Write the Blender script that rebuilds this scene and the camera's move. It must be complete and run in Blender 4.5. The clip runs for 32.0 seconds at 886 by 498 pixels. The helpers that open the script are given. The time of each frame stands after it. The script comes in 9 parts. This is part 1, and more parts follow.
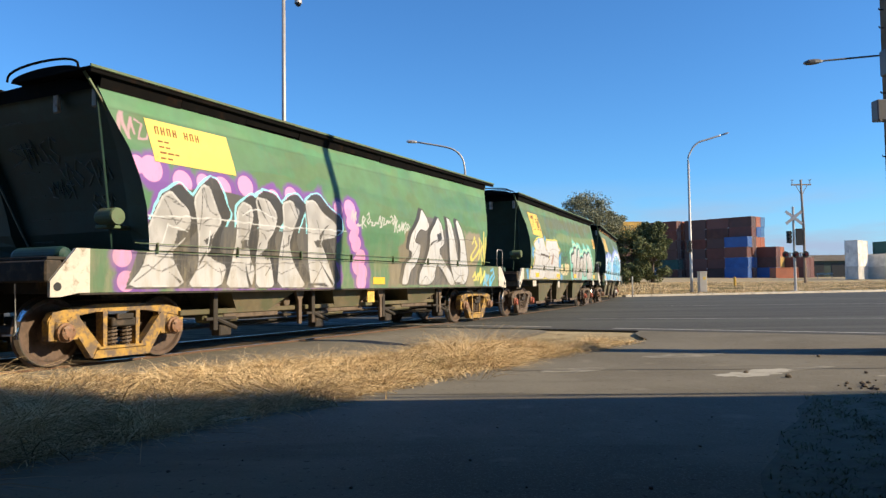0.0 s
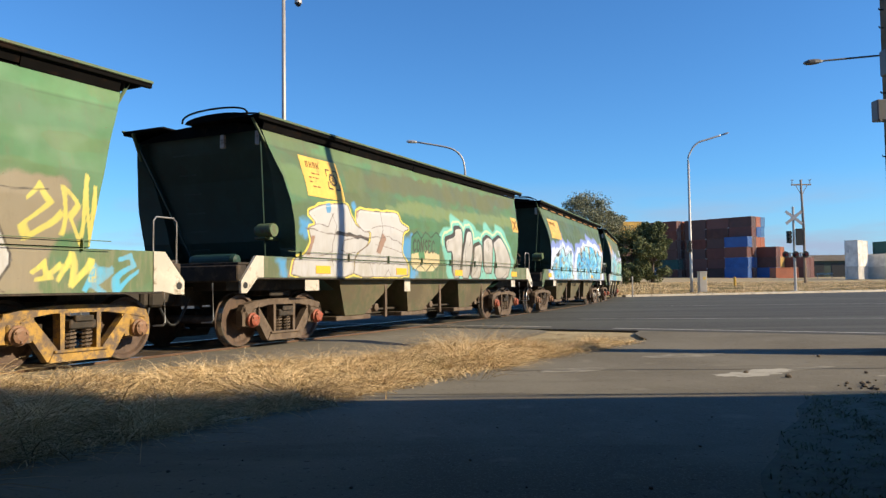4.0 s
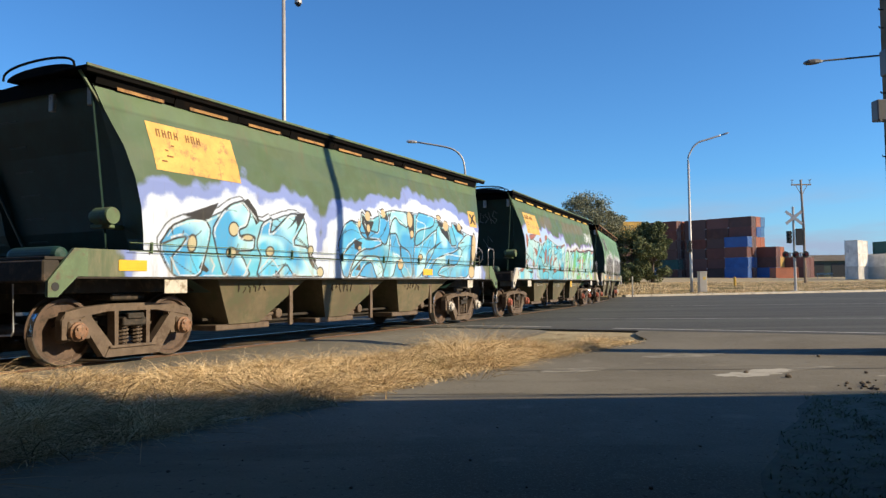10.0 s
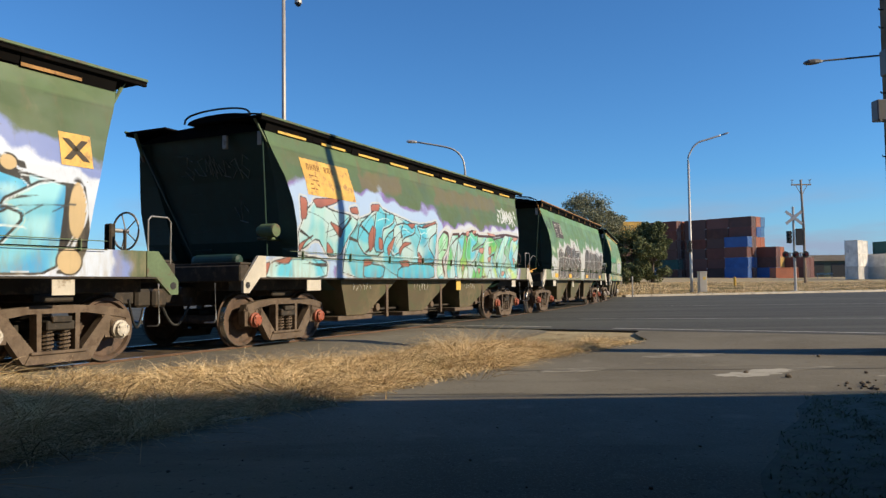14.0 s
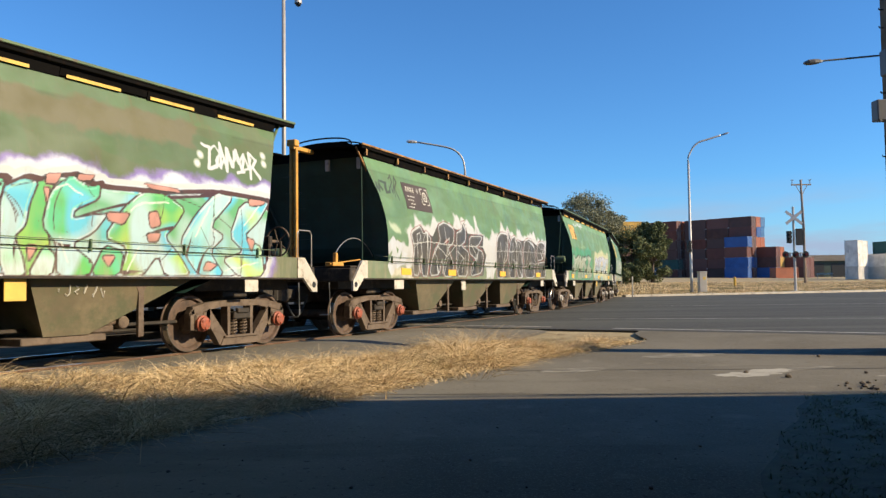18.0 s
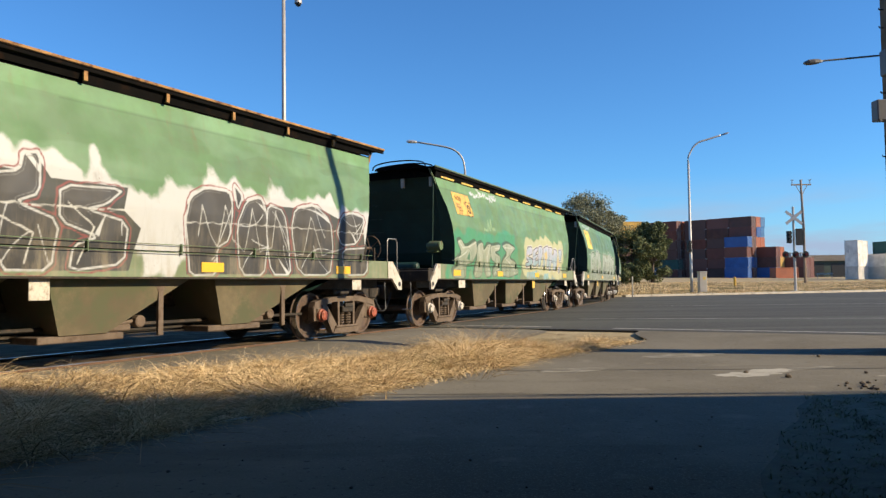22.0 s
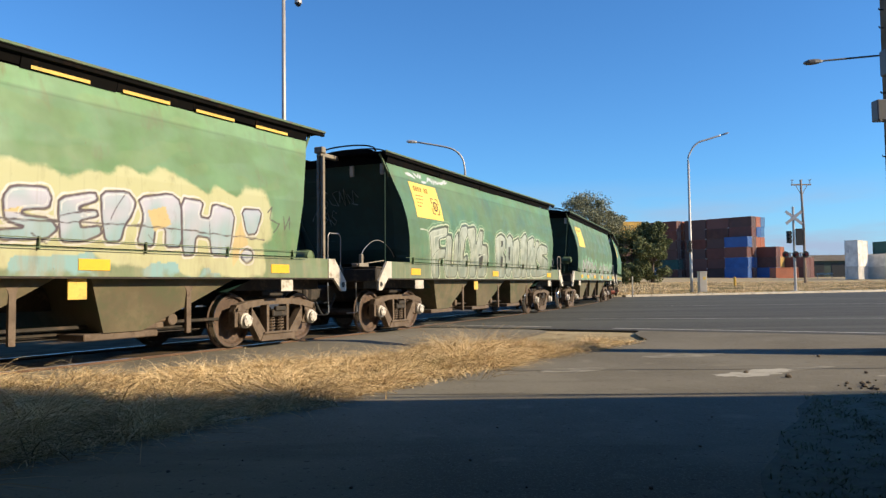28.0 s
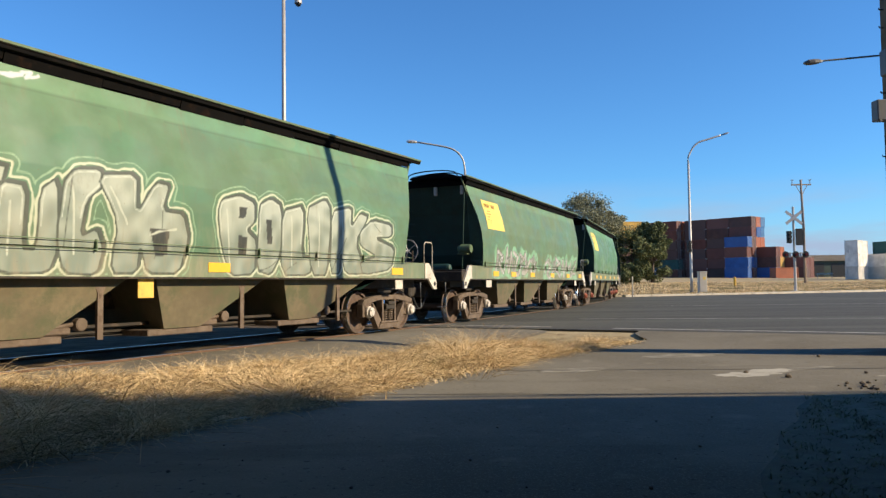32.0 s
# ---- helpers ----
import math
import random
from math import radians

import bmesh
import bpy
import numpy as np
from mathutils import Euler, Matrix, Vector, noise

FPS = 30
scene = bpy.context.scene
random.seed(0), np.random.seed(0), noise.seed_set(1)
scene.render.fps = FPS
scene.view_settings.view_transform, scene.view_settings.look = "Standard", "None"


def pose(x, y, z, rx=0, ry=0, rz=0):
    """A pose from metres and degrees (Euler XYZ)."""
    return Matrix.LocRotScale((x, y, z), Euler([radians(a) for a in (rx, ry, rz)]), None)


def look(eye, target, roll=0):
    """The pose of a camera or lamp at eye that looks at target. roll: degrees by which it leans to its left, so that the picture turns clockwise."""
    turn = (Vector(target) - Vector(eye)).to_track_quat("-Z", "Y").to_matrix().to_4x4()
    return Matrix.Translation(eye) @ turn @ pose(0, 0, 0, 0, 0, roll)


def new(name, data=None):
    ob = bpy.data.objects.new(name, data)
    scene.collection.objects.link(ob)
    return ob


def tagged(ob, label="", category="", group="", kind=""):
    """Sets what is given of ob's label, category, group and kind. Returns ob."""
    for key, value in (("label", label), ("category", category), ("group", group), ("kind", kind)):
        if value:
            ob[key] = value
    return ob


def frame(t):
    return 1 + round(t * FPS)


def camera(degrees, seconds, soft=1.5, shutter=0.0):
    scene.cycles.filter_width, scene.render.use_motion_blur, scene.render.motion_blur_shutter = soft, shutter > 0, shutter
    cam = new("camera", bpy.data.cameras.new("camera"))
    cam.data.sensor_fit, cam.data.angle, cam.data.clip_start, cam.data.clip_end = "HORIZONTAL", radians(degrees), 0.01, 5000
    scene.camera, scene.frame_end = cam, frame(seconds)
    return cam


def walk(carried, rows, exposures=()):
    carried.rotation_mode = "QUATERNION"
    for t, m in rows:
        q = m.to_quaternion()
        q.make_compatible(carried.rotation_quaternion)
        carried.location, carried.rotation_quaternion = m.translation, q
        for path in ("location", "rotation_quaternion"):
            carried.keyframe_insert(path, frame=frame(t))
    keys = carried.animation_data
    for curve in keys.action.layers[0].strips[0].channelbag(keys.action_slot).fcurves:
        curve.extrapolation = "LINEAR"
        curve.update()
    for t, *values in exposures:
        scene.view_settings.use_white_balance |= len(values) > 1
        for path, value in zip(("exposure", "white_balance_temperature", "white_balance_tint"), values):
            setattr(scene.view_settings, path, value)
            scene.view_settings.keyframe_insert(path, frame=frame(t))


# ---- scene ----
import itertools

# ---------------------------------------------------------------- camera
cam = camera(60.63, 32.0, soft=1.4)
EYE = (0.0, 0.0, 1.015)
CAM_POSE = Matrix.Translation(EYE) @ pose(0, 0, 0, 90 + 2.762, 0, 0) @ pose(0, 0, 0, 0, 0, -0.70)
walk(cam, [(0.0, CAM_POSE), (32.0, CAM_POSE)], exposures=[(0.0, 0.13), (1.0, 0.05), (8.0, 0.05), (9.5, 0.02), (10.0, -0.03), (10.5, -0.16), (11.0, -0.32), (12.0, -0.43), (13.0, -0.42), (14.0, -0.24), (16.5, 0.02), (19.0, 0.05), (32.0, 0.08)])

# ---------------------------------------------------------------- light
SUN_EL = radians(27.0)
SUN_FROM = Vector((0.970, -0.243, 0.0)).normalized()
world = bpy.data.worlds.new("world")
scene.world = world
world.use_nodes = True
wn, wl = world.node_tree.nodes, world.node_tree.links
sky = wn.new("ShaderNodeTexSky")
sky.sky_type, sky.sun_disc = "NISHITA", False
sky.sun_elevation = SUN_EL
sky.sun_rotation = math.atan2(SUN_FROM.x, SUN_FROM.y)
sky.air_density, sky.dust_density, sky.ozone_density = 1.0, 0.0, 1.5
wn["Background"].inputs["Strength"].default_value = 0.118
tint = wn.new("ShaderNodeMix")
tint.data_type, tint.blend_type = "RGBA", "MULTIPLY"
tint.inputs[0].default_value, tint.inputs[7].default_value = 1.0, (0.45, 0.92, 1.42, 1)
wl.new(sky.outputs[0], tint.inputs[6])
# thin low cloud towards the horizon
wc = wn.new("ShaderNodeTexCoord")
wm = wn.new("ShaderNodeMapping")
wm.inputs["Scale"].default_value = (2.2, 2.2, 11.0)
wl.new(wc.outputs["Generated"], wm.inputs["Vector"])
wt = wn.new("ShaderNodeTexNoise")
wt.inputs["Scale"].default_value, wt.inputs["Detail"].default_value = 2.4, 6.0
wl.new(wm.outputs[0], wt.inputs["Vector"])
wr = wn.new("ShaderNodeMapRange")
wr.inputs["From Min"].default_value, wr.inputs["From Max"].default_value = 0.42, 0.62
wr.inputs["To Min"].default_value, wr.inputs["To Max"].default_value = 0.22, 0.95
wl.new(wt.outputs[0], wr.inputs["Value"])
sep = wn.new("ShaderNodeSeparateXYZ")
wl.new(wc.outputs["Generated"], sep.inputs[0])
wz = wn.new("ShaderNodeMapRange")
wz.inputs["From Min"].default_value, wz.inputs["From Max"].default_value = 0.135, 0.05
wl.new(sep.outputs["Z"], wz.inputs["Value"])
wx = wn.new("ShaderNodeMath")
wx.operation = "MULTIPLY"
wl.new(wr.outputs[0], wx.inputs[0]), wl.new(wz.outputs[0], wx.inputs[1])
cloud = wn.new("ShaderNodeMix")
cloud.data_type = "RGBA"
cloud.inputs[7].default_value = (3.3, 4.1, 5.6, 1)
wl.new(wx.outputs[0], cloud.inputs[0]), wl.new(tint.outputs[2], cloud.inputs[6])
wl.new(cloud.outputs[2], wn["Background"].inputs["Color"])
sun = new("sun", bpy.data.lights.new("sun", "SUN"))
sun.data.energy, sun.data.angle, sun.data.color = 6.8, radians(0.5), (1.0, 0.82, 0.56)
sun.matrix_world = look(tuple(SUN_FROM * 50 * math.cos(SUN_EL) + Vector((0, 0, 50 * math.sin(SUN_EL)))), (0, 0, 0))


# ---------------------------------------------------------------- materials
def lin(c):
    return tuple(((v / 12.92) if v <= 0.04045 else ((v + 0.055) / 1.055) ** 2.4) for v in c) + (1.0,)


def rgb(r, g, b):
    return lin((r / 255, g / 255, b / 255))


class Mat:
    """A node material with noise variation, wear spots and bump."""

    def __init__(self, name, rough=0.7, metal=0.0, gloss=0.5):
        self.m = bpy.data.materials.new(name)
        self.m.use_nodes = True
        self.n, self.l = self.m.node_tree.nodes, self.m.node_tree.links
        self.b = self.n["Principled BSDF"]
        self.b.inputs["Roughness"].default_value = rough
        self.b.inputs["Metallic"].default_value = metal
        self.b.inputs["Specular IOR Level"].default_value = gloss
        self.tc = self.n.new("ShaderNodeTexCoord")

    def coords(self, scale=(1, 1, 1), which="Object"):
        mp = self.n.new("ShaderNodeMapping")
        mp.inputs["Scale"].default_value = scale
        # each object gets its own stretch of the pattern
        far = self.math("MULTIPLY", self.random(), 37.0)
        add = self.n.new("ShaderNodeVectorMath")
        self.l.new(self.tc.outputs[which], add.inputs[0]), self.l.new(far, add.inputs[1])
        self.l.new(add.outputs[0], mp.inputs["Vector"])
        return mp.outputs[0]

    def noise(self, size, detail=4.0, scale=(1, 1, 1), rough=0.55, which="Object"):
        t = self.n.new("ShaderNodeTexNoise")
        t.inputs["Scale"].default_value = 1.0 / size
        t.inputs["Detail"].default_value = detail
        t.inputs["Roughness"].default_value = rough
        self.l.new(self.coords(scale, which), t.inputs["Vector"])
        return t.outputs[0]

    def ramp(self, src, lo, hi, a=0.0, b=1.0):
        r = self.n.new("ShaderNodeMapRange")
        r.inputs["From Min"].default_value, r.inputs["From Max"].default_value = lo, hi
        r.inputs["To Min"].default_value, r.inputs["To Max"].default_value = a, b
        r.interpolation_type = "SMOOTHSTEP"
        self.l.new(src, r.inputs["Value"])
        return r.outputs[0]

    def math(self, op, a, b=None):
        k = self.n.new("ShaderNodeMath")
        k.operation = op
        for i, v in enumerate((a, b)):
            if v is None:
                continue
            if isinstance(v, (int, float)):
                k.inputs[i].default_value = v
            else:
                self.l.new(v, k.inputs[i])
        return k.outputs[0]

    def mix(self, fac, a, b, mode="MIX"):
        x = self.n.new("ShaderNodeMix")
        x.data_type, x.blend_type = "RGBA", mode
        for sock, v in ((x.inputs[0], fac), (x.inputs[6], a), (x.inputs[7], b)):
            if isinstance(v, (int, float)):
                sock.default_value = v
            elif isinstance(v, tuple):
                sock.default_value = v
            else:
                self.l.new(v, sock)
        return x.outputs[2]

    def random(self):
        o = self.n.new("ShaderNodeObjectInfo")
        return o.outputs["Random"]

    def attr(self, name, colour=False):
        a = self.n.new("ShaderNodeAttribute")
        a.attribute_name = name
        return a.outputs["Color" if colour else "Fac"]

    def base(self, c):
        if isinstance(c, tuple):
            self.b.inputs["Base Color"].default_value = c
        else:
            self.l.new(c, self.b.inputs["Base Color"])
        return self

    def rough(self, r):
        self.l.new(r, self.b.inputs["Roughness"])
        return self

    def bump(self, h, strength=0.3, dist=0.01):
        k = self.n.new("ShaderNodeBump")
        k.inputs["Strength"].default_value, k.inputs["Distance"].default_value = strength, dist
        self.l.new(h, k.inputs["Height"])
        self.l.new(k.outputs[0], self.b.inputs["Normal"])
        return self


def plain(name, c, rough=0.7, metal=0.0, vary=0.25, size=0.4, dirt=None, amount=0.5, bump=0.15):
    """Paint or metal with blotches at two scales and some dirt."""
    m = Mat(name, rough, metal)
    dark = tuple(v * (1 - vary) for v in c[:3]) + (1.0,)
    col = m.mix(m.ramp(m.noise(size), 0.35, 0.65), dark, c)
    col = m.mix(m.ramp(m.noise(size * 0.12, 3), 0.3, 0.75), m.mix(0.5, col, dark), col)
    if dirt:
        d = m.ramp(m.noise(size * 0.6, 6, rough=0.7), 0.62 - amount * 0.3, 0.75 - amount * 0.2)
        col = m.mix(d, col, dirt)
    m.base(col)
    if bump:
        m.bump(m.noise(size * 0.08, 3), bump, 0.004)
    return m.m


RUST = (0.115, 0.05, 0.025, 1)
GRIME = (0.10, 0.075, 0.05, 1)
# ends take a much darker green than the sides
M_ENDS = plain("dark green wagon ends", (0.015, 0.060, 0.050, 1), 0.6, 0, 0.3, 0.5, (0.016, 0.040, 0.034, 1), 0.4)
# roof colour, taken near black to hold the eave's shade too
M_ROOF = plain("black-brown roof paint with eave shade", (0.0065, 0.006, 0.006, 1), 0.85, 0, 0.4, 0.4, (0.016, 0.009, 0.006, 1), 0.3)
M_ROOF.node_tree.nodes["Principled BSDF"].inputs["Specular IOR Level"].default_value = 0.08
M_RUSTROOF = plain("rusted yellow roof edge", (0.48, 0.26, 0.09, 1), 0.8, 0, 0.35, 0.3, RUST, 0.5)
M_HOPPER = plain("dusty olive hopper steel", (0.165, 0.135, 0.078, 1), 0.8, 0, 0.4, 0.9, (0.085, 0.090, 0.046, 1), 0.6)
M_UNDER = plain("grimy underframe steel", (0.042, 0.034, 0.026, 1), 0.8, 0, 0.4, 0.3, (0.085, 0.06, 0.042, 1), 0.4)
M_BOGIE = plain("brown dusty cast steel", (0.17, 0.125, 0.09, 1), 0.8, 0, 0.35, 0.25, (0.09, 0.06, 0.04, 1), 0.5, 0.3)
M_BOGIE_YEL = plain("worn yellow cast steel", (0.55, 0.33, 0.07, 1), 0.7, 0, 0.35, 0.3, (0.14, 0.10, 0.07, 1), 0.75, 0.3)
M_WHEEL = plain("brown wheel steel", (0.15, 0.10, 0.075, 1), 0.75, 0.2, 0.35, 0.2, (0.06, 0.045, 0.035, 1), 0.4)
M_TREAD = plain("polished wheel tread", (0.92, 0.91, 0.90, 1), 0.2, 1.0, 0.05, 0.1)
M_CAP_RED = plain("faded red bearing cap", (0.42, 0.10, 0.05, 1), 0.6, 0, 0.3, 0.06, GRIME, 0.4)
M_CAP_WHITE = plain("white bearing cap", (0.62, 0.58, 0.52, 1), 0.6, 0, 0.2, 0.06, GRIME, 0.3)
M_CAP_TAN = plain("rusty tan bearing cap", (0.30, 0.16, 0.09, 1), 0.6, 0, 0.3, 0.06, GRIME, 0.4)
M_YELLOW = plain("faded yellow panel paint", (0.80, 0.52, 0.10, 1), 0.6, 0, 0.2, 0.5, (0.45, 0.27, 0.08, 1), 0.3)
M_YELLOW_PALE = plain("pale yellow panel paint", (0.85, 0.60, 0.13, 1), 0.6, 0, 0.12, 0.5, (0.6, 0.4, 0.1, 1), 0.15)
M_ORANGE = plain("faded orange panel paint", (0.78, 0.48, 0.11, 1), 0.6, 0, 0.25, 0.3, (0.35, 0.2, 0.08, 1), 0.4)
M_REFLECT = plain("amber reflector", (0.85, 0.48, 0.03, 1), 0.35, 0, 0.08, 0.1)
M_MARK = plain("dark stencil paint", (0.06, 0.045, 0.03, 1), 0.7)
M_MARK_ORANGE = plain("brown-orange stencil paint", (0.26, 0.12, 0.03, 1), 0.7)
M_MARK_WHITE = plain("white stencil paint", (0.6, 0.58, 0.52, 1), 0.7)
M_PLATE_DARK = plain("dark brown number panel", (0.07, 0.05, 0.04, 1), 0.6)
M_WHITE = plain("weathered white paint", (0.62, 0.58, 0.50, 1), 0.65, 0, 0.2, 0.3, (0.25, 0.2, 0.14, 1), 0.35)
M_SILLGREEN = plain("green sill paint", (0.13, 0.20, 0.105, 1), 0.65, 0, 0.3, 0.4, (0.12, 0.09, 0.06, 1), 0.4)
M_HOSE = plain("black rubber hose", (0.02, 0.02, 0.02, 1), 0.6)
M_STEELGREY = plain("galvanised steel", (0.45, 0.45, 0.45, 1), 0.45, 0.6, 0.15, 0.3)
M_POSTGREY = plain("weathered grey post paint", (0.30, 0.27, 0.22, 1), 0.7, 0, 0.25, 0.3, RUST, 0.25)
M_SCRAWL = plain("pale scrawled paint", (0.30, 0.36, 0.36, 1), 0.7)
M_POSTORANGE = plain("rusty orange post paint", (0.66, 0.35, 0.07, 1), 0.7, 0, 0.25, 0.3, RUST, 0.25)


def side_paint(name):
    """Weathered hopper side: repainted bands, rust streaks, and the spray paint held in the side's own fields."""
    m = Mat(name, 0.55)
    u = m.noise(2.6, 2, (1.0, 1.0, 3.2))
    a, b, c = m.attr("paint_a", True), m.attr("paint_b", True), m.attr("paint_c", True)
    col = m.mix(m.ramp(u, 0.47, 0.53, 0, .8), a, b)
    col = m.mix(m.ramp(m.noise(1.7, 2, (1.0, 1.0, 2.4)), 0.57, 0.60, 0, .65), col, c)
    col = m.mix(m.ramp(m.noise(0.5, 5), 0.3, 0.8), m.mix(0.30, col, (0.05, 0.06, 0.035, 1)), col)
    streak = m.ramp(m.noise(0.22, 4, (1.0, 1.0, 0.10)), 0.56, 0.78)
    top = m.attr("top_rust")
    col = m.mix(m.math("MULTIPLY", m.math("MULTIPLY", streak, top), 0.45), col, (0.16, 0.085, 0.045, 1))
    for k in ("halo", "cloud", "fill", "edge", "shine"):
        f = m.attr(k + "_d")
        f = m.math("ADD", f, m.math("MULTIPLY", m.math("SUBTRACT", m.noise(0.09, 3), 0.5), 0.10 if k in ("halo", "cloud") else 0.012))
        soft = 0.06 if k == "halo" else 0.055 if k == "cloud" else 0.011
        col = m.mix(m.ramp(f, soft, -soft), col, m.attr(k + "_c", True))
    grime = m.ramp(m.noise(0.35, 6, (1, 1, 0.5), 0.7), 0.55, 0.85)
    col = m.mix(m.math("MULTIPLY", grime, 0.55), col, (0.13, 0.105, 0.07, 1))
    dust = m.ramp(m.noise(0.16, 5, (1, 1, 0.22), 0.65), 0.40, 0.72)
    col = m.mix(m.math("MULTIPLY", m.math("MULTIPLY", dust, m.attr("low_dust")), 0.55), col, (0.30, 0.255, 0.17, 1))
    drip = m.ramp(m.noise(0.06, 3, (1, 1, 0.03)), 0.60, 0.72)
    col = m.mix(m.math("MULTIPLY", drip, 0.14), col, (0.17, 0.15, 0.10, 1))
    chip = m.ramp(m.noise(0.05, 4), 0.70, 0.74)
    col = m.mix(m.math("MULTIPLY", chip, 0.5), col, (0.13, 0.07, 0.04, 1))
    m.base(col)
    m.b.inputs["Sheen Weight"].default_value, m.b.inputs["Sheen Roughness"].default_value = 0.11, 0.6
    m.b.inputs["Sheen Tint"].default_value = (0.62, 0.50, 0.33, 1)
    m.rough(m.ramp(m.noise(0.6), 0.3, 0.7, 0.45, 0.75))
    return m.bump(m.noise(0.9, 2), 0.25, 0.03).m


M_SIDE = side_paint("weathered green hopper paint")


# ---------------------------------------------------------------- mesh helpers
def part(name, bm, material, parent=None, label="", m=None, smooth=False):
    """One mesh object out of a bmesh, under a thing or a part."""
    me = bpy.data.meshes.new(name)
    bmesh.ops.recalc_face_normals(bm, faces=bm.faces)
    bm.to_mesh(me)
    bm.free()
    return link(name, me, material, parent, label, m, smooth)


def link(name, me, material, parent=None, label="", m=None, smooth=False):
    for x in (material if isinstance(material, (list, tuple)) else (material,)):
        me.materials.append(x)
    if smooth:
        me.polygons.foreach_set("use_smooth", [True] * len(me.polygons))
    ob = new(name, me)
    ob.parent = parent
    if m is not None:
        ob.matrix_basis = m
    if label:
        tagged(ob, label)
    return ob


def empty(name):
    ob = new(name)
    ob.empty_display_size = 0.3
    return ob


def add_box(bm, x0, x1, y0, y1, z0, z1, bev=0.0, m=None, mat=0):
    r = bmesh.ops.create_cube(bm, size=1.0)
    vs = r["verts"]
    for v in vs:
        v.co = Vector((x0 + (v.co.x + 0.5) * (x1 - x0), y0 + (v.co.y + 0.5) * (y1 - y0), z0 + (v.co.z + 0.5) * (z1 - z0)))
        if m is not None:
            v.co = m @ v.co
    fs = {f for v in vs for f in v.link_faces}
    for f in fs:
        f.material_index = mat
    if bev > 0:
        es = {e for v in vs for e in v.link_edges}
        bmesh.ops.bevel(bm, geom=list(es), offset=bev, segments=1, affect="EDGES", profile=0.5)
    return bm


def add_rod(bm, p, q, r, seg=8, r2=None, caps=True, mat=0):
    p, q = Vector(p), Vector(q)
    d = q - p
    m = Matrix.Translation((p + q) / 2) @ d.to_track_quat("Z", "Y").to_matrix().to_4x4()
    before = set(bm.faces)
    bmesh.ops.create_cone(bm, cap_ends=caps, segments=seg, radius1=r, radius2=r if r2 is None else r2, depth=d.length, matrix=m)
    if mat:
        for f in set(bm.faces) - before:
            f.material_index = mat
    return bm


def add_path(bm, pts, r, seg=6, mat=0):
    """A bent tube along points."""
    pts = [Vector(p) for p in pts]
    rings = []
    for i, p in enumerate(pts):
        d = (pts[min(i + 1, len(pts) - 1)] - pts[max(i - 1, 0)]).normalized()
        q = d.to_track_quat("Z", "Y")
        rr = r[i] if isinstance(r, (list, tuple)) else r
        rings.append([bm.verts.new(p + q @ Vector((rr * math.cos(a), rr * math.sin(a), 0))) for a in [2 * math.pi * k / seg for k in range(seg)]])
    for a, b in zip(rings, rings[1:]):
        for k in range(seg):
            bm.faces.new((a[k], a[(k + 1) % seg], b[(k + 1) % seg], b[k])).material_index = mat
    bm.faces.new(rings[0][::-1]).material_index = mat
    bm.faces.new(rings[-1]).material_index = mat
    return bm


def add_lathe(bm, prof, seg=28, m=None, mats=None):
    """Turned round the local y axis: prof of (radius, y)."""
    rings = []
    for r, y in prof:
        rings.append([bm.verts.new((r * math.cos(a), y, r * math.sin(a))) for a in [2 * math.pi * k / seg for k in range(seg)]])
    new_v = [v for ring in rings for v in ring]
    for i, (a, b) in enumerate(zip(rings, rings[1:])):
        for k in range(seg):
            f = bm.faces.new((a[k], a[(k + 1) % seg], b[(k + 1) % seg], b[k]))
            f.material_index = mats[i] if mats else 0
    bm.faces.new(rings[0][::-1])
    bm.faces.new(rings[-1])
    if m is not None:
        for v in new_v:
            v.co = m @ v.co
    return bm


def add_plate(bm, pts, thick, m=None, mat=0):
    """A flat plate: outline (x, z) in the xz plane, thickness along +y."""
    lo = [bm.verts.new((x, 0, z)) for x, z in pts]
    hi = [bm.verts.new((x, thick, z)) for x, z in pts]
    n = len(pts)
    fs = [bm.faces.new(lo), bm.faces.new(hi[::-1])]
    for i in range(n):
        fs.append(bm.faces.new((lo[i], lo[(i + 1) % n], hi[(i + 1) % n], hi[i])))
    for f in fs:
        f.material_index = mat
    if m is not None:
        for v in lo + hi:
            v.co = m @ v.co
    return bm


def grid_mesh(name, co, nu, nv):
    """Quads over a (nu x nv) array of places, flattened row by row along v."""
    i = np.arange((nu - 1) * (nv - 1))
    a = (i // (nv - 1)) * nv + i % (nv - 1)
    quads = np.stack([a, a + nv, a + nv + 1, a + 1], 1)
    me = bpy.data.meshes.new(name)
    me.vertices.add(nu * nv)
    me.vertices.foreach_set("co", np.asarray(co, np.float32).ravel())
    me.loops.add(len(quads) * 4)
    me.loops.foreach_set("vertex_index", quads.ravel().astype(np.int32))
    me.polygons.add(len(quads))
    me.polygons.foreach_set("loop_start", (np.arange(len(quads)) * 4).astype(np.int32))
    me.update(calc_edges=True)
    return me


# ---------------------------------------------------------------- the track's line
TRACK_START, TRACK_HEADING = (-5.3346, 11.6206), 0.5391
_s = np.arange(-130.0, 240.0, 0.1)
_h = TRACK_HEADING + 0.0046 * np.maximum(_s, -60) - 0.0102 * 5 * np.logaddexp(0, (_s + 3.6871) / 5)
_cx = np.concatenate([[0], np.cumsum(0.05 * (np.sin(_h[1:]) + np.sin(_h[:-1])))])
_cy = np.concatenate([[0], np.cumsum(0.05 * (np.cos(_h[1:]) + np.cos(_h[:-1])))])
_i0 = int(np.argmin(np.abs(_s)))
_cx += TRACK_START[0] - _cx[_i0]
_cy += TRACK_START[1] - _cy[_i0]


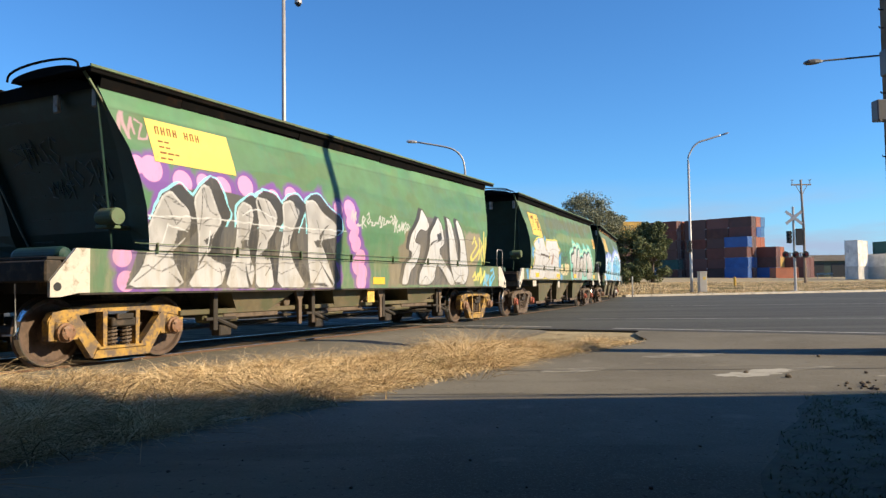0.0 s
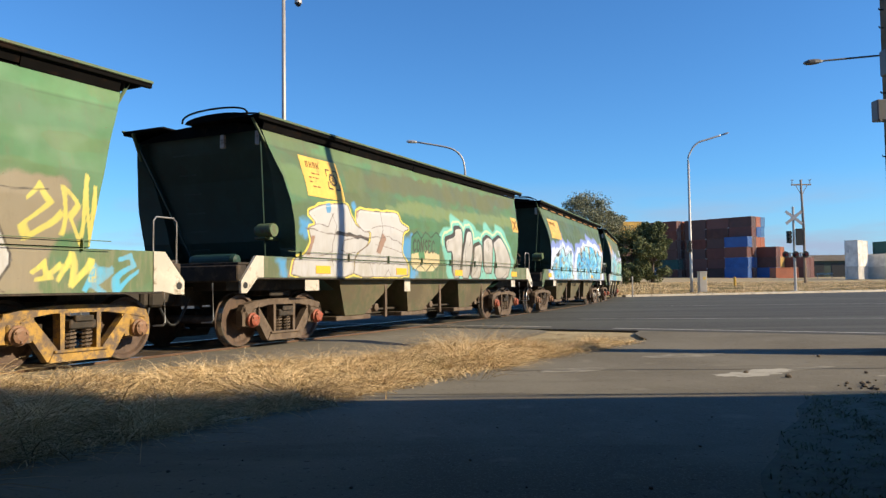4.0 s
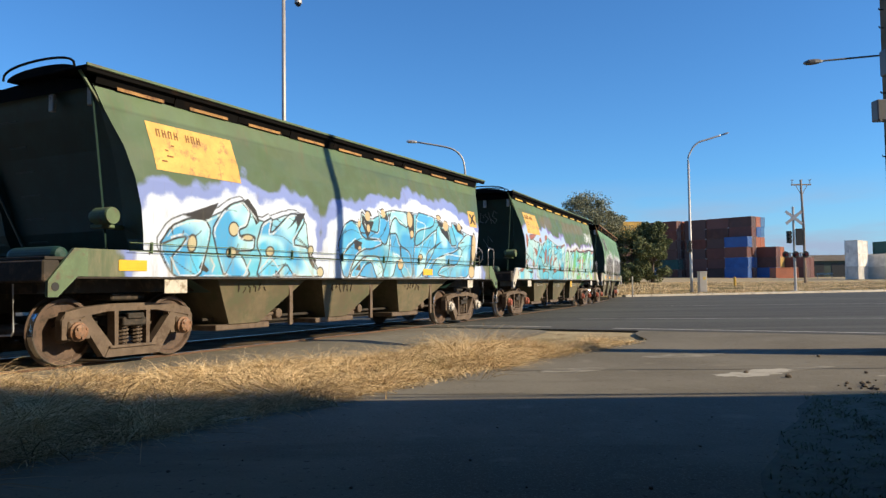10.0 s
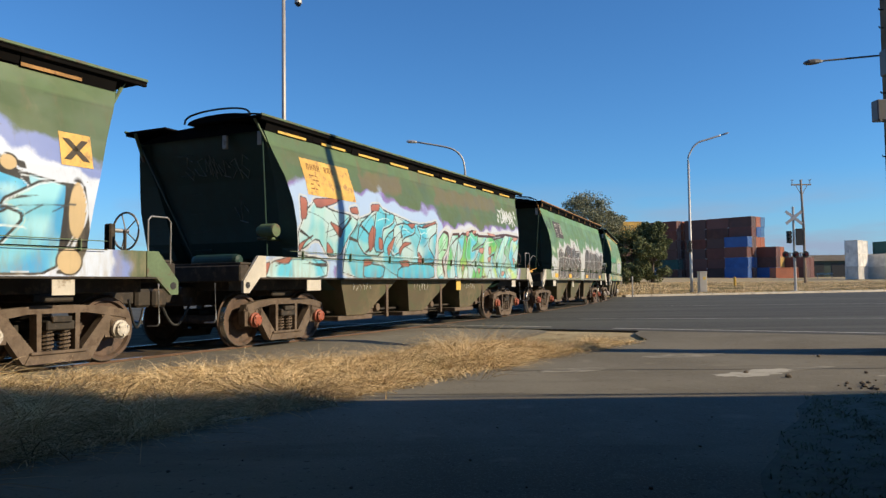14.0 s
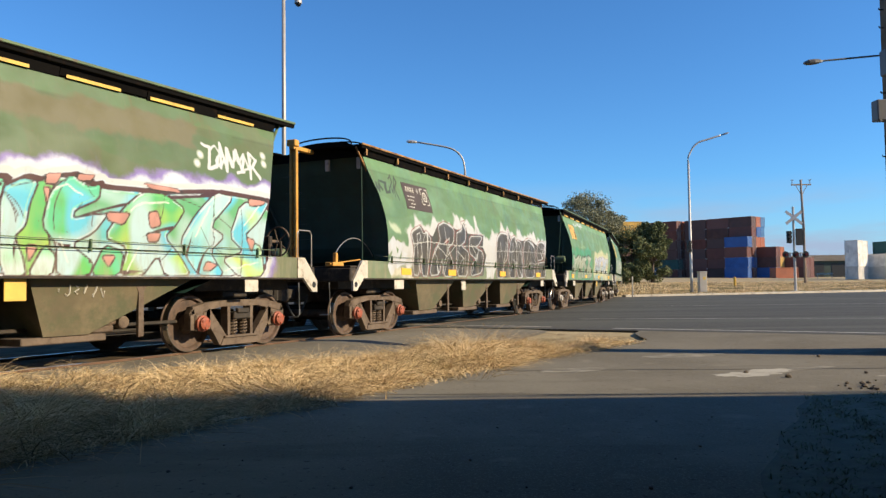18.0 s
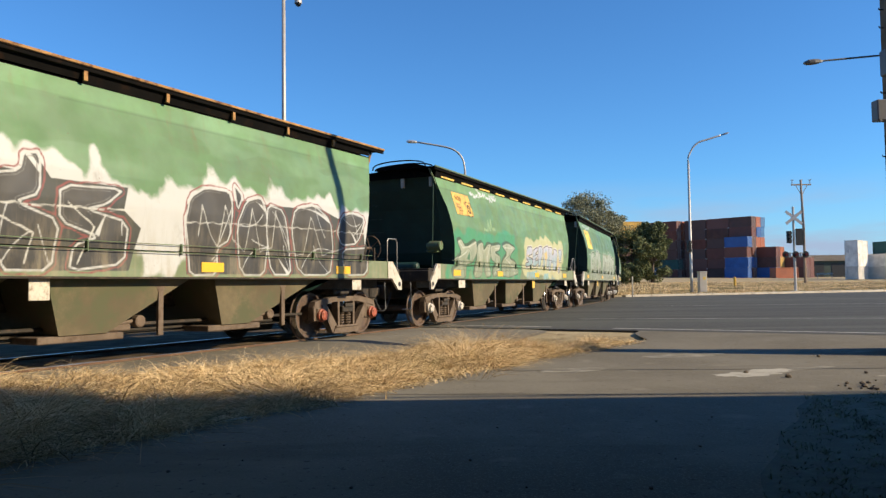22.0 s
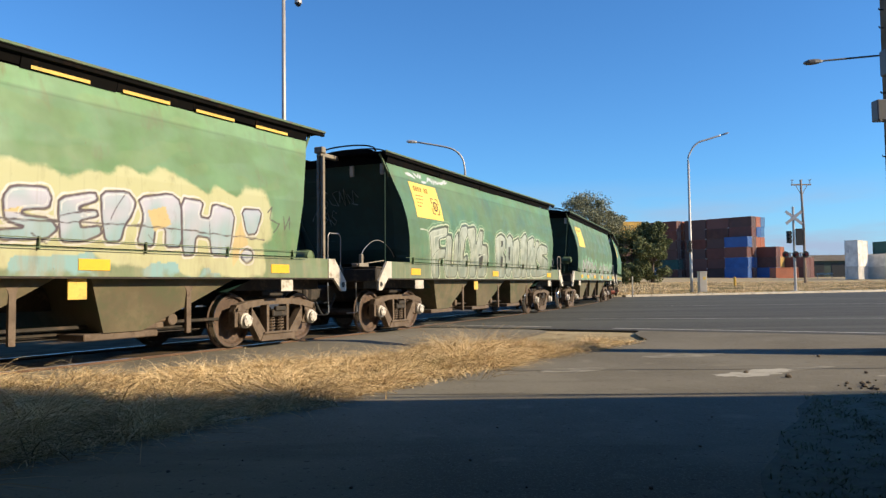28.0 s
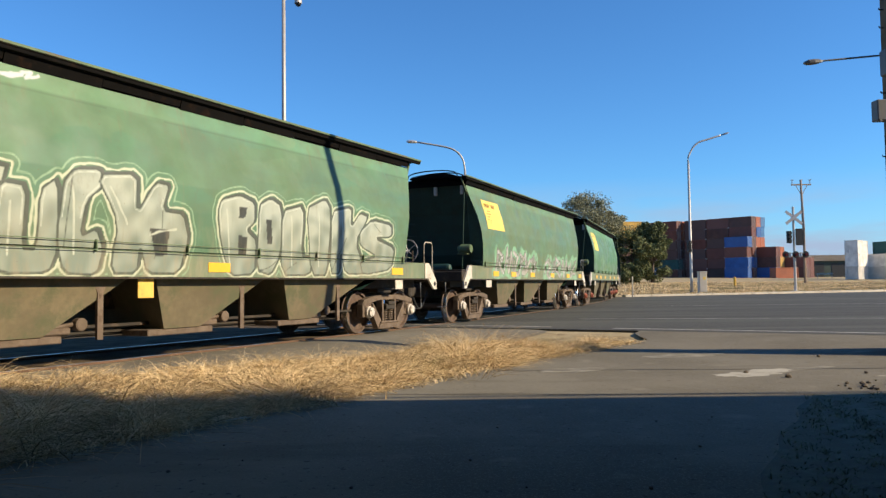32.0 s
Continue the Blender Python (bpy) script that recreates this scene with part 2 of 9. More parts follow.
def on_track(s):
    """Place and heading (from +y towards +x) on the track's centre line."""
    return float(np.interp(s, _s, _cx)), float(np.interp(s, _s, _cy)), float(np.interp(s, _s, _h))


LAG = [-.310, -.159, -.066, -.035, -.057, -.060, -.006, .030, .048, .051, .031, .042, .072, .116, .144, .130, .030]


def gone(t):
    """Metres that the train has gone by t seconds: nearly even, with a slow drift every two seconds."""
    q = (t - 16) / 16
    k = min(15, int(t // 2))
    f = t / 2 - k
    p0, p1, p2, p3 = LAG[max(k - 1, 0)], LAG[k], LAG[k + 1], LAG[min(k + 2, 16)]
    c = .5 * (2 * p1 + (p2 - p0) * f + (2 * p0 - 5 * p1 + 4 * p2 - p3) * f * f + (3 * p1 - p0 - 3 * p2 + p3) * f ** 3)
    return 3.0987 * t + 0.1057 * q ** 2 - 0.0721 * q ** 3 - 1.2967 * q ** 4 - c


PITCH, PIVOTS, TRAIN_START = 15.7402, 11.154, -10.8219
SLACK = {0: -0.4, 1: 0.02, 2: 0.21, 3: 0.0, 5: -0.20, 6: -0.10, 7: -0.20, 8: 0.05}


def beside(s, v, z=0.0):
    """A place v metres to the near side of the track's centre line."""
    x, y, h = on_track(s)
    return Vector((x + math.cos(h) * v, y - math.sin(h) * v, z))


# ---------------------------------------------------------------- spray paint on the wagon sides
GLYPHS = {
    "S": [[(.9, .85), (.5, 1), (.12, .8), (.3, .55), (.75, .45), (.88, .2), (.5, 0), (.08, .12)]],
    "E": [[(.9, .95), (.15, 1), (.1, .5), (.7, .55)], [(.1, .5), (.12, 0), (.95, .06)]],
    "N": [[(.08, 0), (.12, 1), (.8, .05), (.9, 1)]],
    "O": [[(.5, 1), (.1, .75), (.1, .25), (.5, 0), (.9, .25), (.9, .75), (.5, 1)]],
    "C": [[(.9, .8), (.5, 1), (.1, .7), (.1, .25), (.5, 0), (.92, .2)]],
    # loops and zigzags of tags that cannot be read
    "1": [[(0, .2), (.3, 1), (.5, .1), (.8, .9), (1, .3)]],
    "2": [[(.1, .8), (.5, 1), (.8, .6), (.3, .3), (.6, 0), (1.1, .4)]],
    "3": [[(0, .5), (.4, .9), (.6, .2), (1, .7)], [(.2, .1), (.8, .2)]],
    "4": [[(.1, 0), (.3, .9), (.9, .7), (.4, .4), (1, .05)]],
    "5": [[(0, .9), (.6, .8), (.2, .1), (.9, .2), (1.1, .5)]],
}


LAYERS = ("halo", "cloud", "fill", "edge", "shine")


def waves(u, z, seed, size):
    """Smooth wandering field, about -1 to 1."""
    rg = np.random.RandomState(seed)
    f = np.zeros_like(u)
    for k in range(7):
        a = rg.rand() * 6.283
        w = (0.6 + 1.2 * rg.rand()) * 6.283 / size
        f += np.sin((u * math.cos(a) + z * math.sin(a)) * w + rg.rand() * 6.283)
    return f / 3.2


def spray(u, z, pieces, seed):
    """The fields of the spray paint at places (u, z) of a side: distance and colour, layer by layer."""
    n = len(u)
    out = {k + "_d": np.full(n, 9.0) for k in LAYERS}
    for k in LAYERS:
        out[k + "_c"] = np.ones((n, 4))
    for pi, p in enumerate(pieces):
        rg = np.random.RandomState(seed * 31 + pi)
        u0, u1, z0, z1 = p["box"]
        near = (u > u0 - 0.9) & (u < u1 + 0.9)
        if not near.any():
            continue
        uu, zz = u[near], z[near]
        uw = uu + 0.07 * waves(uu, zz, seed + pi, 1.5) * p.get("wild", 1.0)
        zw = zz + 0.045 * waves(uu, zz, seed + pi + 50, 1.3) * p.get("wild", 1.0)
        word, hw = p["word"], p.get("w", 0.16)
        cell = (u1 - u0) / len(word)
        ew = p.get("ew", 0.03)
        fill, edge, shine = (np.full(len(uu), 9.0) for _ in range(3))
        tone = np.full(len(uu), .5)
        for i, ch in enumerate(word):
            lean = rg.uniform(-0.2, 0.3)
            zl, zh = z0 + hw * .7 + rg.uniform(-0.05, 0.1), z1 - hw * .7 + rg.uniform(-0.15, 0.12)
            blades = []
            for stroke in GLYPHS[ch]:
                pts = [(u0 + (i + 0.06 + 0.94 * x + lean * (y - 0.5) * 0.6) * cell, zl + y * (zh - zl)) for x, y in stroke]
                for a, b in zip(pts, pts[1:]):
                    blades.append((a, b, hw * rg.uniform(.75, 1.15), hw * rg.uniform(.75, 1.25)))
            if p.get("w", .16) > .06:
                for q in range(p.get("facets", 3)):
                    ax, az = u0 + (i + rg.rand()) * cell, z0 + (.15 + .7 * rg.rand()) * (z1 - z0)
                    an, ll = rg.choice([1.3, 1.6, .6, 2.3, -.3]) + rg.uniform(-.25, .25), rg.uniform(.2, .55)
                    blades.insert(rg.randint(0, len(blades)), ((ax, az), (ax + ll * math.cos(an), min(z1 - .05, max(z0 + .05, az + ll * math.sin(an)))),
                                                               hw * rg.uniform(.25, .6), hw * rg.uniform(.1, .75)))
            for (a, b, w0, w1) in blades:
                ln = max(math.hypot(b[0] - a[0], b[1] - a[1]), .02)
                ex, ez = (b[0] - a[0]) / ln, (b[1] - a[1]) / ln
                t = (uw - a[0]) * ex + (zw - a[1]) * ez
                q = (zw - a[1]) * ex - (uw - a[0]) * ez + .10 * hw * np.sin(t / ln * 3.14)
                f = np.clip(t / ln, -.3, 1.3)
                wd = np.maximum(w0 + (w1 - w0) * f, .01)
                s1, s2 = rg.uniform(-.5, .5), rg.uniform(-.5, .5)
                d = np.maximum(np.abs(q) - wd, np.maximum(-t - w0 * .8 + s1 * q, t - ln - w1 * .8 + s2 * q))
                line = np.abs(d) - ew * (.7 + .5 * rg.rand())
                edge = np.where(d < 0, line, np.minimum(edge, line))
                tone = np.where(d < 0, np.clip(.5 + .55 * q / wd + rg.uniform(-.3, .3) + .5 * (f - .5), 0, 1), tone)
                fill = np.minimum(fill, d)
                if rg.rand() < p.get("streaks", .5):
                    k = rg.choice([-.5, .5])
                    s = np.maximum(np.abs(q - k * wd) - .014, np.maximum(-t + .1 * ln, t - ln * rg.uniform(.4, .9)))
                    shine = np.where(d < 0, s, shine)
                else:
                    shine = np.where(d < 0, 9.0, shine)
        cloud = fill - p.get("cloud", 0.22) + 0.13 * waves(uu, zz, seed + 90 + pi, 0.9)
        ease = np.clip((z1 + 0.35 - zz) / 0.25, 0, 1)
        cloud = np.where(ease > 0, cloud + (1 - ease) * 0.2, 9)
        mix = np.clip(tone + 0.35 * waves(uu, zz, seed + 17 + pi, .8), 0, 1)[:, None]
        c1, c2 = np.array(p["fill"][0]), np.array(p["fill"][1])
        cm = np.clip(0.5 + 1.4 * waves(uu, zz, seed + 29 + pi, 0.7), 0, 1)[:, None]
        cc = p["cloud_c"]
        cloud_col = np.array(cc[0]) * (1 - cm) + np.array(cc[1]) * cm
        for k, d, col in (("cloud", cloud, cloud_col), ("fill", fill, c1 * (1 - mix) + c2 * mix),
                          ("edge", edge, np.array(p["edge"])[None]), ("shine", shine, np.array(p.get("shine", p["edge"]))[None])):
            old = out[k + "_d"][near]
            better = d < old
            c = out[k + "_c"][near]
            c[better] = (col if len(col) == len(uu) else np.repeat(col, len(uu), 0))[better]
            out[k + "_c"][near] = c
            out[k + "_d"][near] = np.minimum(old, d)
    return out


WHITE, BLACK, CREAM = (.50, .53, .57, 1), (.02, .02, .022, 1), (.50, .46, .30, 1)
SILVER, GREY = (.47, .47, .46, 1), (.20, .19, .18, 1)
LAV, BLUE = (.19, .26, .58, 1), (.07, .28, .55, 1)
PURPLE, PINK = (.16, .06, .30, 1), (.62, .28, .52, 1)

G_MID, G_OLIVE, G_DARK = (.070, .205, .092, 1), (.132, .18, .072, 1), (.070, .135, .063, 1)
G_LIGHT, G_BLUE = (.135, .268, .14, 1), (.090, .205, .128, 1)

class Art:
    """What was sprayed on one side, stroke by stroke, in metres along the side and up it."""

    def __init__(self):
        self.ops = []


def body(a, pts, low, high, rim=(.03, .03, .03, 1), ew=.014):
    """A letter: its outline, its colours at the foot and at the head, and its rim."""
    a.ops.append(("body", pts, low, high, rim, ew))


def brick_shade(a, pts, c):
    a.ops.append(("body", pts, tuple(v * .72 for v in c[:3]) + (1,), c, (.03, .015, .015, 1), .012))


def dab(a, pts, c, layer="fill"):
    a.ops.append(("dab", pts, c, layer))


def cast(a, du, dz, c, rim=0.0):
    """The thick block behind the letters so far."""
    a.ops.append(("cast", du, dz, c, rim))


def ring(a, off, w, c, low=-9.0):
    a.ops.append(("ring", off, w, c, low))


def haze(a, off, c):
    a.ops.append(("haze", off, c))


def glow(a, off, c):
    a.ops.append(("glow", off, c))


def line(a, pts, w, c):
    a.ops.append(("line", pts, w, c))


def eye(a, u, z, ru, rz, c, rim=(.02, .02, .022, 1)):
    a.ops.append(("eye", u, z, ru, rz, c, rim))


def bubbles(a, rows, c, inner):
    a.ops.append(("bubbles", rows, c, inner))


def after(a):
    """The next letters stand apart from those before."""
    a.ops.append(("after",))


def letters(a, box, word, w, c):
    u0, u1, z0, z1 = box
    for i, ch in enumerate(word):
        for k in GLYPHS[ch]:
            line(a, [(u0 + (i + .1 + .8 * x) * (u1 - u0) / len(word), z0 + y * (z1 - z0)) for x, y in k], w, c)


def eased(pts):
    """The outline with its corners slightly rounded."""
    out = []
    for (x0, y0), (x1, y1) in zip(pts, pts[1:] + pts[:1]):
        out += [(x0 + .16 * (x1 - x0), y0 + .16 * (y1 - y0)), (x0 + .84 * (x1 - x0), y0 + .84 * (y1 - y0))]
    return out


def outline_distance(u, z, pts):
    """Signed distance to a closed outline, negative inside."""
    d, inside = np.full(len(u), 81.0), np.zeros(len(u), bool)
    for (x0, y0), (x1, y1) in zip(pts, pts[1:] + pts[:1]):
        ex, ey = x1 - x0, y1 - y0
        wx, wy = u - x0, z - y0
        t = np.clip((wx * ex + wy * ey) / max(ex * ex + ey * ey, 1e-9), 0, 1)
        d = np.minimum(d, (wx - ex * t) ** 2 + (wy - ey * t) ** 2)
        if y0 != y1:
            inside ^= ((y0 > z) != (y1 > z)) & (u < x0 + (z - y0) * ex / ey)
    return np.where(inside, -1, 1) * np.sqrt(d)


def lay(out, layer, m, d, c, inside=True):
    """Puts paint into a layer's fields at the places m."""
    old = out[layer + "_d"][m]
    new_c = np.asarray(c, float)
    win = (d < old) | ((d < .004) & inside)
    k = out[layer + "_c"][m]
    k[win] = new_c[win] if new_c.ndim == 2 else new_c
    out[layer + "_c"][m] = k
    out[layer + "_d"][m] = np.minimum(old, d)


def facets(out, m, u, z, d, pts, rim, tint, detail, seed, lined):
    """Folds across a letter, wedges of shade along them, and a light line inside its rim."""
    rg = np.random.RandomState(seed)
    n = len(pts)
    if n < 6 or not detail:
        return
    cu, cz = sum(p[0] for p in pts) / n, sum(p[1] for p in pts) / n
    light = np.abs(d + .045) - .007
    upper = (z > cz + .1 * waves(u, z, seed, .5)) & (u < cu + .25)
    lay(out, "shine", m[upper], light[upper], np.clip(tint * 1.25 + .08, 0, .62), False)
    if lined:
        some = waves(u, z, seed + 3, .7) > -.15
        lay(out, "shine", m[some], np.abs(d[some] + .026) - .009, lined, False)
    for k in range(detail):
        i = rg.randint(0, n)
        j = (i + rg.randint(2, n - 1)) % n
        (x0, y0), (x1, y1) = pts[i], pts[j]
        ln = math.hypot(x1 - x0, y1 - y0)
        if ln < .12:
            continue
        ex, ez = (x1 - x0) / ln, (y1 - y0) / ln
        t = (u - x0) * ex + (z - y0) * ez
        q = (z - y0) * ex - (u - x0) * ez + rg.uniform(-.22, .22) * ln * np.sin(np.clip(t / ln, 0, 1) * 3.14)
        cut = rg.uniform(.45, .9)
        ends = np.maximum(d + .004, np.maximum(-t, t - ln * cut))
        if k % 3 == 2:
            wedge = np.maximum(np.maximum(-q, q - .075 * np.clip(1 - t / (ln * cut), 0, 1)), ends)
            lay(out, "edge", m, wedge, rim)
        else:
            lay(out, "edge", m, np.maximum(np.abs(q) - .009, ends), rim)


def apply_art(out, u, z, ops, seed, detail, lined, patchy):
    g, group = np.full(len(u), 9.0), []

    def near(pts, pad=.6):
        xs, ys = [p[0] for p in pts], [p[1] for p in pts]
        return np.nonzero((u > min(xs) - pad) & (u < max(xs) + pad) & (z > min(ys) - pad) & (z < max(ys) + pad))[0]

    for n, (kind, *v) in enumerate(ops):
        if kind == "after":
            g, group = np.full(len(u), 9.0), []
        elif kind == "body":
            pts, low, high, rim, ew = v
            pts = eased(pts)
            m = near(pts)
            if not len(m):
                continue
            um, zm = u[m], z[m]
            d = outline_distance(um, zm, pts)
            z0, z1 = min(p[1] for p in pts), max(p[1] for p in pts)
            t = np.clip((zm - z0) / (z1 - z0) + .38 * waves(um, zm, seed + n % 5, .55), 0, 1)[:, None]
            tone = np.array(low) * (1 - t) + np.array(high) * t
            if patchy and len(pts) > 10 and v[2][1] > .3:
                for k, c in enumerate(patchy):
                    q = np.clip(2.2 * (waves(um, zm, seed + 40 + 3 * n + k, 1.5) - .1), 0, 1)[:, None]
                    tone = tone * (1 - q) + np.array(c) * q
            lay(out, "fill", m, d, tone)
            e, old = np.abs(d) - ew, out["edge_d"][m]
            k = out["edge_c"][m]
            k[(d < ew * 2) | (e < old)] = rim
            out["edge_c"][m] = k
            out["edge_d"][m] = np.where(d < -ew, e, np.minimum(old, e))
            out["shine_d"][m] = np.where(d < 0, np.maximum(out["shine_d"][m], -d), out["shine_d"][m])
            g[m] = np.minimum(g[m], d)
            group.append(pts)
            facets(out, m, um, zm, d, v[0], rim, np.array(high), detail, seed * 13 + n, lined)
        elif kind == "dab":
            pts, c, layer = v
            m = near(pts)
            if not len(m):
                continue
            d = outline_distance(u[m], z[m], pts)
            lay(out, layer, m, d + (.05 * waves(u[m], z[m], seed + n, .5) if layer in ("halo", "cloud") else 0), c)
            if layer == "fill":
                out["edge_d"][m] = np.where(d < 0, np.maximum(out["edge_d"][m], -d), out["edge_d"][m])
        elif kind == "cast":
            du, dz, c, rim = v
            b = np.full(len(u), 9.0)
            for pts in group:
                m = near(pts)
                for k in (.33, .66, 1.0):
                    b[m] = np.minimum(b[m], outline_distance(u[m] - du * k, z[m] - dz * k, pts))
            m = np.nonzero((g > .004) & (b < 1))[0]
            if rim:
                lay(out, "fill", m, b[m], c)
                lay(out, "edge", m, np.abs(b[m]) - rim, BLACK, False)
            else:
                lay(out, "edge", m, b[m], c)
                lay(out, "fill", m, b[m] + .01, c)
            g = np.minimum(g, b)
        elif kind == "ring":
            off, w, c, low = v
            m = np.nonzero((g > 0) & (g < .6) & (z > low))[0]
            lay(out, "shine", m, np.abs(g[m] - off - .012 * waves(u[m], z[m], seed + n, .4)) - w, c, False)
        elif kind == "haze":
            off, c = v
            m = np.nonzero(g < .9)[0]
            lay(out, "cloud", m, g[m] - off + .09 * waves(u[m], z[m], seed + 90 + n, .8), c, False)
        elif kind == "glow":
            off, c = v
            m = np.nonzero(out["cloud_d"] < .9)[0]
            lay(out, "halo", m, out["cloud_d"][m] - off + .05 * waves(u[m], z[m], seed + 5, .8), c, False)
        elif kind == "line":
            pts, w, c = v
            m = near(pts, .15)
            if not len(m):
                continue
            um, zm = u[m], z[m] + .012 * waves(u[m], z[m], seed + n, .3)
            d = np.full(len(m), 9.0)
            for (x0, y0), (x1, y1) in zip(pts, pts[1:]):
                ex, ey = x1 - x0, y1 - y0
                t = np.clip(((um - x0) * ex + (zm - y0) * ey) / max(ex * ex + ey * ey, 1e-9), 0, 1)
                d = np.minimum(d, np.hypot(um - x0 - ex * t, zm - y0 - ey * t))
            lay(out, "shine", m, d - w, c)
        elif kind == "eye":
            cu, cz, ru, rz, c, rim = v
            m = near([(cu - ru, cz - rz), (cu + ru, cz + rz)], .15)
            if not len(m):
                continue
            d = (np.hypot((u[m] - cu) / ru, (z[m] - cz) / rz) - 1) * min(ru, rz)
            lay(out, "shine", m, d, c)
            lay(out, "edge", m, d - .025, rim)
        elif kind == "bubbles":
            rows, c, inner = v
            for cu, cz, cr in rows:
                m = near([(cu - cr, cz - cr), (cu + cr, cz + cr)], .3)
                if not len(m):
                    continue
                lay(out, "cloud", m, np.hypot(u[m] - cu, z[m] - cz) - cr, c, False)
                lay(out, "fill", m, np.hypot(u[m] - cu + cr * .12, z[m] - cz - cr * .1) - cr * .64, inner)


# where the front (u < 0) end of a side stands, and how far out the side bulges, by height
PROFILE_Z = [1.57, 1.76, 2.17, 2.57, 3.0, 3.2, 3.49, 3.80]
PROFILE_V = [1.43, 1.45, 1.475, 1.465, 1.39, 1.33, 1.25, 1.17]
END_U = [5.72, 5.74, 5.80, 5.90, 6.03, 6.12, 6.25, 6.36]


def bulge(z):
    return np.interp(z, PROFILE_Z, PROFILE_V)


def end_u(z):
    return np.interp(z, PROFILE_Z, END_U)


def side_panel(wagon, spec, near, step):
    """One curved side sheet with its paint fields."""
    zs = np.concatenate([np.linspace(1.57, 3.80, int(2.23 / step) + 1)])
    nu = int(12.6 / step) + 1
    a = np.linspace(-1, 1, nu)
    zz = np.tile(zs, nu)
    uu = np.repeat(a, len(zs)) * end_u(zz) * spec["stretch"]
    vv = bulge(zz)
    co = np.stack([uu, -vv if near else vv, zz], 1)
    me = grid_mesh("side", co if near else co, nu, len(zs))
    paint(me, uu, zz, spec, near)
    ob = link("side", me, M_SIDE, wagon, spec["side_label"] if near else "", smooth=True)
    return ob


def paint(me, uu, zz, spec, near):
    n = len(uu)
    f = spray(uu / spec["stretch"], zz, spec["pieces"] if near else [], spec["seed"])
    if near and spec.get("art"):
        apply_art(f, uu / spec["stretch"], zz, spec["art"].ops, spec["seed"], spec.get("folds", 4), spec.get("lined"), spec.get("patchy"))
    for k in LAYERS:
        me.attributes.new(k + "_d", "FLOAT", "POINT").data.foreach_set("value", f[k + "_d"].astype(np.float32))
        me.attributes.new(k + "_c", "FLOAT_COLOR", "POINT").data.foreach_set("color", f[k + "_c"].astype(np.float32).ravel())
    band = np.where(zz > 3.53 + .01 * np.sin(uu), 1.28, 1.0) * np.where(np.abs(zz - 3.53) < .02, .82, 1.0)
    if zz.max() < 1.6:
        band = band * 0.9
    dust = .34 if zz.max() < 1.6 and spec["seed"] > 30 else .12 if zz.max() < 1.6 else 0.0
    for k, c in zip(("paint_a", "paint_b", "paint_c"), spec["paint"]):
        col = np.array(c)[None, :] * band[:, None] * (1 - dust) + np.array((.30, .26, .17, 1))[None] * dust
        me.attributes.new(k, "FLOAT_COLOR", "POINT").data.foreach_set("color", col.astype(np.float32).ravel())
    me.attributes.new("low_dust", "FLOAT", "POINT").data.foreach_set("value", np.clip((2.25 - zz) / 1.0, 0, 1).astype(np.float32))
    me.attributes.new("top_rust", "FLOAT", "POINT").data.foreach_set("value", np.clip((zz - 2.9) / 0.8, 0.12, 1).astype(np.float32))


def curved_patch(wagon, name, u0, u1, z0, z1, mat, label="", off=0.006, rake=0.0, n=8):
    """A painted panel that lies on the near side's curve."""
    zs, us = np.linspace(z0, z1, n), np.linspace(0, 1, 3)
    zz = np.tile(zs, 3)
    uu = u0 + (u1 - u0) * np.repeat(us, n) + rake * (zz - z0)
    co = np.stack([uu, -(bulge(zz) + off), zz], 1)
    return link(name, grid_mesh(name, co, 3, n), mat, wagon, label, smooth=True)


def stencil(wagon, rows, mat, name="stencil_bar"):
    """Bars in place of painted marks, each (u0, u1, z0, z1)."""
    for u0, u1, z0, z1 in rows:
        bm = bmesh.new()
        vs = [bm.verts.new((u, -(float(bulge(z)) + 0.011), z)) for u, z in ((u0, z0), (u1, z0), (u1, z1), (u0, z1))]
        bm.faces.new(vs)
        part(name, bm, mat, wagon)


# ---------------------------------------------------------------- bogie
WB, R_WHEEL, FAR = 1.82, 0.46, 0.30


def wheelset_mesh():
    bm = bmesh.new()
    for sgn in (-1, 1):
        prof = [(0.10, 0.69), (0.14, 0.70), (0.16, 0.745), (0.37, 0.735), (0.40, 0.71), (0.487, 0.71), (0.49, 0.735), (0.468, 0.75),
                (0.460, 0.79), (0.455, 0.835), (0.445, 0.845), (0.40, 0.845), (0.375, 0.80), (0.17, 0.785), (0.14, 0.86), (0.09, 0.865)]
        mats = [0] * (len(prof) - 1)
        for i in (7, 8, 9):
            mats[i] = 1
        add_lathe(bm, [(r, y * sgn + (FAR if sgn > 0 else 0)) for r, y in prof], 36, mats=mats)
    add_lathe(bm, [(0.08, -1.0), (0.08, 1.0 + FAR)], 14)
    bmesh.ops.translate(bm, verts=bm.verts, vec=(0, 0, 0))
    me = bpy.data.meshes.new("wheelset")
    bmesh.ops.recalc_face_normals(bm, faces=bm.faces)
    bm.to_mesh(me)
    bm.free()
    me.materials.append(M_WHEEL)
    me.materials.append(M_TREAD)
    return me


